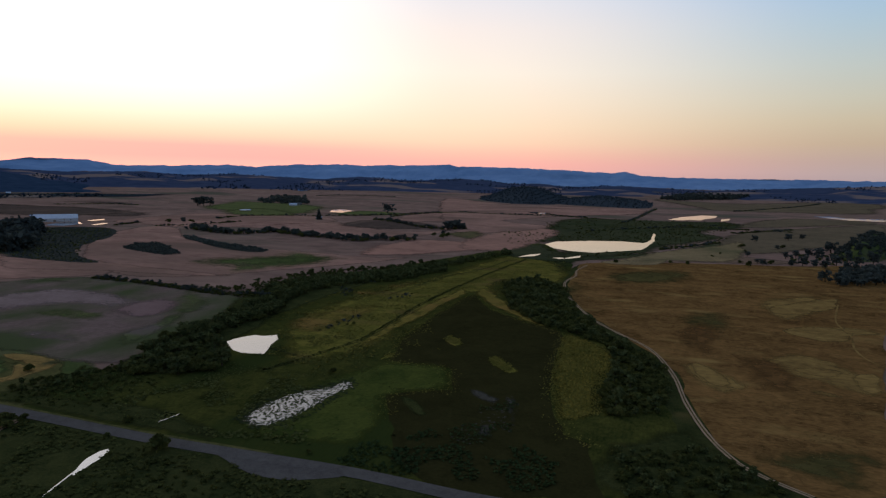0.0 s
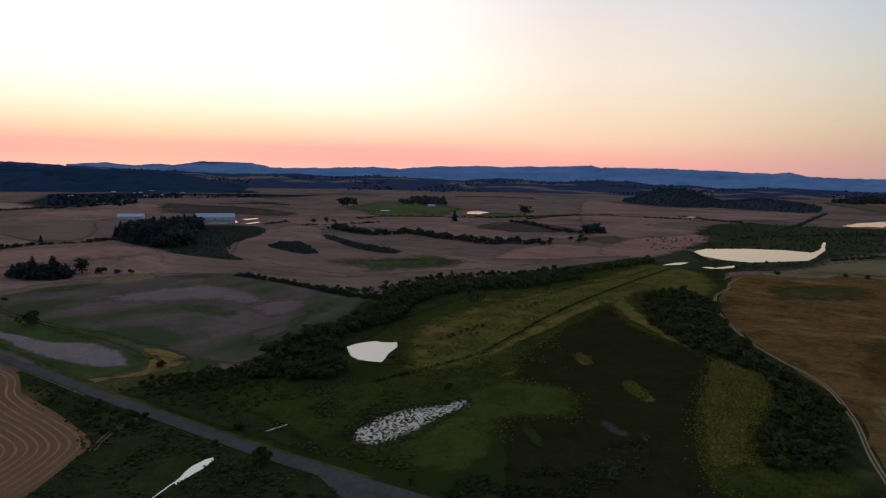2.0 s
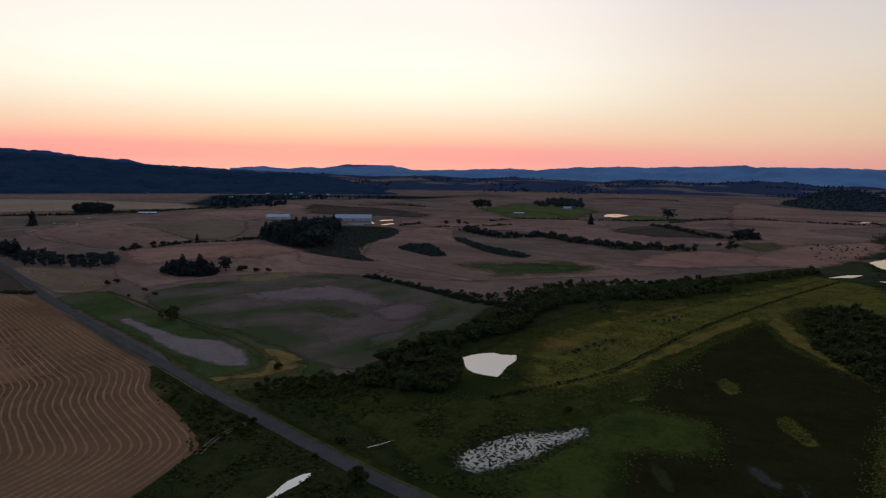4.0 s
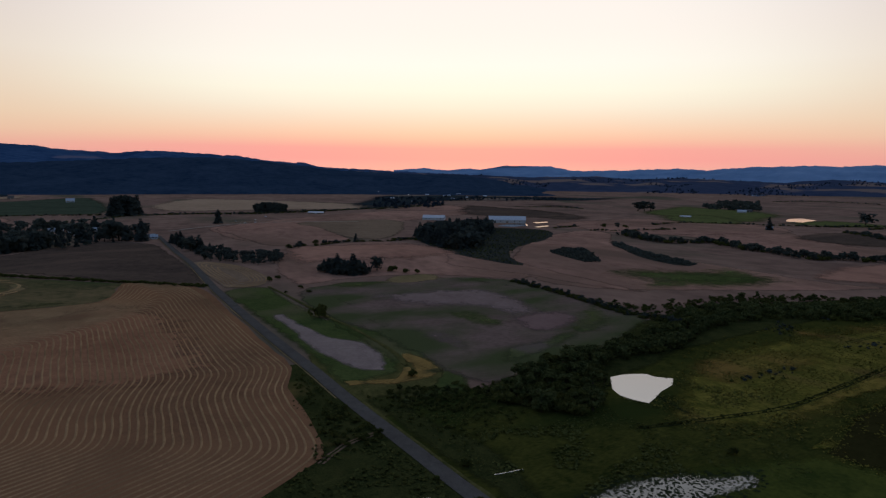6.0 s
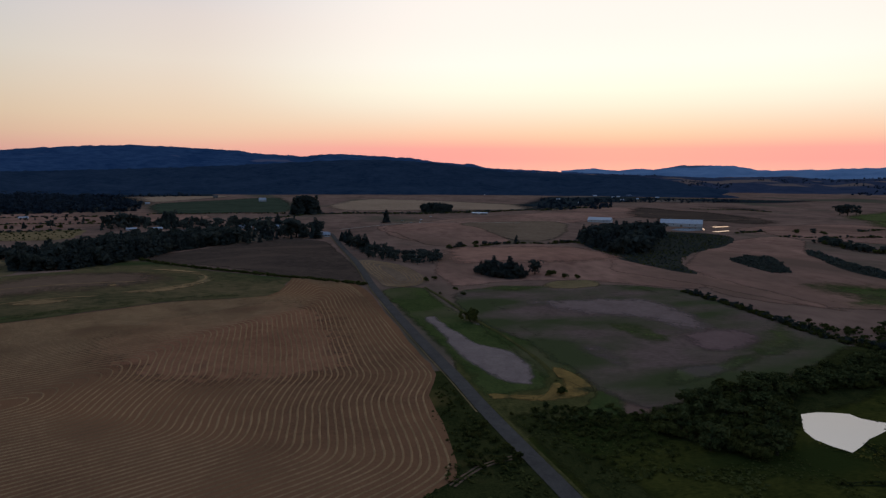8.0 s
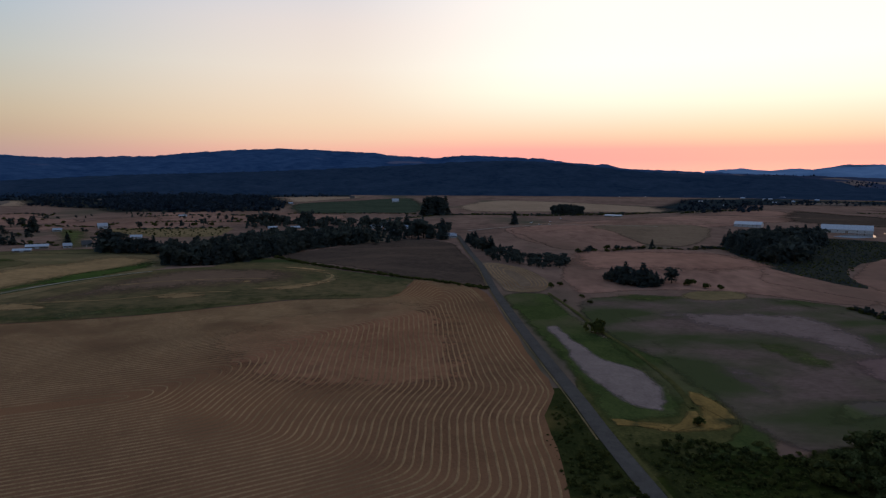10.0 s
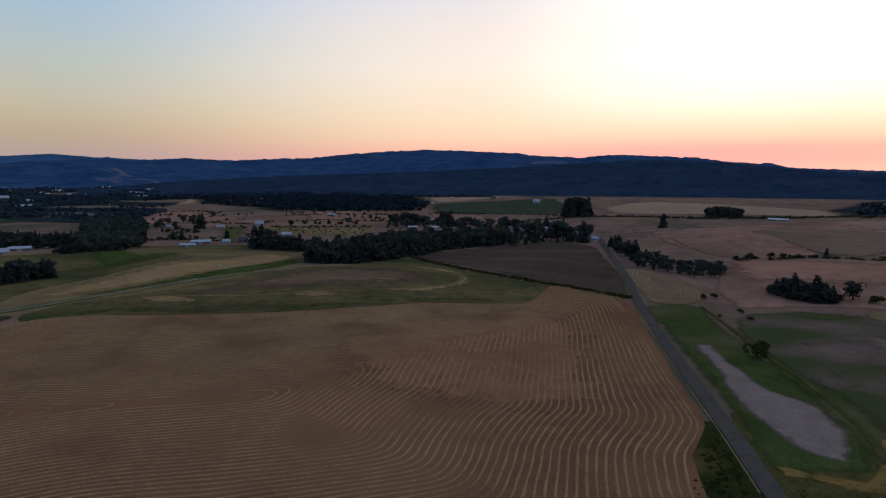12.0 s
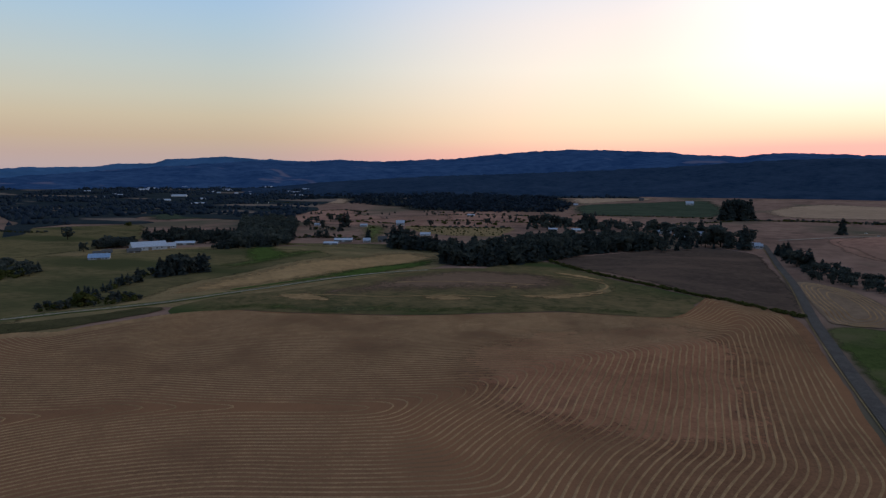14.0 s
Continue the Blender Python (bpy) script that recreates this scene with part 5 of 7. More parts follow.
hill_range("wooded_hills", [(125.5, 1.25), (122.0, 1.18), (117.8, 1.32), (114.9, 1.18), (112.3, 1.34), (108.8, 1.43), (106.5, 1.64), (104.1, 1.9), (98.8, 2.19), (95.4, 2.11), (90.4, 1.88), (88.9, 1.68), (85.4, 1.48), (82.7, 1.72), (80.0, 1.62), (75.8, 1.41), (73.5, 1.06), (70.6, 0.91), (69.0, 0.58), (62.9, 0.3), (56.8, 0.05), (133, 0.7), (142, 0.0), (150, -0.6)], 3500, 4560, M_RIDGE, "long high wooded ridge, tinted dark haze blue", 26, 4)
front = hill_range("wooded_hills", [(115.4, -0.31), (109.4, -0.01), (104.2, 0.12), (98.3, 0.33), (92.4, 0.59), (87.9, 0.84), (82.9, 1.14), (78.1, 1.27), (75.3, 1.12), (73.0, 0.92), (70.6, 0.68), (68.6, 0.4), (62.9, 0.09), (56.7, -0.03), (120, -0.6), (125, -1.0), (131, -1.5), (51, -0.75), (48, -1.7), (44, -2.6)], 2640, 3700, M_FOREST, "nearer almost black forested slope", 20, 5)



def knoll(name, pts, height, mat, label, cell):
    """A rounded rise of the land inside an outline."""
    rim = np.array([(v.x, v.y) for v in spline(pts, True, cell)])
    x0, y0 = rim.min(0) - cell
    x1, y1 = rim.max(0) + cell
    gx, gy = np.meshgrid(np.arange(x0, x1 + cell, cell), np.arange(y0, y1 + cell, cell), indexing="ij")
    away = np.full(gx.shape, 1e9)
    for a, c in zip(rim, np.roll(rim, -1, 0)):
        d = c - a
        t = np.clip(((gx - a[0]) * d[0] + (gy - a[1]) * d[1]) / max(d @ d, 1e-9), 0, 1)
        away = np.minimum(away, np.hypot(gx - a[0] - t * d[0], gy - a[1] - t * d[1]))
    away = np.where(inside(rim, gx, gy), away, -away)
    u = np.clip(away / away.max(), 0, 1)
    z = np.where(away > 0, height * (u * u * (3 - 2 * u)) ** 0.75, -0.5)
    base = np.array([terrain(a, c) for a, c in zip(gx.ravel(), gy.ravel())]).reshape(gx.shape)
    wob = np.array([noise.noise((a / (6 * cell), c / (6 * cell), 2.0)) for a, c in zip(gx.ravel(), gy.ravel())]).reshape(gx.shape)
    z = base + z * (1 + 0.25 * wob)
    n, m = gx.shape
    idx = np.arange(n * m).reshape(n, m)
    quad = np.stack([idx[:-1, :-1], idx[1:, :-1], idx[1:, 1:], idx[:-1, 1:]], -1).reshape(-1, 4)
    keep = (away.ravel()[quad] > 0).any(1)
    ob = link_mesh(name, np.stack([gx, gy, z], -1).reshape(-1, 3), quad[keep], mat, True)
    tagged(ob, label, "hill", kind="structure")
    top = z.ravel()
    ok = away.ravel() > 0
    return np.stack([gx.ravel()[ok], gy.ravel()[ok], top[ok]], 1)


butte_a = knoll("wooded_butte", [(-756, 2559), (-573, 2308), (-404, 2354), (-426, 2831), (-584, 3007), (-792, 2963)], 48, M_BUTTE, "dark wooded butte rising from the plain", 22)
butte_b = knoll("wooded_rise", [(-481, 2478), (-247, 2303), (-86, 2303), (-120, 2842), (-373, 2988)], 18, M_BUTTE, "low dark wooded rise beside the butte", 22)
butte_c = knoll("wooded_knoll", [(199, 937), (252, 935), (364, 1360), (283, 1194)], 17, M_GRASS, "dark wooded knoll beyond the meadow", 6)

# ---------------------------------------------------------------- trees
rng = np.random.default_rng(7)
M_WEED = material("water_weed_leaves", (0.014, 0.024, 0.009), (0.038, 0.052, 0.019), scale=0.3, fine=2, bump=0, island=0.3, through_light=0.3)


def quads(centres, normals, size, ratio=1.0):
    """Leaf clumps: a small bent quad for each centre."""
    n = len(centres)
    t = np.cross(normals, rng.normal(size=(n, 3)))
    t /= np.maximum(np.linalg.norm(t, axis=1, keepdims=True), 1e-6)
    b = np.cross(normals, t)
    s = np.asarray(size).reshape(-1, 1) * np.ones((n, 1))
    a, c = t * s, b * s * ratio
    bend = normals * s * rng.uniform(-0.4, 0.4, (n, 1))
    vs = np.stack([centres - a - c * 0.6, centres + a * 0.7 - c + bend, centres + a + c * 0.7, centres - a * 0.6 + c + bend], 1).reshape(-1, 3)
    return vs, np.arange(4 * n).reshape(-1, 4)


def unit(n):
    v = rng.normal(size=(n, 3))
    return v / np.linalg.norm(v, axis=1, keepdims=True)


def crown_broadleaf(n):
    """A crown one metre high: lobes of leaf clumps with gaps between them."""
    lobes = rng.integers(10, 15)
    parts = []
    for i in range(lobes):
        a, rr = rng.uniform(0, 6.28), rng.uniform(0.05, 0.27)
        c = np.array([rr * math.cos(a), rr * math.sin(a), rng.uniform(0.24, 0.80)])
        rad = rng.uniform(0.09, 0.18)
        nn = unit(n // lobes)
        parts.append((c + nn * rad * rng.uniform(0.55, 1.05, (len(nn), 1)) * np.array([1.15, 1.15, 0.9]), nn))
    cs, ns = np.concatenate([p[0] for p in parts]), np.concatenate([p[1] for p in parts])
    return quads(cs, ns + rng.normal(size=ns.shape) * 0.5, rng.uniform(0.03, 0.075, len(cs)) * math.sqrt(220 / n))


def crown_conifer(n):
    tiers = 13
    k = rng.integers(0, tiers, n)
    z = 0.08 + 0.92 * (k + rng.uniform(0, 0.55, n)) / tiers
    z = 1 - (1 - z) ** 0.85 * 0.98
    a = rng.uniform(0, 6.28, n)
    reach = (0.21 + 0.04 * np.sin(a * 3 + k)) * (1 - z) ** 0.85 + 0.012
    r = reach * rng.uniform(0.3, 1, n) ** 0.6
    cs = np.stack([r * np.cos(a), r * np.sin(a), z - r * 0.25], 1)
    ns = np.stack([0.5 * np.cos(a), 0.5 * np.sin(a), np.full(n, 0.9)], 1) + rng.normal(size=(n, 3)) * 0.35
    return quads(cs, ns / np.linalg.norm(ns, axis=1, keepdims=True), (0.03 + 0.055 * (1 - z)) * math.sqrt(220 / n))


def crown_shrub(n):
    lobes = 6
    parts = []
    for i in range(lobes):
        a, rr = rng.uniform(0, 6.28), rng.uniform(0.1, 0.42)
        c = np.array([rr * math.cos(a), rr * math.sin(a), rng.uniform(0.15, 0.62)])
        nn = unit(n // lobes)
        nn[:, 2] = np.abs(nn[:, 2]) - 0.25
        parts.append((c + nn * rng.uniform(0.22, 0.38), nn))
    cs, ns = np.concatenate([p[0] for p in parts]), np.concatenate([p[1] for p in parts])
    cs[:, 2] = np.maximum(cs[:, 2], 0.04)
    return quads(cs, ns + rng.normal(size=ns.shape) * 0.5, rng.uniform(0.06, 0.12, len(cs)) * math.sqrt(220 / n))


def trunk_mesh(style):
    """A tapered trunk with limbs, for a tree one metre high."""
    vs, fs = [], []

    def limb(p, q, r0, r1):
        o = len(vs)
        d = (Vector(q) - Vector(p)).normalized()
        s = d.orthogonal().normalized()
        u = d.cross(s)
        for c, r in ((p, r0), (q, r1)):
            for k in range(6):
                a = k * math.pi / 3
                vs.append(Vector(c) + (s * math.cos(a) + u * math.sin(a)) * r)
        fs.extend([(o + k, o + (k + 1) % 6, o + 6 + (k + 1) % 6, o + 6 + k) for k in range(6)])

    if style == "c":
        limb((0, 0, -0.02), (0, 0, 0.5), 0.022, 0.013)
        limb((0, 0, 0.5), (0, 0, 0.97), 0.013, 0.002)
    else:
        low = 0.05 if style == "s" else 0.3
        limb((0, 0, -0.02), (0.01, 0, low), 0.034, 0.026)
        limb((0.01, 0, low), (0, 0.02, 0.72), 0.024, 0.006)
        for k in range(5):
            a = k * 1.26 + 0.4
            limb((0.01, 0, low + 0.03 * k), (0.26 * math.cos(a), 0.26 * math.sin(a), low + 0.28 + 0.05 * k), 0.016, 0.004)
    return np.array([tuple(v) for v in vs]), np.array(fs)


CROWNS = {"d": crown_broadleaf, "c": crown_conifer, "s": crown_shrub}
LEAVES = {"d": M_GROVE, "c": M_NEEDLE, "s": M_SHRUB}
LABELS = {"d": ("tree", "dark broadleaf tree standing alone in the fields"), "c": ("conifer", "tall dark conifer with drooping boughs"), "s": ("bush", "rounded dark green bush")}
protos = {}
for style in "dcs":
    protos[style] = []
    tv, tf = trunk_mesh(style)
    for i in range(4):
        cv, cf = CROWNS[style](230 if style != "s" else 170)
        protos[style].append((cv, cf, tv, tf))
kinds = {}


def plant(x, y, h, style):
    """A single tree with trunk and crown; alike trees share their meshes."""
    i = int(rng.integers(0, 4))
    wide = rng.uniform(0.85, 1.2) * (1.3 if style == "d" else 1.35 if style == "c" else 1.0)
    m = Matrix.Translation((x, y, terrain(x, y))) @ pose(0, 0, 0, 0, 0, float(rng.uniform(0, 360))) @ Matrix.Diagonal((h * wide, h * wide, h, 1))
    name, label = LABELS[style]
    if (style, i) not in kinds:
        root = new(name)
        cv, cf, tv, tf = protos[style][i]
        link_mesh("trunk", tv, tf, M_BARK, True, root)
        link_mesh("crown", cv, cf, LEAVES[style], False, root)
        tagged(root, label, name, "single trees and bushes in the fields")
        root.matrix_basis = m
        kinds[(style, i)] = root
        return root
    first = kinds[(style, i)]
    made = copy_thing(first, Matrix.Identity(4))
    made.matrix_basis = m
    return made


def grove(places, heights, mix, label_d, label_c="tall dark conifer in a dense grove", group="trees of the groves"):
    """Trees that stand close together, each one a thing."""
    for x, y in places:
        style = str(rng.choice(list(mix)))
        h = heights[0] + (heights[1] - heights[0]) * float(rng.uniform(0, 1)) ** 1.3
        i = int(rng.integers(0, 4))
        wide = float(rng.uniform(1.2, 1.6))
        m = Matrix.Translation((float(x), float(y), terrain(x, y))) @ pose(0, 0, 0, 0, 0, float(rng.uniform(0, 360))) @ Matrix.Diagonal((h * wide, h * wide, h, 1))
        label = label_c if style == "c" else label_d
        if (style, i, label) not in kinds:
            root = new("conifer" if style == "c" else "bush" if style == "s" else "tree")
            cv, cf, tv, tf = protos[style][i]
            link_mesh("trunk", tv, tf, M_BARK, True, root)
            link_mesh("crown", cv, cf, LEAVES[style], False, root)
            tagged(root, label, "tree", group)
            root.matrix_basis = m
            kinds[(style, i, label)] = root
        else:
            copy_thing(kinds[(style, i, label)], Matrix.Identity(4)).matrix_basis = m


low = {}
for style in "dcs":
    low[style] = [CROWNS[style](n) for n in (110, 120, 130, 120, 110)]
mid_detail = {s: [CROWNS[s](n) for n in (250, 270, 260, 250)] for s in "dcs"}
fine_detail = {s: [CROWNS[s](n) for n in (290, 310, 300, 320)] for s in "dcs"}
tiny = {s: [CROWNS[s](n) for n in (24, 28, 26)] for s in "dcs"}


def far_crown(style):
    """A crown seen from miles off: a ragged closed shell."""
    prof = ((0.32, 0.08), (0.34, 0.30), (0.22, 0.62), (0.02, 1.0)) if style == "c" else ((0.26, 0.10), (0.42, 0.40), (0.34, 0.74), (0.03, 0.98))
    k = 6
    vs = [(r * rng.uniform(0.75, 1.2) * math.cos(6.283 * i / k + j), r * rng.uniform(0.75, 1.2) * math.sin(6.283 * i / k + j), z * rng.uniform(0.93, 1.07)) for j, (r, z) in enumerate(prof) for i in range(k)]
    fs = [(j * k + i, j * k + (i + 1) % k, (j + 1) * k + (i + 1) % k, (j + 1) * k + i) for j in range(3) for i in range(k)]
    return np.array(vs), np.array(fs)


shells = {s: [far_crown(s) for _ in range(4)] for s in "dcs"}


KEEP_CLEAR = [[(-167, 891), (-160, 942), (-119, 977), (-71, 997), (-38, 988), (-31, 1052), (-32, 1182), (-27, 1159), (-25, 1025), (-32, 930), (-37, 887), (-67, 848), (-92, 819), (-121, 823), (-147, 846)], [(-12, 1642), (19, 1787), (48, 1856), (71, 1922), (115, 1926), (102, 1797), (78, 1737), (62, 1662), (37, 1667), (17, 1628)], [(-168, 727), (-159, 761), (-148, 774), (-152, 745)], [(-131, 739), (-122, 747), (-114, 749), (-107, 768), (-99, 785), (-101, 759), (-109, 743), (-120, 733)], [(-1821, -1454), (-1919, -1488), (-1920, -1404), (-1783, -1293), (-1733, -1326)], [(-3127, -2027), (-3303, -2038), (-3207, -1871), (-3050, -1852)], [(-3083, -1615), (-3484, -1657), (-3720, -1546), (-3529, -1324), (-3263, -1372), (-3081, -1448)], [(-3049, -2022), (-3254, -2052), (-3121, -1839), (-2978, -1867)], [(-2804, -1505), (-3150, -1567), (-3307, -1506), (-3126, -1431), (-2935, -1452)], [(-3202, -1399), (-3254, -1210), (-3075, -1151), (-3038, -1295)], [(-1941, -1156), (-2159, -1168), (-2220, -1040), (-1908, -886), (-1900, -1014), (-1715, -992)], [(-222, 279), (-222, 286), (-220, 292), (-217, 297), (-212, 297), (-206, 302), (-201, 295), (-197, 283), (-193, 275), (-190, 267), (-196, 265), (-202, 264), (-209, 267)], [(-146.6, 190.3), (-148.3, 209.2), (-144.4, 223.3), (-137.4, 234.3), (-131.1, 248), (-124.8, 240.6), (-126, 223.7), (-126.1, 206.5), (-128.9, 191.9), (-136.6, 185.8)], [(-164.4, 135), (-169.8, 144.5), (-169.9, 149.9), (-168.6, 153.7), (-166.4, 149.9), (-164.9, 142.2), (-163, 134.8)], [(-136.3, 164.3), (-118.9, 167.3), (-100.9, 168.5), (-86.9, 167.6), (-89.9, 163.2), (-98.5, 158.1), (-107.2, 154.9), (-117, 155.2), (-128.3, 159.9)], [(-262, 160), (-120, 161), (-20, 162), (-20, 172), (-120, 171), (-262, 168.5)]]


def scatter(pts, gap):
    """Uneven places inside an outline, about gap metres apart."""
    xs, ys = [p[0] for p in pts], [p[1] for p in pts]
    gx, gy = np.meshgrid(np.arange(min(xs), max(xs) + gap, gap), np.arange(min(ys), max(ys) + gap, gap))
    gx = gx.ravel() + rng.uniform(-0.45, 0.45, gx.size) * gap
    gy = gy.ravel() + rng.uniform(-0.45, 0.45, gy.size) * gap
    ok = inside(pts, gx, gy)
    for pool in KEEP_CLEAR:
        ok &= ~inside(pool, gx, gy)
    return np.stack([gx[ok], gy[ok]], 1)


def thinned(places, size, least):
    """Only the places where an uneven growth is dense."""
    return np.array([p for p in places if noise.noise((p[0] / size, p[1] / size, 6.1)) > least])


def along(pts, gap, width):
    line = spline(pts, False, gap)
    return np.array([(p.x + rng.uniform(-width, width), p.y + rng.uniform(-width, width)) for p in line])


def wood(name, places, heights, mix, label, category="trees", detail=low, wide=1.25, dome=False, far_leaves=False, bright=False, smooth=False):
    """Many trees that grow together, one mesh."""
    if len(places) == 0:
        return None
    V, F, mats, count = [], [], [], 0
    order = "dcs"
    mid = places.mean(0)
    span = max(np.abs(places - mid).max(), 1)
    for x, y in places:
        style = rng.choice(list(mix))
        h = heights[0] + (heights[1] - heights[0]) * rng.uniform(0, 1) ** 1.4
        if dome:
            h = heights[0] + (heights[1] - heights[0]) * max(0, 1 - (math.hypot(x - mid[0], y - mid[1]) / span) ** 2) * rng.uniform(0.8, 1)
        if style == "s":
            h *= 0.6
        cv, cf = detail[style][int(rng.integers(0, len(detail[style])))]
        a = rng.uniform(0, 6.28)
        w = h * wide * rng.uniform(0.85, 1.2)
        ca, sa = math.cos(a) * w, math.sin(a) * w
        V.append(np.stack([x + cv[:, 0] * ca - cv[:, 1] * sa, y + cv[:, 0] * sa + cv[:, 1] * ca, terrain(x, y) + cv[:, 2] * h], 1))
        F.append(cf + count)
        mats.append(np.full(len(cf), order.index(style)))
        count += len(cv)
        # trunk
        r = 0.03 * h
        tv = np.array([(x + r * sx, y + r * sy, terrain(x, y) - 0.2) for sx, sy in ((-1, -1), (1, -1), (1, 1), (-1, 1))] + [(x + 0.3 * r * sx, y + 0.3 * r * sy, terrain(x, y) + 0.7 * h) for sx, sy in ((-1, -1), (1, -1), (1, 1), (-1, 1))])
        V.append(tv)
        F.append(np.array([(0, 1, 5, 4), (1, 2, 6, 5), (2, 3, 7, 6), (3, 0, 4, 7)]) + count)
        mats.append(np.full(4, 3))
        count += 8
    ob = link_mesh(name, np.concatenate(V), np.concatenate(F), M_LEAF if bright else LEAVES["d"], smooth)
    # far crowns get a canopy colour with haze blue painted in
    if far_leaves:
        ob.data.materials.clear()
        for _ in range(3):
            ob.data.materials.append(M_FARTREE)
    for extra in (M_BARK,) if far_leaves else (LEAVES["c"], LEAVES["s"], M_BARK):
        ob.data.materials.append(extra)
    ob.data.polygons.foreach_set("material_index", np.concatenate(mats).astype(np.int32))
    return tagged(ob, label, category, kind="stuff")


# Creek woods and thickets of the wetland.
wood("creek_wood", scatter([(-239, 231), (-257, 270), (-261, 303), (-247, 302), (-222, 276), (-204, 258), (-192, 240), (-205, 222), (-225, 216)], 4.4), (3, 10), "dddss", "dense dark creekside trees and willows beside the pond", detail=fine_detail, bright=True)
wood("thicket", thinned(scatter([(-257, 186), (-253, 204), (-241, 231), (-225, 216), (-205, 220), (-200, 205), (-227, 188), (-242, 180)], 3.8), 14, -0.22), (0.9, 3.2), "ssss", "low dark willow scrub between lane and creek", detail=fine_detail, bright=True)
wood("creek_wood", scatter([(-254, 312), (-269, 360), (-260, 381), (-245, 376), (-239, 349), (-238, 305)], 4.4), (2.6, 8.5), "ddds", "dense dark creekside trees along the silt field", detail=fine_detail, bright=True)
wood("creek_wood", scatter([(-294, 407), (-302, 463), (-263, 517), (-222, 608), (-203, 579), (-218, 512), (-254, 462), (-268, 403)], 4.8), (2.5, 8), "ddds", "dense dark creekside trees along the marsh", detail=fine_detail, bright=True)
wood("creek_wood", scatter([(-247, 275), (-263, 330), (-277, 391), (-279, 433), (-259, 421), (-250, 366), (-239, 315), (-230, 274)], 4.4), (2.6, 7.5), "ddds", "dense dark creekside trees between silt field and marsh", detail=fine_detail, bright=True)
wood("creek_wood", thinned(scatter([(-371, 406.3), (-323.3, 416.2), (-320.6, 444.1), (-322, 493.7), (-309.4, 527.8), (-262, 594.3), (-230.1, 655), (-211.6, 605), (-242.8, 528.4), (-271.5, 461.4), (-264.5, 396), (-291.2, 390.3), (-333.7, 392.3)], 5.2), 26, -0.3), (1.8, 5.8), "dsss", "dark overgrown creek belt behind the marsh", detail=low, bright=True)
for pts in ([(-670.4, 1319.8), (-632.2, 1390.1), (-567.9, 1556.1)],
            [(-313.8, 1669), (-252.1, 1617.2), (-198.7, 1592.2)],
            [(-818.7, 473.5), (-810, 496.6), (-760.1, 501.9)],
            [(-872.9, 817.5), (-884.7, 882.1)],
            [(-1523, 288.5), (-1500, 364.8), (-1508.8, 411.4), (-1480.3, 448.6)],
            [(-781.1, 311.7), (-799.5, 338.9)],
            [(-799, 360.2), (-814.1, 392.7)],
            [(-1478.1, 437.3), (-1535.7, 648.4)]):
    wood("hedge", along(pts, 1.6, 3.0), (1.8, 5.5), "dss", "uneven dark hedge along a field edge", wide=1.5)
wood("creek_wood", along([(-272, 454), (-258, 508), (-239, 565), (-216, 632), (-186, 758)], 1.6, 7), (3.5, 7), "dds", "narrow dark belt of creekside trees", bright=True)
wood("hedgerow", along([(-452, 405), (-384, 400), (-315, 390), (-281, 397)], 0.6, 3.4), (2, 4.8), "dss", "dark overgrown hedgerow beside the silt field")
wood("thicket", scatter([(-135, 533), (-115, 582), (-81, 526), (-58, 437), (-30, 373), (-4, 330), (3.5, 291.1), (-1.1, 256.3), (-18.3, 245.8), (-24.9, 267.1), (-23, 322), (-32, 359), (-76, 391), (-106, 435)], 3.9), (1.8, 7.5), "dsss", "dense bushy thicket between marsh and dirt track", detail=low, bright=True)
wood("thicket", scatter([(-15.4, 213.9), (15.1, 229), (29, 212.3), (36.9, 202.1), (-9.4, 183.3)], 3.4), (2, 4.6), "dsss", "dense bushy thicket below the dirt track", detail=mid_detail, bright=True)
wood("thicket", scatter([(-167.5, 150.9), (-146.2, 155.1), (-122.3, 152.3), (-104.7, 149.9), (-89.8, 149.9), (-148.7, 126)], 3.6), (1, 2.8), "ssss", "low dark shrubs below the lane")
wood("thicket", scatter([(-255, 172), (-225, 172), (-195, 175), (-190, 200), (-215, 205), (-240, 190)], 4), (0.7, 2.4), "ssss", "low dark shrubs beside the lane", bright=True)
wood("thicket", scatter([(-262, 156), (-235, 145), (-215, 140), (-205, 150), (-215, 160), (-255, 162)], 4), (1.5, 4), "ssss", "low dark shrubs between lane and stubble field")
wood("thicket", scatter([(-150, 60), (-110, 120), (-60, 155), (20, 160), (20, 100), (-60, 60)], 5), (1, 3), "ssss", "low dark shrubs on the rough grass")
wood("thicket", scatter([(-254.3, 181.6), (-256.9, 192.7), (-246.1, 207.9), (-237.5, 221.4), (-226.1, 225.4), (-217.4, 207.4), (-224.7, 187.6), (-235.9, 178.2)], 3.0), (1.2, 3.8), "sssd", "dense dark willow brush between lane and silt field", bright=True)
wood("thicket", thinned(scatter([(-265.5, 145.1), (-261.2, 153.5), (-235.6, 154.3), (-222.1, 148.9), (-223.5, 141.7), (-241.4, 141.3), (-255, 142.1)], 2.6), 9, -0.2), (0.5, 1.9), "s", "low dark brush between stubble field and lane")
wood("dyke_bushes", along([(-174, 245), (-166, 277), (-159, 315), (-162, 367), (-166, 436), (-163, 577), (-154, 709)], 2.0, 1.1), (0.9, 2.0), "s", "low dark bushes along the drainage ditch")
wood("thicket", scatter([(-300, 160), (-292, 155), (-280, 151), (-262, 149), (-262, 160)], 2.6), (0.7, 2.2), "ss", "low dark shrubs at the stubble field's corner")
wood("hedge", along([(-450, -322), (-466, -318), (-505, -337), (-541, -350), (-555, -348)], 1.8, 4), (3, 8), "dsc", "dark row of bushes and small trees beside the farm track")
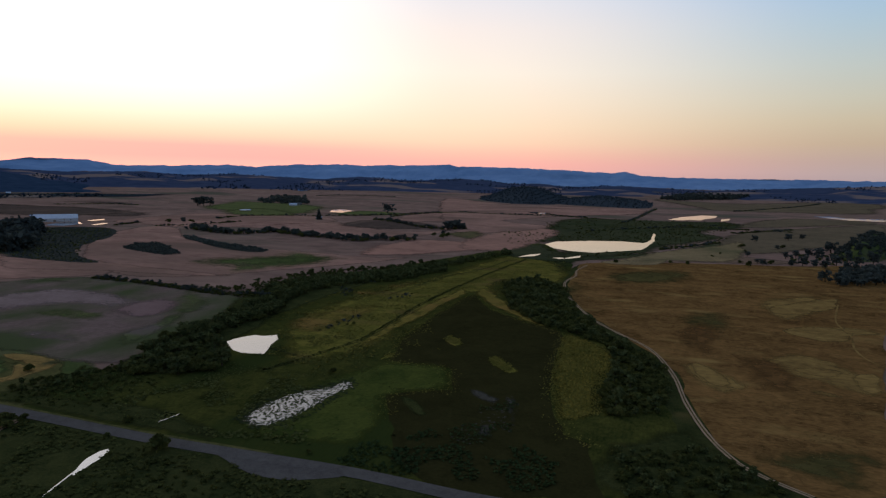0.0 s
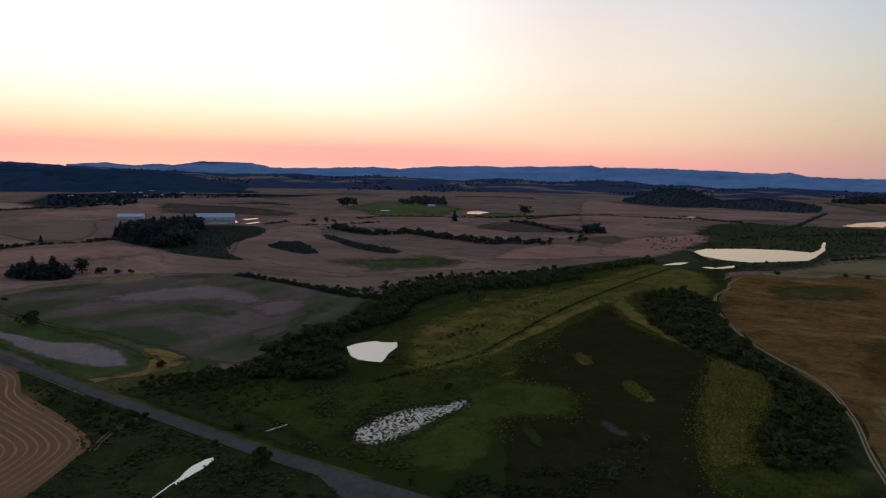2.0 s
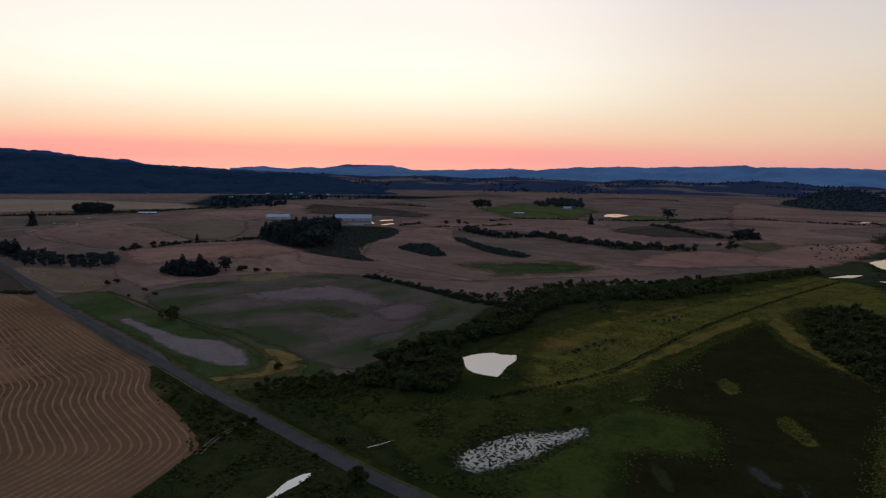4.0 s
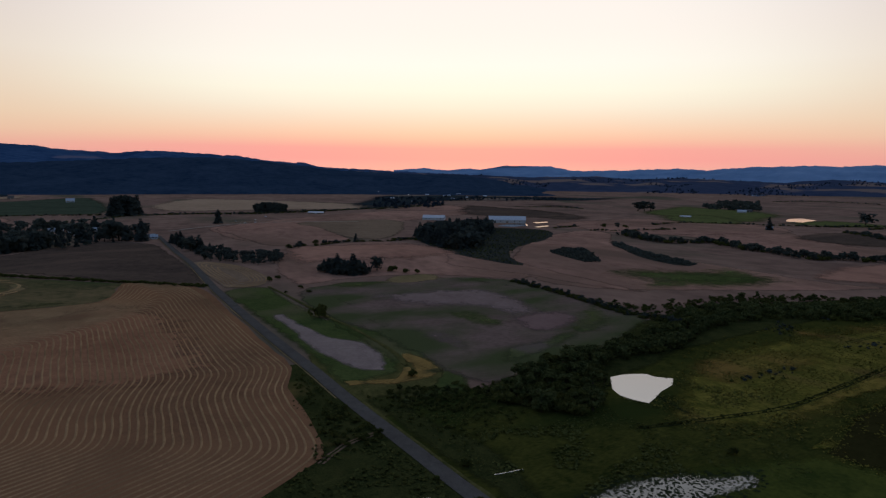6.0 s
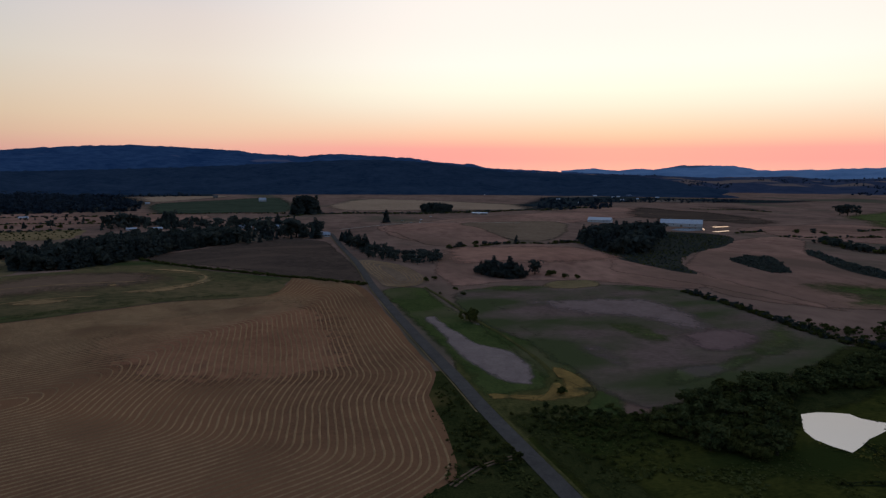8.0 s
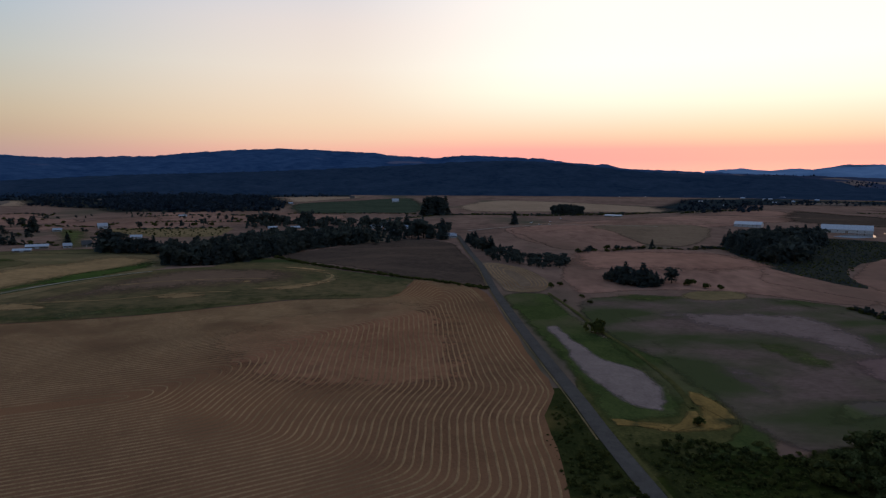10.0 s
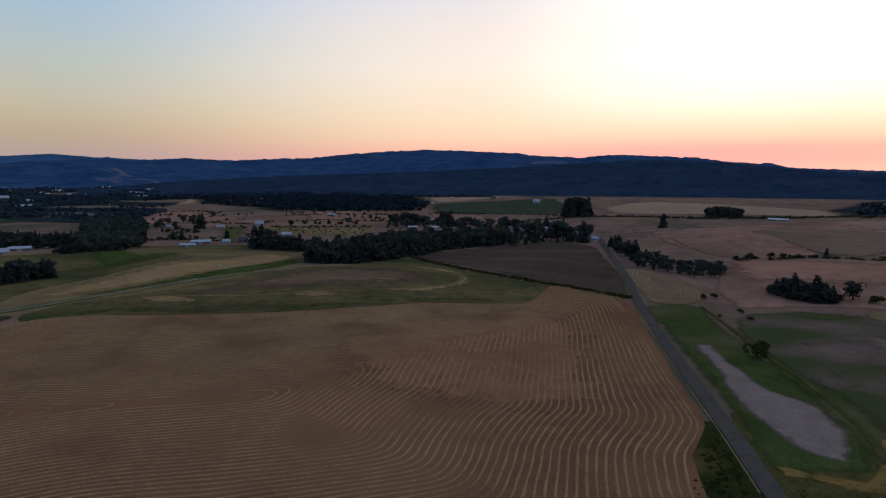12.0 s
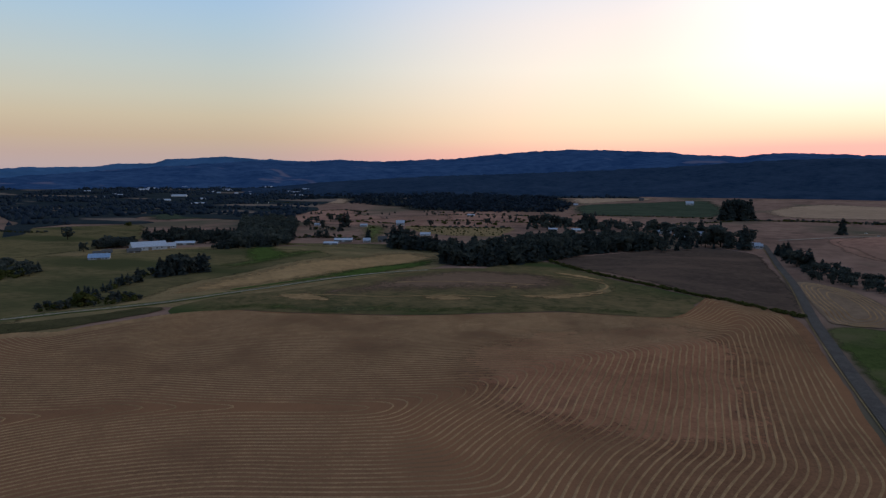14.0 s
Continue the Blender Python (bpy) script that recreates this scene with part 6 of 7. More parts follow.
wood("hedge", along([(-762, -30), (-674.1, 34.7), (-626.4, 89), (-585, 135), (-551, 169)], 1.1, 2), (2.5, 5), "ss", "dark hedge along the ploughed field")

# Groves and hedges of the plain.
grove(scatter([(-844.5, 521.5), (-910, 611), (-919, 708), (-819.7, 652.9), (-687.9, 533.2), (-666.5, 475.5), (-796.8, 503.6)], 12), (14, 25), "ccdc", "dark broadleaf tree in the grove before the sheds")
wood("scrub", scatter([(-796.8, 503.6), (-887.1, 597), (-928, 715), (-837, 777), (-737.3, 686.2), (-650.6, 559.5), (-580.1, 497), (-527.9, 473.1), (-593.8, 458.4), (-667.6, 468.7)], 4.5), (0.8, 2.2), "sds", "low dark scrub in front of the grove", detail=tiny, wide=1.6)
wood("scrub", scatter([(-579, 553.1), (-597.6, 588), (-584.6, 609.1), (-530.8, 575.3), (-496.8, 551.2), (-503.9, 536), (-539, 538.4)], 3.6), (1.2, 3), "dd", "oval patch of dark scrub in the stubble", detail=tiny, wide=1.6)
wood("scrub", scatter([(-659, 733), (-633, 729), (-539.8, 668.1), (-482.2, 651.8), (-450.9, 644.5), (-443.3, 620.8), (-475.8, 612.7), (-542, 639.6)], 3.6), (1.2, 3.4), "dd", "long curved patch of dark scrub", detail=tiny, wide=1.6)
wood("hedge", along([(-720.7, 830.2), (-639, 796), (-600, 812), (-582, 856), (-512, 822), (-467, 817), (-419, 801), (-381, 838), (-351, 844)], 1.6, 11), (5, 11), "dds", "broken dark line of trees across the fields")
wood("hedge", along([(-571.3, 1193.2), (-475.5, 1089.9), (-392.1, 1047.8), (-348.4, 1088.3)], 2, 7), (3, 8), "ds", "dark hedge that ends in a small wood")
grove(scatter([(-375, 1007.9), (-363.4, 1050.3), (-345.8, 1080.2), (-365.2, 1094.8)], 9), (9, 18), "d", "dark tree of a small rounded wood")
for pts in ([(-241.9, 425.8), (-250.2, 458), (-231.6, 451.9), (-222.1, 425)], [(-190.5, 320.7), (-191.4, 342.9), (-186.8, 378.8), (-182.9, 369.6), (-180.1, 333.1)],
            [(-197, 425.5), (-190, 466.8), (-183.6, 457), (-186.5, 427.2)], [(-259.3, 464.7), (-244.2, 491), (-232, 498.8), (-233.9, 481.1)]):
    wood("scrub", scatter(pts, 4.4), (0.8, 2.0), "ds", "low dark sedge scrub in the marsh grass", detail=tiny, wide=1.6)
lane_wood = scatter([(-960, 199), (-838, 214), (-740, 250), (-742, 292), (-660, 265), (-655, 237), (-718.9, 201)], 8.5)
grove(lane_wood[lane_wood[:, 0] < -800], (9, 19), "dcc", "dark broadleaf tree in the wood beside the lane")
grove(lane_wood[lane_wood[:, 0] >= -800], (4, 10), "ddd", "low dark tree of the brushy wood beside the lane")
wood("conifer_wood", scatter([(-696.1, -130.6), (-688.1, -78.3), (-757, -41), (-810, -12), (-858, 17), (-900, 65), (-928, 64), (-881, -58), (-806, -111), (-773, -152)], 8), (11, 24), "ccd", "tall dark conifer wood behind the pasture")
grove(scatter([(-816, -238), (-796, -157), (-822, -167), (-846, -229), (-852, -253)], 7), (12, 22), "ccd", "dark tree in the wood behind the hayfield")
wood("conifer_block", scatter([(-1492, 174), (-1494, 225), (-1557, 231), (-1554, 177)], 9), (34, 44), "c", "dense square block of very tall conifers")
wood("wooded_mound", scatter([(-1486, 467), (-1490, 538), (-1619, 579), (-1615, 500)], 10), (5, 26), "dc", "rounded clump of trees on the plain", dome=True)
grove(scatter([(-687, -575), (-720, -539), (-750, -574), (-722, -611)], 8), (8, 15), "dd", "dark round-headed tree in the grove by the farm")
wood("grove", scatter([(-782, -594), (-780, -490), (-833, -387), (-917, -441), (-905, -555), (-841, -651)], 10), (8, 16), "dcc", "long dark grove behind the white barns")
grove(scatter([(-537, -334), (-562, -323), (-579, -315), (-596, -333), (-568, -347)], 6.5), (10, 19), "ccd", "dark tree in the grove beside the hayfield")
grove(scatter([(-722, -427), (-752, -413), (-784, -441), (-753, -449)], 7), (6, 12), "dc", "small dark tree near the barns")
wood("thicket", scatter([(-394, -298), (-420, -281), (-453, -265), (-469, -287), (-442, -307), (-409, -312)], 5), (3, 7), "dss", "dark bushes along the farm track")
wood("thicket", scatter([(-470, -447), (-510, -446), (-544, -487), (-546, -540)], 7), (5, 12), "dds", "dark trees beyond the farm track")
wood("garden_trees", scatter([(-1143, -144), (-1148, -10), (-1069, 148), (-1179, 164), (-1278, -23), (-1301, -167)], 18), (7, 19), "dcd", "dark garden trees round the houses")
wood("meadow_wood", scatter([(138, 642), (188, 691), (222, 819), (170, 773)], 8), (6, 11), "dd", "dark wood at the meadow's edge")
wood("meadow_trees", scatter([(122, 806), (170, 821), (262, 973), (312, 1162), (208, 1014), (143, 906)], 17), (4, 9), "dds", "scattered dark trees beyond the meadow")
wood("orchard", scatter([(-1154.8, -351.1), (-1163, -226), (-1165, -168), (-1018, -159), (-998, -221), (-1051, -300)], 14), (2, 4), "s", "rows of young orchard trees", detail=tiny)
wood("shore_scrub", scatter([(-284.9, 1094.7), (-160, 1084), (-105, 1446), (67, 1472), (43, 1098), (9, 1026), (-71, 997), (-175, 914), (-214, 872)], 12), (1, 3.5), "s", "dark scrub round the lake", detail=tiny)
wood("valley_wood", scatter([(-1142, -706), (-1194, -662), (-1114, -561), (-803, -376), (-765, -391), (-749, -417)], 9), (9, 18), "dc", "dark wood in front of the village")
wood("distant_woods", scatter([(-81, 3084), (129, 3669), (355, 3485), (257, 3195), (15, 2935)], 22), (10, 22), "dc", "distant dark woods", detail=tiny)
for pts in ([(-1491, 215), (-1499, 273), (-1501, 345), (-1460, 423), (-1461, 505), (-1493, 631), (-1574, 814)], [(-820, 368), (-816, 413), (-804, 473), (-814.9, 514.9)], [(-142, 1163), (-52, 1300), (53, 1390), (115, 1383), (213, 1371)], [(-503, 1603), (-396, 1598), (-281, 1604), (-166, 1561)], [(-848, 1042), (-855, 1158), (-750, 1245), (-649, 1328)], [(-806.2, 844.2), (-755.3, 874.8), (-711.9, 939.7)], [(-1524, 790), (-1643, 953), (-1661, 1077)], [(-13, 909), (20, 961), (66, 1061)], [(-1465, 427), (-1512, 589), (-1562, 775), (-1614, 932), (-1643, 1042)], [(-896, -419), (-911, -383), (-899, -323)], [(-1134, -343), (-1137, -277), (-1165, -178)], [(-1495, 247), (-1500, 335), (-1483, 407)], [(-1561, -129), (-1568, 16), (-1532, 160)], [(-823, -930), (-818, -884), (-833, -842)], [(-1328, 45), (-1390, 132), (-1477, 196)], [(-600, 1319), (-577, 1507), (-512, 1630)], [(-1509, 1232), (-1462, 1330), (-1358, 1344)], [(129, 3669), (362, 3551), (793, 3618), (956, 3702)], [(185, 2277), (405, 2658), (557, 2986)], [(-104, 1427), (-86, 1623), (-72, 1939), (-57, 2242)], [(-11, 1380), (125, 1513)], [(106, 1273), (223, 1440)], [(-2030, 1405), (-2012, 1561), (-2015, 1691), (-1805, 1788)], [(-1358, 2270), (-1283, 2417), (-1082, 2433)], [(-688, 4309), (-316, 4190), (151, 4337), (464, 4271)], [(-1286, -1582), (-1436, -1521), (-1401, -1259), (-1367, -1043)], [(-1246.1, -345), (-1295.8, -297.1), (-1299, -211), (-1288, -121), (-1278, -23)], [(-1507, -771), (-1576, -724), (-1514, -632)], [(-1195.9, -494), (-1175.9, -399.3), (-1232.9, -382.2)], [(-1976, -1283), (-1916, -1140), (-1901, -998)], [(-1395, -388.1), (-1506.1, -337.7), (-1493, -220)]):
    wood("field_hedge", along(pts, 2.6, 4), (1.5, 5), "dss", "distant dark hedge between fields", detail=tiny, wide=1.7)
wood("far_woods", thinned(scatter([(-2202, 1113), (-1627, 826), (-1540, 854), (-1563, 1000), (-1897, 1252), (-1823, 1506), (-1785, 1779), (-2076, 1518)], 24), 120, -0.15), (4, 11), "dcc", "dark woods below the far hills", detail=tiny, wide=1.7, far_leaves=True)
wood("marsh_scrub", thinned(scatter([(-254.1, 1357.7), (-204.1, 1586.8), (-104.3, 1588.8), (-15.9, 1585.7), (110.8, 1643.6), (149.5, 1566.1), (133.5, 1394.6), (70.8, 1274.3), (85, 1143.2), (51.6, 1035.3), (4.7, 950.9), (-18.5, 864.2), (-60.4, 784.4), (-85, 704.1), (-93.5, 621.5), (-125.1, 683.8)], 9), 40, -0.05), (0.8, 3.2), "s", "dark willow scrub in the marsh round the lakes", detail=tiny, wide=1.7)
wood("farm_trees", scatter([(-1191, 1680), (-1117, 1686), (-1043, 1701), (-1284, 2084), (-1398, 2030)], 22), (8, 18), "d", "dark trees round a distant farm", detail=tiny)
wood("farm_trees", along([(-1234, 1750), (-1151, 1722), (-1072, 1694)], 9, 20), (8, 18), "d", "dark trees round a distant farm", detail=tiny)
wood("valley_trees", thinned(scatter([(-1148, -573), (-1170.1, -377.3), (-1191, -154), (-1518, -122), (-1601, -243), (-1586, -525), (-1485, -778)], 30), 75, 0.16), (5, 11), "dcds", "scattered dark trees between valley fields")
wood("valley_trees", thinned(scatter([(-856, -402), (-848, -256), (-890, -207), (-1111, -352), (-1104, -518)], 17), 50, 0.2), (4, 10), "dcds", "scattered dark trees round the valley farms")
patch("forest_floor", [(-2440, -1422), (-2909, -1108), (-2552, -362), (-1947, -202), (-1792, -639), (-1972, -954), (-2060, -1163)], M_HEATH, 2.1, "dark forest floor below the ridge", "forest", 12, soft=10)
wood("valley_wood", thinned(scatter([(-2440, -1422), (-2909, -1108), (-2552, -362), (-1947, -202), (-1792, -639), (-1972, -954), (-2060, -1163)], 21), 110, -0.2), (4, 12), "dcc", "dark woods below the ridge", detail=tiny, wide=1.7, far_leaves=True)
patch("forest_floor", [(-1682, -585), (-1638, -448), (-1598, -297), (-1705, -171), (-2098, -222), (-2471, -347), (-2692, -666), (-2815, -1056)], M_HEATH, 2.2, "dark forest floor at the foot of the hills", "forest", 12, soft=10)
wood("valley_wood", thinned(scatter([(-1682, -585), (-1638, -448), (-1598, -297), (-1705, -171), (-2098, -222), (-2471, -347), (-2692, -666), (-2815, -1056)], 19), 90, -0.28), (4, 15), "dcc", "dark wood at the foot of the hills", detail=tiny, wide=1.6, far_leaves=True)
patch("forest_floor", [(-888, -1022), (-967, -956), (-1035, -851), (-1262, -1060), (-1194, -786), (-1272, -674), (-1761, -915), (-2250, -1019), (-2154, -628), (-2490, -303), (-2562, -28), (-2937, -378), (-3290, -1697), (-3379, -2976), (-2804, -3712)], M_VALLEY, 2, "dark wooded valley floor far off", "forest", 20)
wood("far_forest", thinned(scatter([(-888, -1022), (-967, -956), (-1035, -851), (-1262, -1060), (-1194, -786), (-1272, -674), (-1761, -915), (-2250, -1019), (-2154, -628), (-2490, -303), (-2562, -28), (-2937, -378), (-3290, -1697), (-3379, -2976), (-2804, -3712)], 26), 200, 0.02), (7, 13), "dcc", "dark forest that fills the far valley", detail=shells, far_leaves=True, wide=1.7, smooth=True)

grove(scatter([(-579, 273), (-552, 289), (-542, 309), (-571.7, 321.4), (-593.1, 307.3), (-607.6, 290.4)], 6), (5, 12), "dcd", "dark tree in the clump amid the stubble")

grove(scatter([(-903, 3), (-878, 70), (-960, 159), (-1028, 191), (-1128, 194), (-1111, 94), (-987, -7)], 20), (7, 17), "dcd", "dark garden tree beside the houses", "dark garden conifer beside the houses", "garden trees")
wood("conifer_wood", scatter([(-842, -79), (-896, -24), (-928, 64), (-1009, 66), (-988, -44), (-907, -108)], 9), (10, 20), "cdd", "dark trees behind the ploughed field")
wood("bank_bushes", scatter([(-343, -269), (-368, -247), (-398, -237), (-430, -226), (-430, -240), (-396, -252), (-358, -277)], 7), (0.4, 1.1), "s", "dark bushes on the bank below the farm track")

# Single trees and bushes.
TREES = [(-565.1, 287.3, 20.1, "c"), (-553.8, 297.9, 20.4, "c"), (-576, 283.3, 12.1, "c"), (-561.1, 293.1, 14.1, "c"), (-583.5, 278.4, 8.3, "d"), (-551.7, 306.7, 11.3, "d"), (-555.1, 313.3, 6.5, "d"), (-563.8, 326.7, 15.1, "d"), (-552.9, 337.4, 6.6, "s"), (-540.8, 345, 5.5, "s"), (-535.1, 353.7, 4.9, "s"), (-404.5, 208.7, 10, "s"), (-562.5, 230.9, 4.2, "s"), (-494.2, 215.8, 2.8, "s"), (-1213.8, 325.3, 26.5, "c"), (-786.7, 313.7, 5.9, "s"), (-779.6, 324.7, 8.1, "d"), (-785.5, 349, 5.2, "s"), (-848.6, 431.3, 9.1, "c"), (-947.4, 168.1, 31.3, "c"), (-957.3, 152.5, 22.2, "c"), (-967.9, 135.9, 31, "d"), (-970.7, 143.8, 25.1, "d"), (-677.2, 1141.4, 24, "c"), (-659.4, 1436.5, 27.4, "d"), (-846.3, 913.2, 7.6, "s"), (-814, 910.6, 10.8, "d"), (-800, 916.1, 6.5, "s"), (-1216, 1416.3, 27.7, "d"), (-1188.2, 1408, 32.2, "d"), (-1200.3, 1448, 27.9, "d"), (-321.7, 898.6, 9, "s"), (-319.6, 913.1, 8.3, "s"), (-554.7, 222.1, 5.1, "s"), (-509.4, 233.2, 3.4, "s"), (-488.6, 232.4, 2.9, "s"), (-813.9, 414.8, 8.8, "c"), (-811.9, 358.6, 7.2, "s"), (-800.3, 333.9, 7, "d"), (-1031.7, 178.3, 22.8, "c"), (-995.4, 156.3, 16.8, "d"), (-1153.9, 125.8, 23.6, "c"), (-913.9, -317.4, 15.3, "c"), (-911.4, -382.7, 14.9, "c"), (-911, -394, 12.3, "d"), (-1167.2, -487.6, 23.7, "c"), (-1195, -539.9, 17.6, "d"), (-1191.3, -520.6, 16.3, "d"), (-1213.3, -228.7, 15, "d"), (-1158.9, -318.3, 12.6, "d"), (-1211.7, -266.2, 11.9, "c"), (-1205.5, -310.1, 7.7, "s"), (-1209.8, -291.1, 7.6, "s"), (-1212.6, -246, 6.5, "s"), (-1213.9, -215.6, 7.5, "s"), (-830.6, -239.6, 29.4, "c"), (-830.9, -230.8, 30.8, "c"), (-831.1, -224, 26.2, "d"), (-836.7, -238.1, 24.3, "d"), (-1068.5, 143.6, 21.7, "d"), (-1010.7, 103.1, 22.2, "c"), (-1222.6, -17.3, 13.6, "c"), (-1247.3, -72, 14, "c"), (-1246.2, -98.1, 12.9, "d"), (-1217.8, -127.3, 27.5, "d"), (-1217, -144.6, 23.3, "d"), (-1218.6, -109, 23.2, "d"), (-1221.2, -47.9, 29.4, "d"), (-1195, -54.8, 28.7, "c"), (-1151.8, 75.9, 19.6, "d"), (-1151.2, 61.5, 15.7, "d"), (-1173.3, -558, 13.9, "d"), (-1082.4, -523.5, 12.9, "d"), (-758.4, -704.6, 21.4, "d"), (-660.5, -561.5, 12.4, "d"), (-974.6, -819, 10.2, "s"), (-526, -461.4, 10.7, "c"), (-513.3, -329.1, 13.4, "c"), (-500.1, -324.6, 8.9, "d"), (-425.6, -292.9, 11.5, "s"), (-447.4, -280.5, 7.9, "c"), (-1102.2, -503.8, 12.6, "d"), (-1093.2, -453.4, 26.5, "c"), (-1094.6, -524.7, 15.8, "d"), (122.5, 1116.2, 11.1, "d"), (94, 1004.9, 6.4, "s"), (90.4, 882.7, 7.2, "d"), (138.8, 998.1, 7.3, "d"), (149.1, 1020.5, 6.5, "s"), (147, 901.5, 10.7, "d"), (162.2, 910.1, 12.5, "d"), (180.3, 940.3, 11.2, "d"), (202.7, 988.7, 16.4, "d"), (96.7, 787, 9.3, "d"), (108, 809, 5.9, "s"), (93.1, 806.3, 6.6, "d"), (127.2, 803.5, 8.1, "d"), (139.5, 810.2, 11.1, "d"), (149.9, 805.5, 9.6, "d"), (159, 795.4, 10.3, "d"), (176.9, 830.5, 13.8, "d"), (203.6, 901.7, 13.3, "d"), (202.3, 844.2, 12.5, "d"), (221.3, 865.3, 15.3, "d"), (75.1, 801.9, 4.4, "s"), (59.7, 892.2, 3.2, "s"), (93.2, 933, 4.2, "s"), (137.4, 682.6, 12.6, "d"), (81.7, 778.8, 7.8, "s"), (47.6, 852, 3.1, "s"), (131.7, 874, 10.4, "d"), (179.7, 792, 10.3, "d"), (178.5, 1172.1, 12.8, "d"), (205.3, 1211.2, 10, "d"), (-0.4, 760.5, 4.1, "s"), (17.4, 759.6, 4.8, "s"), (-371.5, 1110.3, 14.9, "d"), (-385.2, 1093.6, 10.6, "d"), (-344.9, 922.3, 7.1, "s"), (-335.5, 940.1, 8.2, "d"), (-57.4, 734.6, 4.7, "s"), (-154.1, 157.8, 6.2, "s"), (-181.2, 172.2, 2.9, "s"), (-216.3, 159.2, 3.3, "s"), (-180.5, 172.4, 2.8, "s"), (-176.9, 159.6, 2.5, "s"), (-107.5, 174.3, 2, "s"), (-267.6, 200.8, 4.4, "s"), (-142.7, 253.1, 3.2, "s")]
for x, y, h, style in TREES:
    plant(x, y, h, style)


# Forest on the near slope.
def slope_forest(hill, gap, label, patchy=False, lowest=0):
    me = hill.data
    n = 20
    cols = len(me.vertices) // n
    co = np.array([v.co[:] for v in me.vertices]).reshape(cols, n, 3)
    V, F, count = [], [], 0
    for _ in range(gap):
        i, j = rng.integers(0, cols - 1), rng.integers(lowest, 16)
        u, v = rng.uniform(0, 1), rng.uniform(0, 1)
        p = (co[i, j] * (1 - u) + co[i + 1, j] * u) * (1 - v) + (co[i, j + 1] * (1 - u) + co[i + 1, j + 1] * u) * v
        if patchy and noise.noise((p[0] / 330, p[1] / 330, 4.4)) < 0.08:
            continue
        h = rng.uniform(5, 10)
        cv, cf = shells["c" if rng.uniform() < 0.7 else "d"][int(rng.integers(0, 4))]
        V.append(p + cv * np.array([h * 1.4, h * 1.4, h]))
        F.append(cf + count)
        count += len(cv)
    # this canopy colour also carries painted haze blue
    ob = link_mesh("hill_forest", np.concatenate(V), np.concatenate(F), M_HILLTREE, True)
    return tagged(ob, label, "forest", kind="stuff")


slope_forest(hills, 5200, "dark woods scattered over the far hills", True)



def knoll_forest(spots, per, heights, mat, label, crowns):
    """Trees that cover a knoll."""
    V, F, count = [], [], 0
    for x, y, z in spots:
        for _ in range(per):
            h = rng.uniform(*heights)
            cv, cf = crowns["dc"[int(rng.uniform() < 0.4)]][int(rng.integers(0, 3))]
            V.append(np.array([x + rng.uniform(-9, 9), y + rng.uniform(-9, 9), z - 0.12 * h]) + cv * np.array([h * 1.5, h * 1.5, h]))
            F.append(cf + count)
            count += len(cv)
    return tagged(link_mesh("hill_forest", np.concatenate(V), np.concatenate(F), mat, True), label, "forest", kind="stuff")


knoll_forest(butte_a, 3, (3, 7), M_BUTTE, "dark forest on the butte", shells)
knoll_forest(butte_b, 1, (4, 8), M_BUTTE, "dark woods on the low rise", shells)
knoll_forest(butte_c[::2], 1, (4, 9), M_GROVE, "dark trees that cover the knoll", low)

# ---------------------------------------------------------------- buildings
HOUSE_KINDS = {
    "w": ("house", "white house with a pale roof among dark trees", M_WHITE, M_ROOFW, 0.5),
    "h": ("house", "weathered house with a dark shingle roof", M_WALLD, M_ROOFD, 0.45),
    "s": ("shed", "long low farm shed with a pale metal roof", M_WALLD, M_ROOFW, 0.55),
    "g": ("barn", "large barn with a broad pale metal roof", M_WHITE, M_ROOFW, 0.45),
    "b": ("shed", "farm shed with a blue metal roof", M_WHITE, M_BLUEMETAL, 0.4),
}


def box(bm, x0, x1, y0, y1, z0, z1):
    v = [bm.verts.new(p) for p in ((x0, y0, z0), (x1, y0, z0), (x1, y1, z0), (x0, y1, z0), (x0, y0, z1), (x1, y0, z1), (x1, y1, z1), (x0, y1, z1))]
    for f in ((0, 3, 2, 1), (4, 5, 6, 7), (0, 1, 5, 4), (1, 2, 6, 5), (2, 3, 7, 6), (3, 0, 4, 7)):
        bm.faces.new([v[k] for k in f])


def part(name, bm, mat, parent, label=""):
    me = bpy.data.meshes.new(name)
    bm.to_mesh(me)
    bm.free()
    me.materials.append(mat)
    ob = new(name, me)
    ob.parent = parent
    return tagged(ob, label) if label else ob


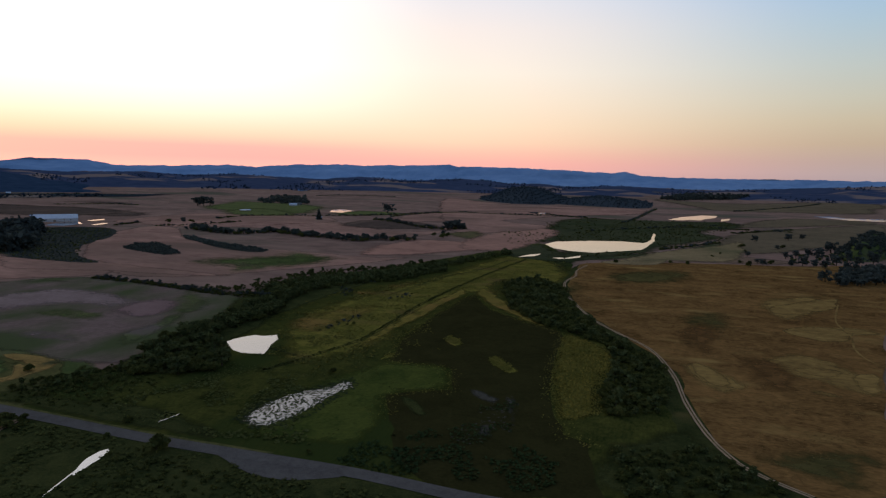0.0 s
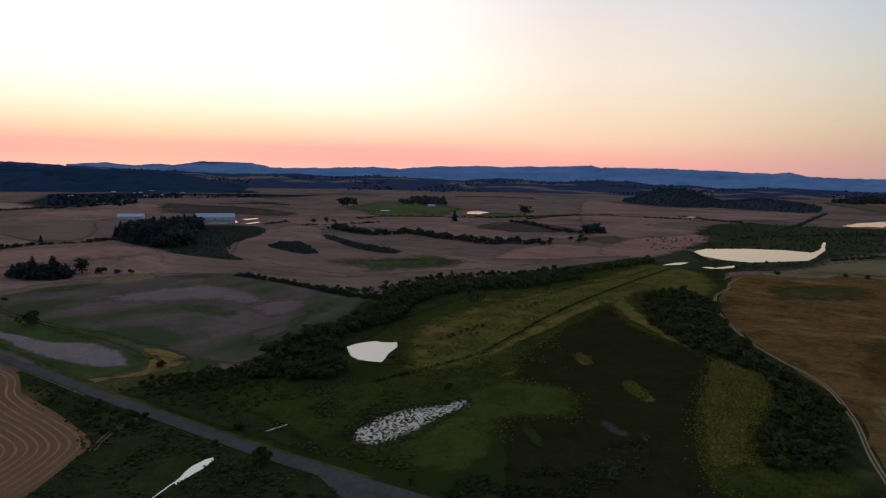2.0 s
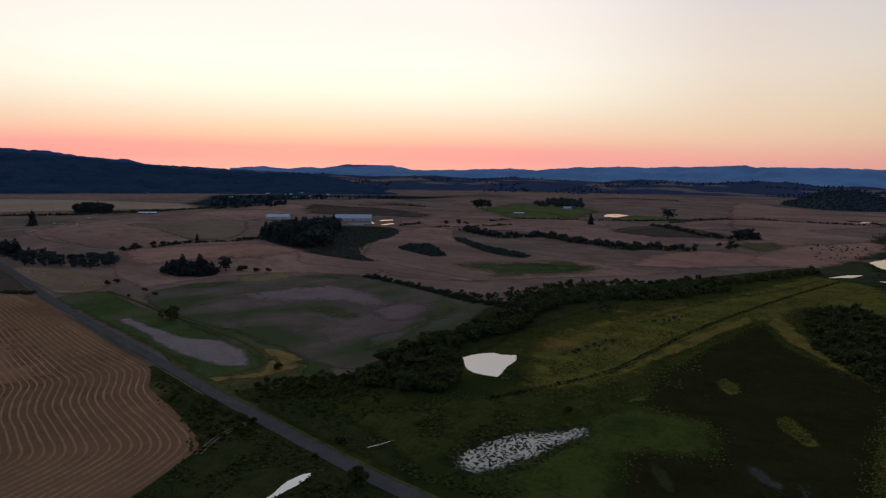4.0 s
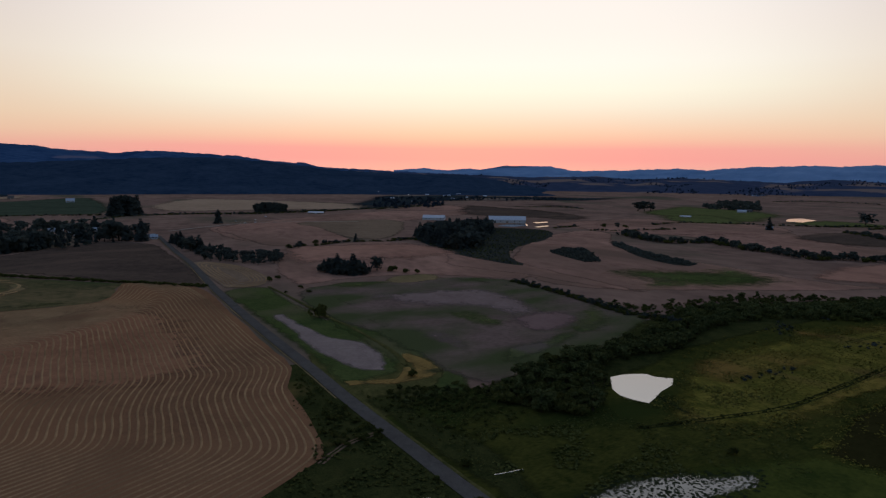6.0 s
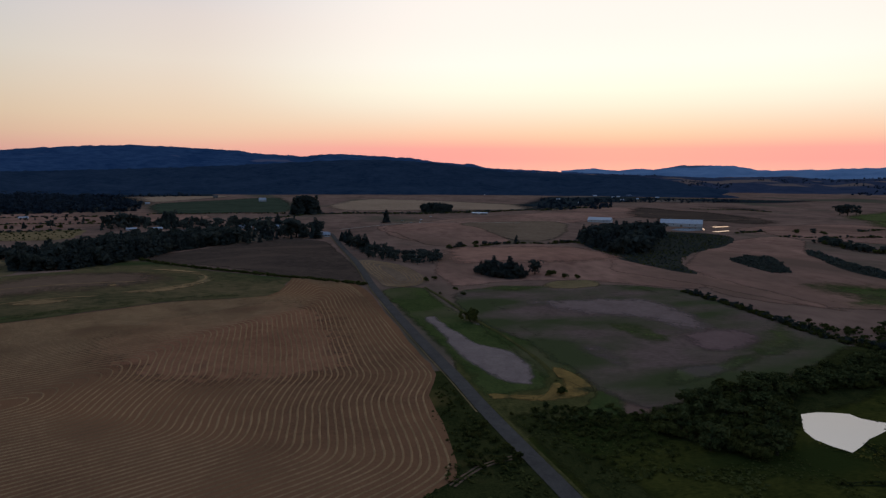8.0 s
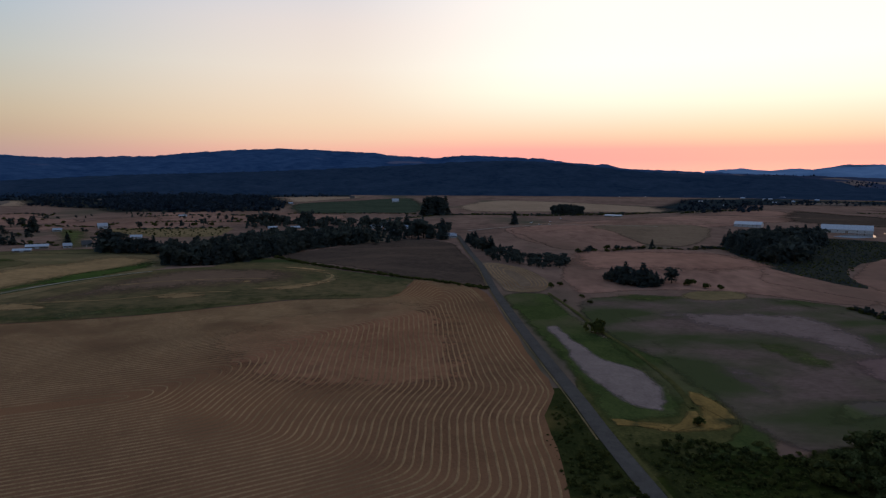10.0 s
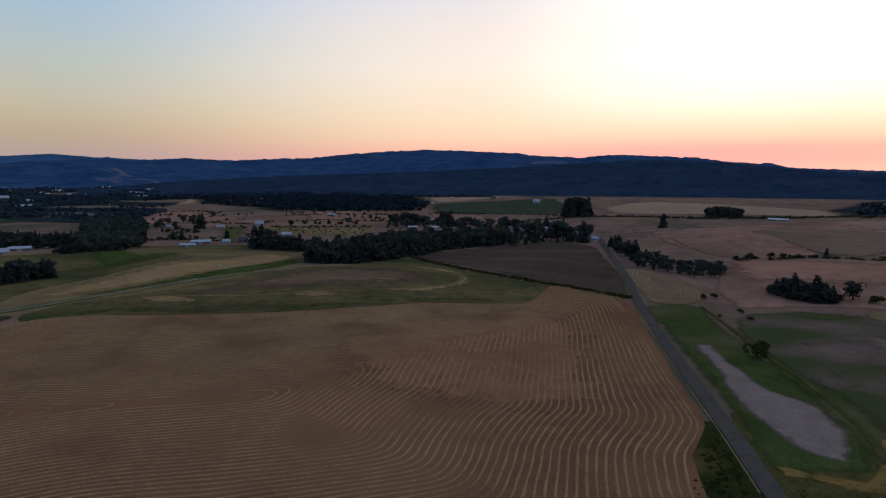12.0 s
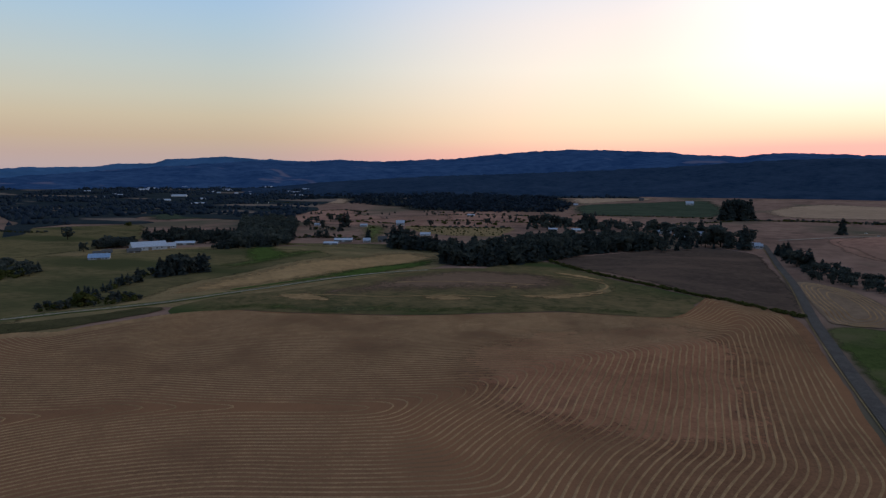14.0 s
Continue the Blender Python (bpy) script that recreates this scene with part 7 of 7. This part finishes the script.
def building(x, y, w, h, yaw, kind):
    """A gabled building: walls, overhanging roof, door and windows."""
    name, label, wall_mat, roof_mat, eaves = HOUSE_KINDS[kind]
    d = min(max(w * 0.55, 6), 26)
    h = max(h, 3.2)
    e = max(h * eaves, 2.2)
    root = new(name)
    root.matrix_basis = Matrix.Translation((x, y, terrain(x, y))) @ pose(0, 0, 0, 0, 0, yaw + float(rng.uniform(-14, 14)))
    tagged(root, label, "building", "houses and sheds on the plain")
    bm = bmesh.new()
    v = [bm.verts.new(p) for p in ((-w / 2, 0, -0.3), (w / 2, 0, -0.3), (w / 2, d, -0.3), (-w / 2, d, -0.3), (-w / 2, 0, e), (w / 2, 0, e), (w / 2, d, e), (-w / 2, d, e), (-w / 2, d / 2, h - 0.15), (w / 2, d / 2, h - 0.15))]
    for f in ((0, 1, 5, 4), (2, 3, 7, 6), (1, 2, 6, 9, 5), (3, 0, 4, 8, 7)):
        bm.faces.new([v[k] for k in f])
    part("wall", bm, wall_mat, root)
    bm = bmesh.new()
    o, th = 0.5, 0.2
    drop = o * (h - e) / (d / 2)
    prof = [(-o, e - drop), (d / 2, h), (d + o, e - drop), (d + o, e - drop - th), (d / 2, h - th), (-o, e - drop - th)]
    a = [bm.verts.new((-w / 2 - o, p, z + 0.12)) for p, z in prof]
    b = [bm.verts.new((w / 2 + o, p, z + 0.12)) for p, z in prof]
    for k in range(6):
        bm.faces.new((a[k], b[k], b[(k + 1) % 6], a[(k + 1) % 6]))
    bm.faces.new((a[0], a[1], a[4], a[5]))
    bm.faces.new((a[1], a[2], a[3], a[4]))
    bm.faces.new((b[0], b[5], b[4], b[1]))
    bm.faces.new((b[1], b[4], b[3], b[2]))
    part("roof", bm, roof_mat, root)
    bm = bmesh.new()
    dw = 1.1 if kind in "wh" else min(4, w * 0.2)
    box(bm, -dw / 2, dw / 2, -0.08, 0.05, 0, min(2.1 if kind in "wh" else 3.4, e * 0.85))
    part("door", bm, M_WALLD if wall_mat is M_WHITE else M_WHITE, root)
    for k in (-0.32, -0.18, 0.2, 0.34):
        bm = bmesh.new()
        box(bm, k * w - 0.6, k * w + 0.6, -0.06, 0.05, e * 0.38, e * 0.75)
        part("window", bm, M_GLASS, root)
    if kind == "h":
        bm = bmesh.new()
        box(bm, w * 0.2, w * 0.2 + 0.8, d * 0.55, d * 0.55 + 0.8, e, h + 0.8)
        part("chimney", bm, M_WALLD, root)
    return root


HOUSES = [(-1009.6, 819.7, 70.8, 12.2, 52, "g"), (-1119.6, 718.5, 43.7, 9.2, 59, "w"), (-970.5, 182.5, 11.1, 6.8, 82, "w"), (-676.7, 1142.4, 11.2, 6.7, 31, "w"), (-1419.2, 584.9, 35.7, 4.6, 69, "s"), (-1031.7, 1596.4, 21.1, 8.1, 33, "w"), (-971.2, 1296.7, 23.5, 4.1, 38, "s"), (-1039.6, 1642.4, 13.3, 8.3, 33, "h"), (-1140.2, 73.2, 20.9, 5.7, 91, "w"), (-1066.6, 95.7, 15.9, 5.3, 90, "s"), (-2182.9, 123.3, 22.4, 12.1, 89, "w"), (-971.2, 176.2, 9.7, 6.4, 85, "h"), (-971.6, 187.1, 8.9, 5.6, 84, "w"), (-1108.2, -424.1, 12.3, 5.1, 116, "w"), (-827.4, -327.9, 18.5, 3.9, 119, "s"), (-864.8, -330.1, 24, 4.8, 118, "s"), (-872.6, -298.4, 9.5, 5.6, 116, "w"), (-880, -279.2, 11.1, 7.9, 114, "h"), (-987.7, -260, 14.8, 4.8, 111, "g"), (-1082.4, -12.7, 13.6, 4.5, 96, "h"), (-1144.5, -98.6, 14.5, 3.9, 100, "w"), (-1134.6, -58.9, 14.3, 4.8, 98, "s"), (-1152.1, -373.3, 14.7, 9.4, 113, "w"), (-1104.4, -515.1, 10.6, 4.3, 120, "w"), (-828.9, -452.6, 14.1, 7.5, 125, "w"), (-1131, 123.7, 10.4, 5.7, 88, "w"), (-1449.2, -336, 15.5, 3.9, 107, "w"), (-2419.6, -30.5, 16.6, 10.4, 93, "h"), (-2059.3, -199.1, 12.4, 5.3, 98, "w"), (-672.3, -496.3, 14.5, 5.1, 136, "h"), (-700.9, -501.1, 38.8, 9.7, 135, "g"), (-722.9, -493.8, 17.4, 6.8, 133, "g"), (-760.9, -503.3, 23.6, 4.7, 132, "s"), (-612.4, -483.9, 20.5, 6.1, 139, "b"), (-637.8, -513.9, 10, 5, 139, "h"), (-657.4, -521.4, 10.3, 4.4, 138, "h"), (-1830.1, -1553.1, 42, 7.4, 134, "w"), (-2405.8, -2215.6, 43.1, 10, 135, "w"), (-2070.9, -1708.9, 54, 9.4, 132, "w"), (-1959, -1491, 32.2, 7.5, 130, "w"), (-1732.9, -1323.9, 41.9, 5.7, 131, "s"), (-849.1, -478, 12.5, 5.8, 127, "h"), (-2811.9, -1126.2, 15.7, 7.8, 114, "w"), (-2938.3, -1912.6, 36.7, 9.2, 125, "w"), (-2494.3, -2575.2, 31.2, 8.6, 138, "w"), (-3377.7, -2564.4, 20.7, 11.2, 129, "w"), (-1921.1, -1908.9, 16.9, 6.1, 138, "w"), (-2592.5, -1556.9, 24.4, 5.7, 124, "w"), (-2606.1, -1911.5, 36.2, 8.2, 129, "w"), (-2362.3, -1667.9, 14.1, 6.8, 128, "w"), (-2045.6, -1979.2, 13.2, 6.4, 137, "w"), (-2439.7, -1638.8, 33.1, 8, 127, "w"), (-2528.6, -2293.6, 36.6, 9.4, 135, "w"), (-3372.5, -1987.2, 20, 7.7, 122, "w"), (-2682.7, -1400.1, 23.4, 6.2, 120, "w"), (-2731, -2268.2, 26.3, 8.4, 132, "w"), (-2392.2, -1825.1, 34.5, 8.2, 130, "w"), (-2568.8, -1501.7, 36, 5.7, 123, "w"), (-2320.9, -1335.8, 31.8, 6.2, 123, "w"), (-2312.8, -1561.2, 16.8, 6.5, 127, "w"), (-2046.2, -2006, 14, 8, 137, "w"), (-2333.3, -2688.1, 38.3, 6.8, 141, "w"), (-2039, -1974.5, 29.7, 5.1, 137, "w"), (-2368.3, -1766.1, 13.9, 6.2, 129, "w"), (-2791.9, -1602.4, 38.7, 8.9, 122, "w"), (-2293.9, -2226.6, 16, 5.7, 137, "w"), (-2209.7, -2335.2, 24.5, 6.2, 139, "w"), (-2401, -2869.1, 42.3, 10.4, 142, "w"), (-2860, -1625.6, 24, 7.5, 122, "w"), (-2566.6, -1867.8, 28.7, 7.6, 129, "w"), (-2108.2, 1544.2, 13.6, 6.2, 55, "w"), (-1883.8, 1096.9, 9.8, 4.8, 61, "w"), (-2184.8, 1403.7, 9.1, 5.8, 58, "w"), (-2123.8, 1142.2, 13.5, 4.3, 63, "w"), (-2008.5, 1330.6, 12.2, 4.9, 57, "w"), (-2438.5, 1650, 17.8, 5.3, 57, "w"), (-2272.7, 1526.6, 18.6, 5.8, 57, "w"), (-2210.3, 1442.2, 12.1, 5.3, 58, "w"), (-2289.3, 1385.6, 14.8, 5.5, 60, "w"), (-2051.6, 1421.9, 8.9, 5.9, 56, "w")]
for house in HOUSES:
    building(*house)


def yard_lamp(x, y):
    root = new("yard_lamp")
    root.location = (x, y, terrain(x, y))
    tagged(root, "lit yard lamp on a tall steel pole", "lamp", "lit yard lamps")
    bm = bmesh.new()
    bmesh.ops.create_cone(bm, segments=8, radius1=0.12, radius2=0.07, depth=9, cap_ends=True, matrix=Matrix.Translation((0, 0, 4.5)))
    part("pole", bm, M_STEEL, root)
    bm = bmesh.new()
    bmesh.ops.create_icosphere(bm, subdivisions=2, radius=0.38, matrix=Matrix.Translation((0, 0, 9.4)) @ Matrix.Diagonal((1, 1, 0.8, 1)))
    part("lamp_glass", bm, M_LAMP, root, "bright lit lamp glass")
    return root


for x, y in [(-1830, -1180), (-1713, -1049), (-2492, -2999), (-2685, -2617), (-2620, -2211), (-1765, -1126), (-2546, 1572), (-2163, 1188), (-2378, 955), (-2348, 1042), (-2418, 1226), (-2294, 1300), (-2403, 1416)]:
    yard_lamp(x, y)

def parked_car(x, y, yaw, paint):
    """A parked car: body with bonnet and boot, glazed cabin, four wheels."""
    root = new("car")
    root.matrix_basis = Matrix.Translation((x, y, terrain(x, y) + 0.25)) @ pose(0, 0, 0, 0, 0, yaw)
    tagged(root, "pale parked car beside the far road", "car", "cars parked in the far fields")
    bm = bmesh.new()
    box(bm, -2.2, 2.2, -0.88, 0.88, 0.3, 0.95)
    bmesh.ops.bevel(bm, geom=bm.edges[:], offset=0.12, segments=2, affect="EDGES")
    part("body", bm, paint, root)
    bm = bmesh.new()
    v = [bm.verts.new(p) for p in ((-1.7, -0.8, 0.93), (1.0, -0.8, 0.93), (1.0, 0.8, 0.93), (-1.7, 0.8, 0.93), (-1.3, -0.66, 1.5), (0.3, -0.66, 1.5), (0.3, 0.66, 1.5), (-1.3, 0.66, 1.5))]
    for f in ((0, 1, 5, 4), (1, 2, 6, 5), (2, 3, 7, 6), (3, 0, 4, 7), (4, 5, 6, 7)):
        bm.faces.new([v[k] for k in f])
    part("cabin", bm, M_GLASS, root, "dark glazed cabin")
    bm = bmesh.new()
    box(bm, -1.25, 0.25, -0.64, 0.64, 1.5, 1.54)
    part("roof", bm, paint, root)
    for wx in (-1.4, 1.4):
        for wy in (-0.82, 0.82):
            bm = bmesh.new()
            bmesh.ops.create_cone(bm, segments=12, radius1=0.33, radius2=0.33, depth=0.22, cap_ends=True, matrix=Matrix.Translation((wx, wy, 0.33)) @ Matrix.Rotation(radians(90), 4, "X"))
            part("wheel", bm, M_ROOFD, root)
    return root


M_CARPAINT = plain("pale_car_paint", (0.62, 0.63, 0.65), 0.3, vary=0.05)
for x, y, yaw in [(-1246.6, 364, 80), (-1201, 369.3, 95), (-1204.6, 388.4, 70), (-1355.3, 451.6, 100), (-1266.9, 406.3, 85)]:
    parked_car(x, y, yaw, M_CARPAINT)

# ---------------------------------------------------------------- marsh plants
def leaf_discs(name, pts, count, size, mat, label, z, hump=0.35):
    """Irregular flat clumps: floating leaves, and spots of painted water glint."""
    xs, ys = [p[0] for p in pts], [p[1] for p in pts]
    V, F, n = [], [], 0
    while len(F) < count:
        x, y = rng.uniform(min(xs), max(xs)), rng.uniform(min(ys), max(ys))
        if not inside(pts, np.array([x]), np.array([y]))[0]:
            continue
        s = size * rng.uniform(0.35, 1.0) ** 1.5
        k = 7
        ang = rng.uniform(0, 6.28)
        pts_ = [(x + s * rng.uniform(0.6, 1.1) * math.cos(ang + i * 6.283 / k), y + 0.8 * s * rng.uniform(0.6, 1.1) * math.sin(ang + i * 6.283 / k), z + rng.uniform(0, 0.03)) for i in range(k)]
        V += pts_ + [(x, y, z + hump * s)]
        F.append(0)
        n += k + 1
    V = np.array(V)
    b = np.arange(count)[:, None, None] * 8
    tri = np.array([[(i, (i + 1) % 7, 7) for i in range(7)]])
    ob = link_mesh(name, V, (b + tri).reshape(-1, 3), mat)
    return tagged(ob, label, "plants", kind="stuff")


def tussocks(name, pts, gap, size, mat, label, z, full=-0.05):
    places = scatter(pts, gap)
    keep = np.array([noise.noise((p[0] / 14, p[1] / 14, 2.2)) > full for p in places])
    places = places[keep]
    n = len(places)
    cs = np.repeat(places, 3, 0) + rng.normal(size=(3 * n, 2)) * size * 0.4
    s = size * rng.uniform(0.5, 1.1, 3 * n)
    a = rng.uniform(0, 6.28, 3 * n)
    ns = np.stack([np.cos(a) * 0.6, np.sin(a) * 0.6, np.full(3 * n, 1.3)], 1)
    vs, fs = quads(np.concatenate([cs, (z + s[:, None] * 0.35)], 1), ns / np.linalg.norm(ns, axis=1, keepdims=True), s * 0.6)
    vs[:, 2] = np.maximum(vs[:, 2], z)
    return tagged(link_mesh(name, vs, fs, mat), label, "plants", kind="stuff")


# flat discs in the painted glint colour
leaf_discs("painted_water_glints", [(-68.8, 241), (-59.7, 256), (-53.3, 244.2), (-49.9, 216), (-55, 219.5), (-57.1, 201.5), (-66.7, 200), (-72.3, 210), (-63.6, 223.6)], 150, 0.7, M_GLINT, "dull grey painted glints of open water among weeds", 0.2, 0.0)
tussocks("water_weeds", [(-68.8, 241), (-59.7, 256), (-53.3, 244.2), (-49.9, 216), (-55, 219.5), (-57.1, 201.5), (-66.7, 200), (-72.3, 210), (-63.6, 223.6)], 1.6, 0.7, M_WEED, "dark weeds standing in the open water", 0.3)
leaf_discs("lily_leaves", [(-148.2, 188.5), (-150.4, 209.2), (-146.4, 224.6), (-139, 236.5), (-131.3, 251), (-122.8, 241.6), (-123.6, 223.7), (-123.8, 206), (-127, 190), (-136.6, 183.4)], 1500, 0.76, M_LILY, "dark lily leaves floating on the bright pool", 0.28)
tussocks("reed_clumps", [(-56, 376), (-28, 346), (-23, 316), (-25.7, 278.5), (-21.7, 247.6), (-36, 235.2), (-46.2, 269.6), (-52, 314)], 1.0, 0.62, M_TUFT, "yellow-green reed clumps", 0.2, -2)
for pts in ([(-132, 278), (-134, 292), (-130, 296), (-128, 286)], [(-118, 333), (-117, 343), (-109, 338), (-103, 324), (-106, 318), (-112, 323)], [(-84, 306), (-81, 312), (-71, 300), (-64, 288.3), (-67.8, 283.8), (-78.2, 293.9)]):
    tussocks("reed_clumps", pts, 0.9, 0.5, M_TUFT, "yellow-green reed clumps on an islet", 0.25)
# Reeds along the ragged edge of the marsh water.
shore = [p for p in straight([(-144, 472), (-127, 448), (-115, 424), (-85, 396), (-62, 377), (-55, 362), (-52, 314), (-46.2, 269.6), (-36.5, 238.1), (-31.9, 222.5), (-21.3, 216.4), (-19.9, 190.2), (-16.3, 180.5), (-39.5, 170.4), (-59, 167.4), (-80, 178), (-91.4, 203.1), (-106.4, 235.9), (-84.9, 252.9), (-96.3, 281.9), (-127, 281), (-137, 311), (-143, 378)], 1.2) if p.y > 215]
edge_pts = np.array([(p.x + rng.normal() * 2.2, p.y + rng.normal() * 2.2) for p in shore for _ in range(5)])
n_edge = len(edge_pts)
e_a = rng.uniform(0, 6.28, n_edge)
e_s = rng.uniform(0.14, 0.36, n_edge)
e_v, e_f = quads(np.concatenate([edge_pts, 0.15 + e_s[:, None] * 0.4], 1), np.stack([0.5 * np.cos(e_a), 0.5 * np.sin(e_a), np.full(n_edge, 0.85)], 1), e_s)
e_v[:, 2] = np.maximum(e_v[:, 2], 0.14)
tagged(link_mesh("shore_reeds", e_v, e_f, M_TUFT), "yellow-green reeds along the marsh water", "plants", kind="stuff")
tussocks("marsh_tussocks", [(-215, 300), (-200, 250), (-165, 245), (-100, 290), (-145, 380), (-150, 470), (-120, 440), (-65, 380), (-90, 540), (-150, 640), (-200, 560), (-240, 450), (-245, 380)], 3.4, 0.9, M_TUFT, "tussocks of marsh grass", 0.05, 0.12)
tussocks("marsh_grass", [(-225, 348), (-223, 439), (-206, 542), (-182, 741), (-106, 682), (-85, 552), (-133, 544), (-113, 432), (-144, 478), (-146, 385), (-142, 322), (-145, 286), (-162, 260), (-179, 258)], 2.0, 0.55, M_BLADE, "tufts of yellow-green marsh grass", 0.08, -0.25)
tussocks("marsh_grass", [(-262, 172), (-230, 250), (-215, 300), (-160, 320), (-120, 260), (-140, 175)], 2.0, 0.6, M_SHRUB, "short tufts of marsh grass beside the lane", 0.08, 0.0)
tussocks("meadow_grass", [(-74, 512), (-59, 582), (7, 616), (173, 635), (64.2, 216.9), (45.4, 209.2), (31.5, 219.6), (22.4, 232.1), (11.8, 282.9), (4, 330), (-25, 391), (-53, 450)], 2.0, 0.36, M_HAY, "dry tufts of meadow grass", 0.08, 0.12)
tussocks("scrub_tussocks", [(-200, 190), (-150, 172), (-110, 180), (-150, 240), (-190, 225)], 2.2, 1.0, M_SHRUB, "dark tussocks of scrub grass", 0.1)
tussocks("scrub_tussocks", [(-260, 158), (-205, 130), (-185, 100), (-100, 110), (-60, 158), (-150, 161)], 2.2, 1.0, M_SHRUB, "dark tussocks of scrub grass", 0.1)
for pts in ([(-85.5, 194.8), (-78.3, 208.6), (-59.3, 195.7), (-50.1, 177.9), (-59.9, 170), (-80, 178)], [(-55.8, 197.2), (-42.9, 207.4), (-27.5, 195.3), (-25.1, 180.5), (-40.5, 174.2)], [(-101.2, 176), (-95.1, 188.2), (-87.5, 199.2), (-64.3, 172.1), (-72.2, 165), (-89.6, 169.8)]):
    tussocks("water_weeds", pts, 1.6, 0.9, M_WEED, "dark green weeds standing in the marsh water", 0.15)

# Rows of cut straw, last.
windrows(stubble, STUBBLE, 2.9, 0.85, 0.32, 2.0, lambda p: p[1] < 12 and p[0] > -420)
windrows(tri_field, TRI, 3.0, 1.0, 0.3, 2.0)
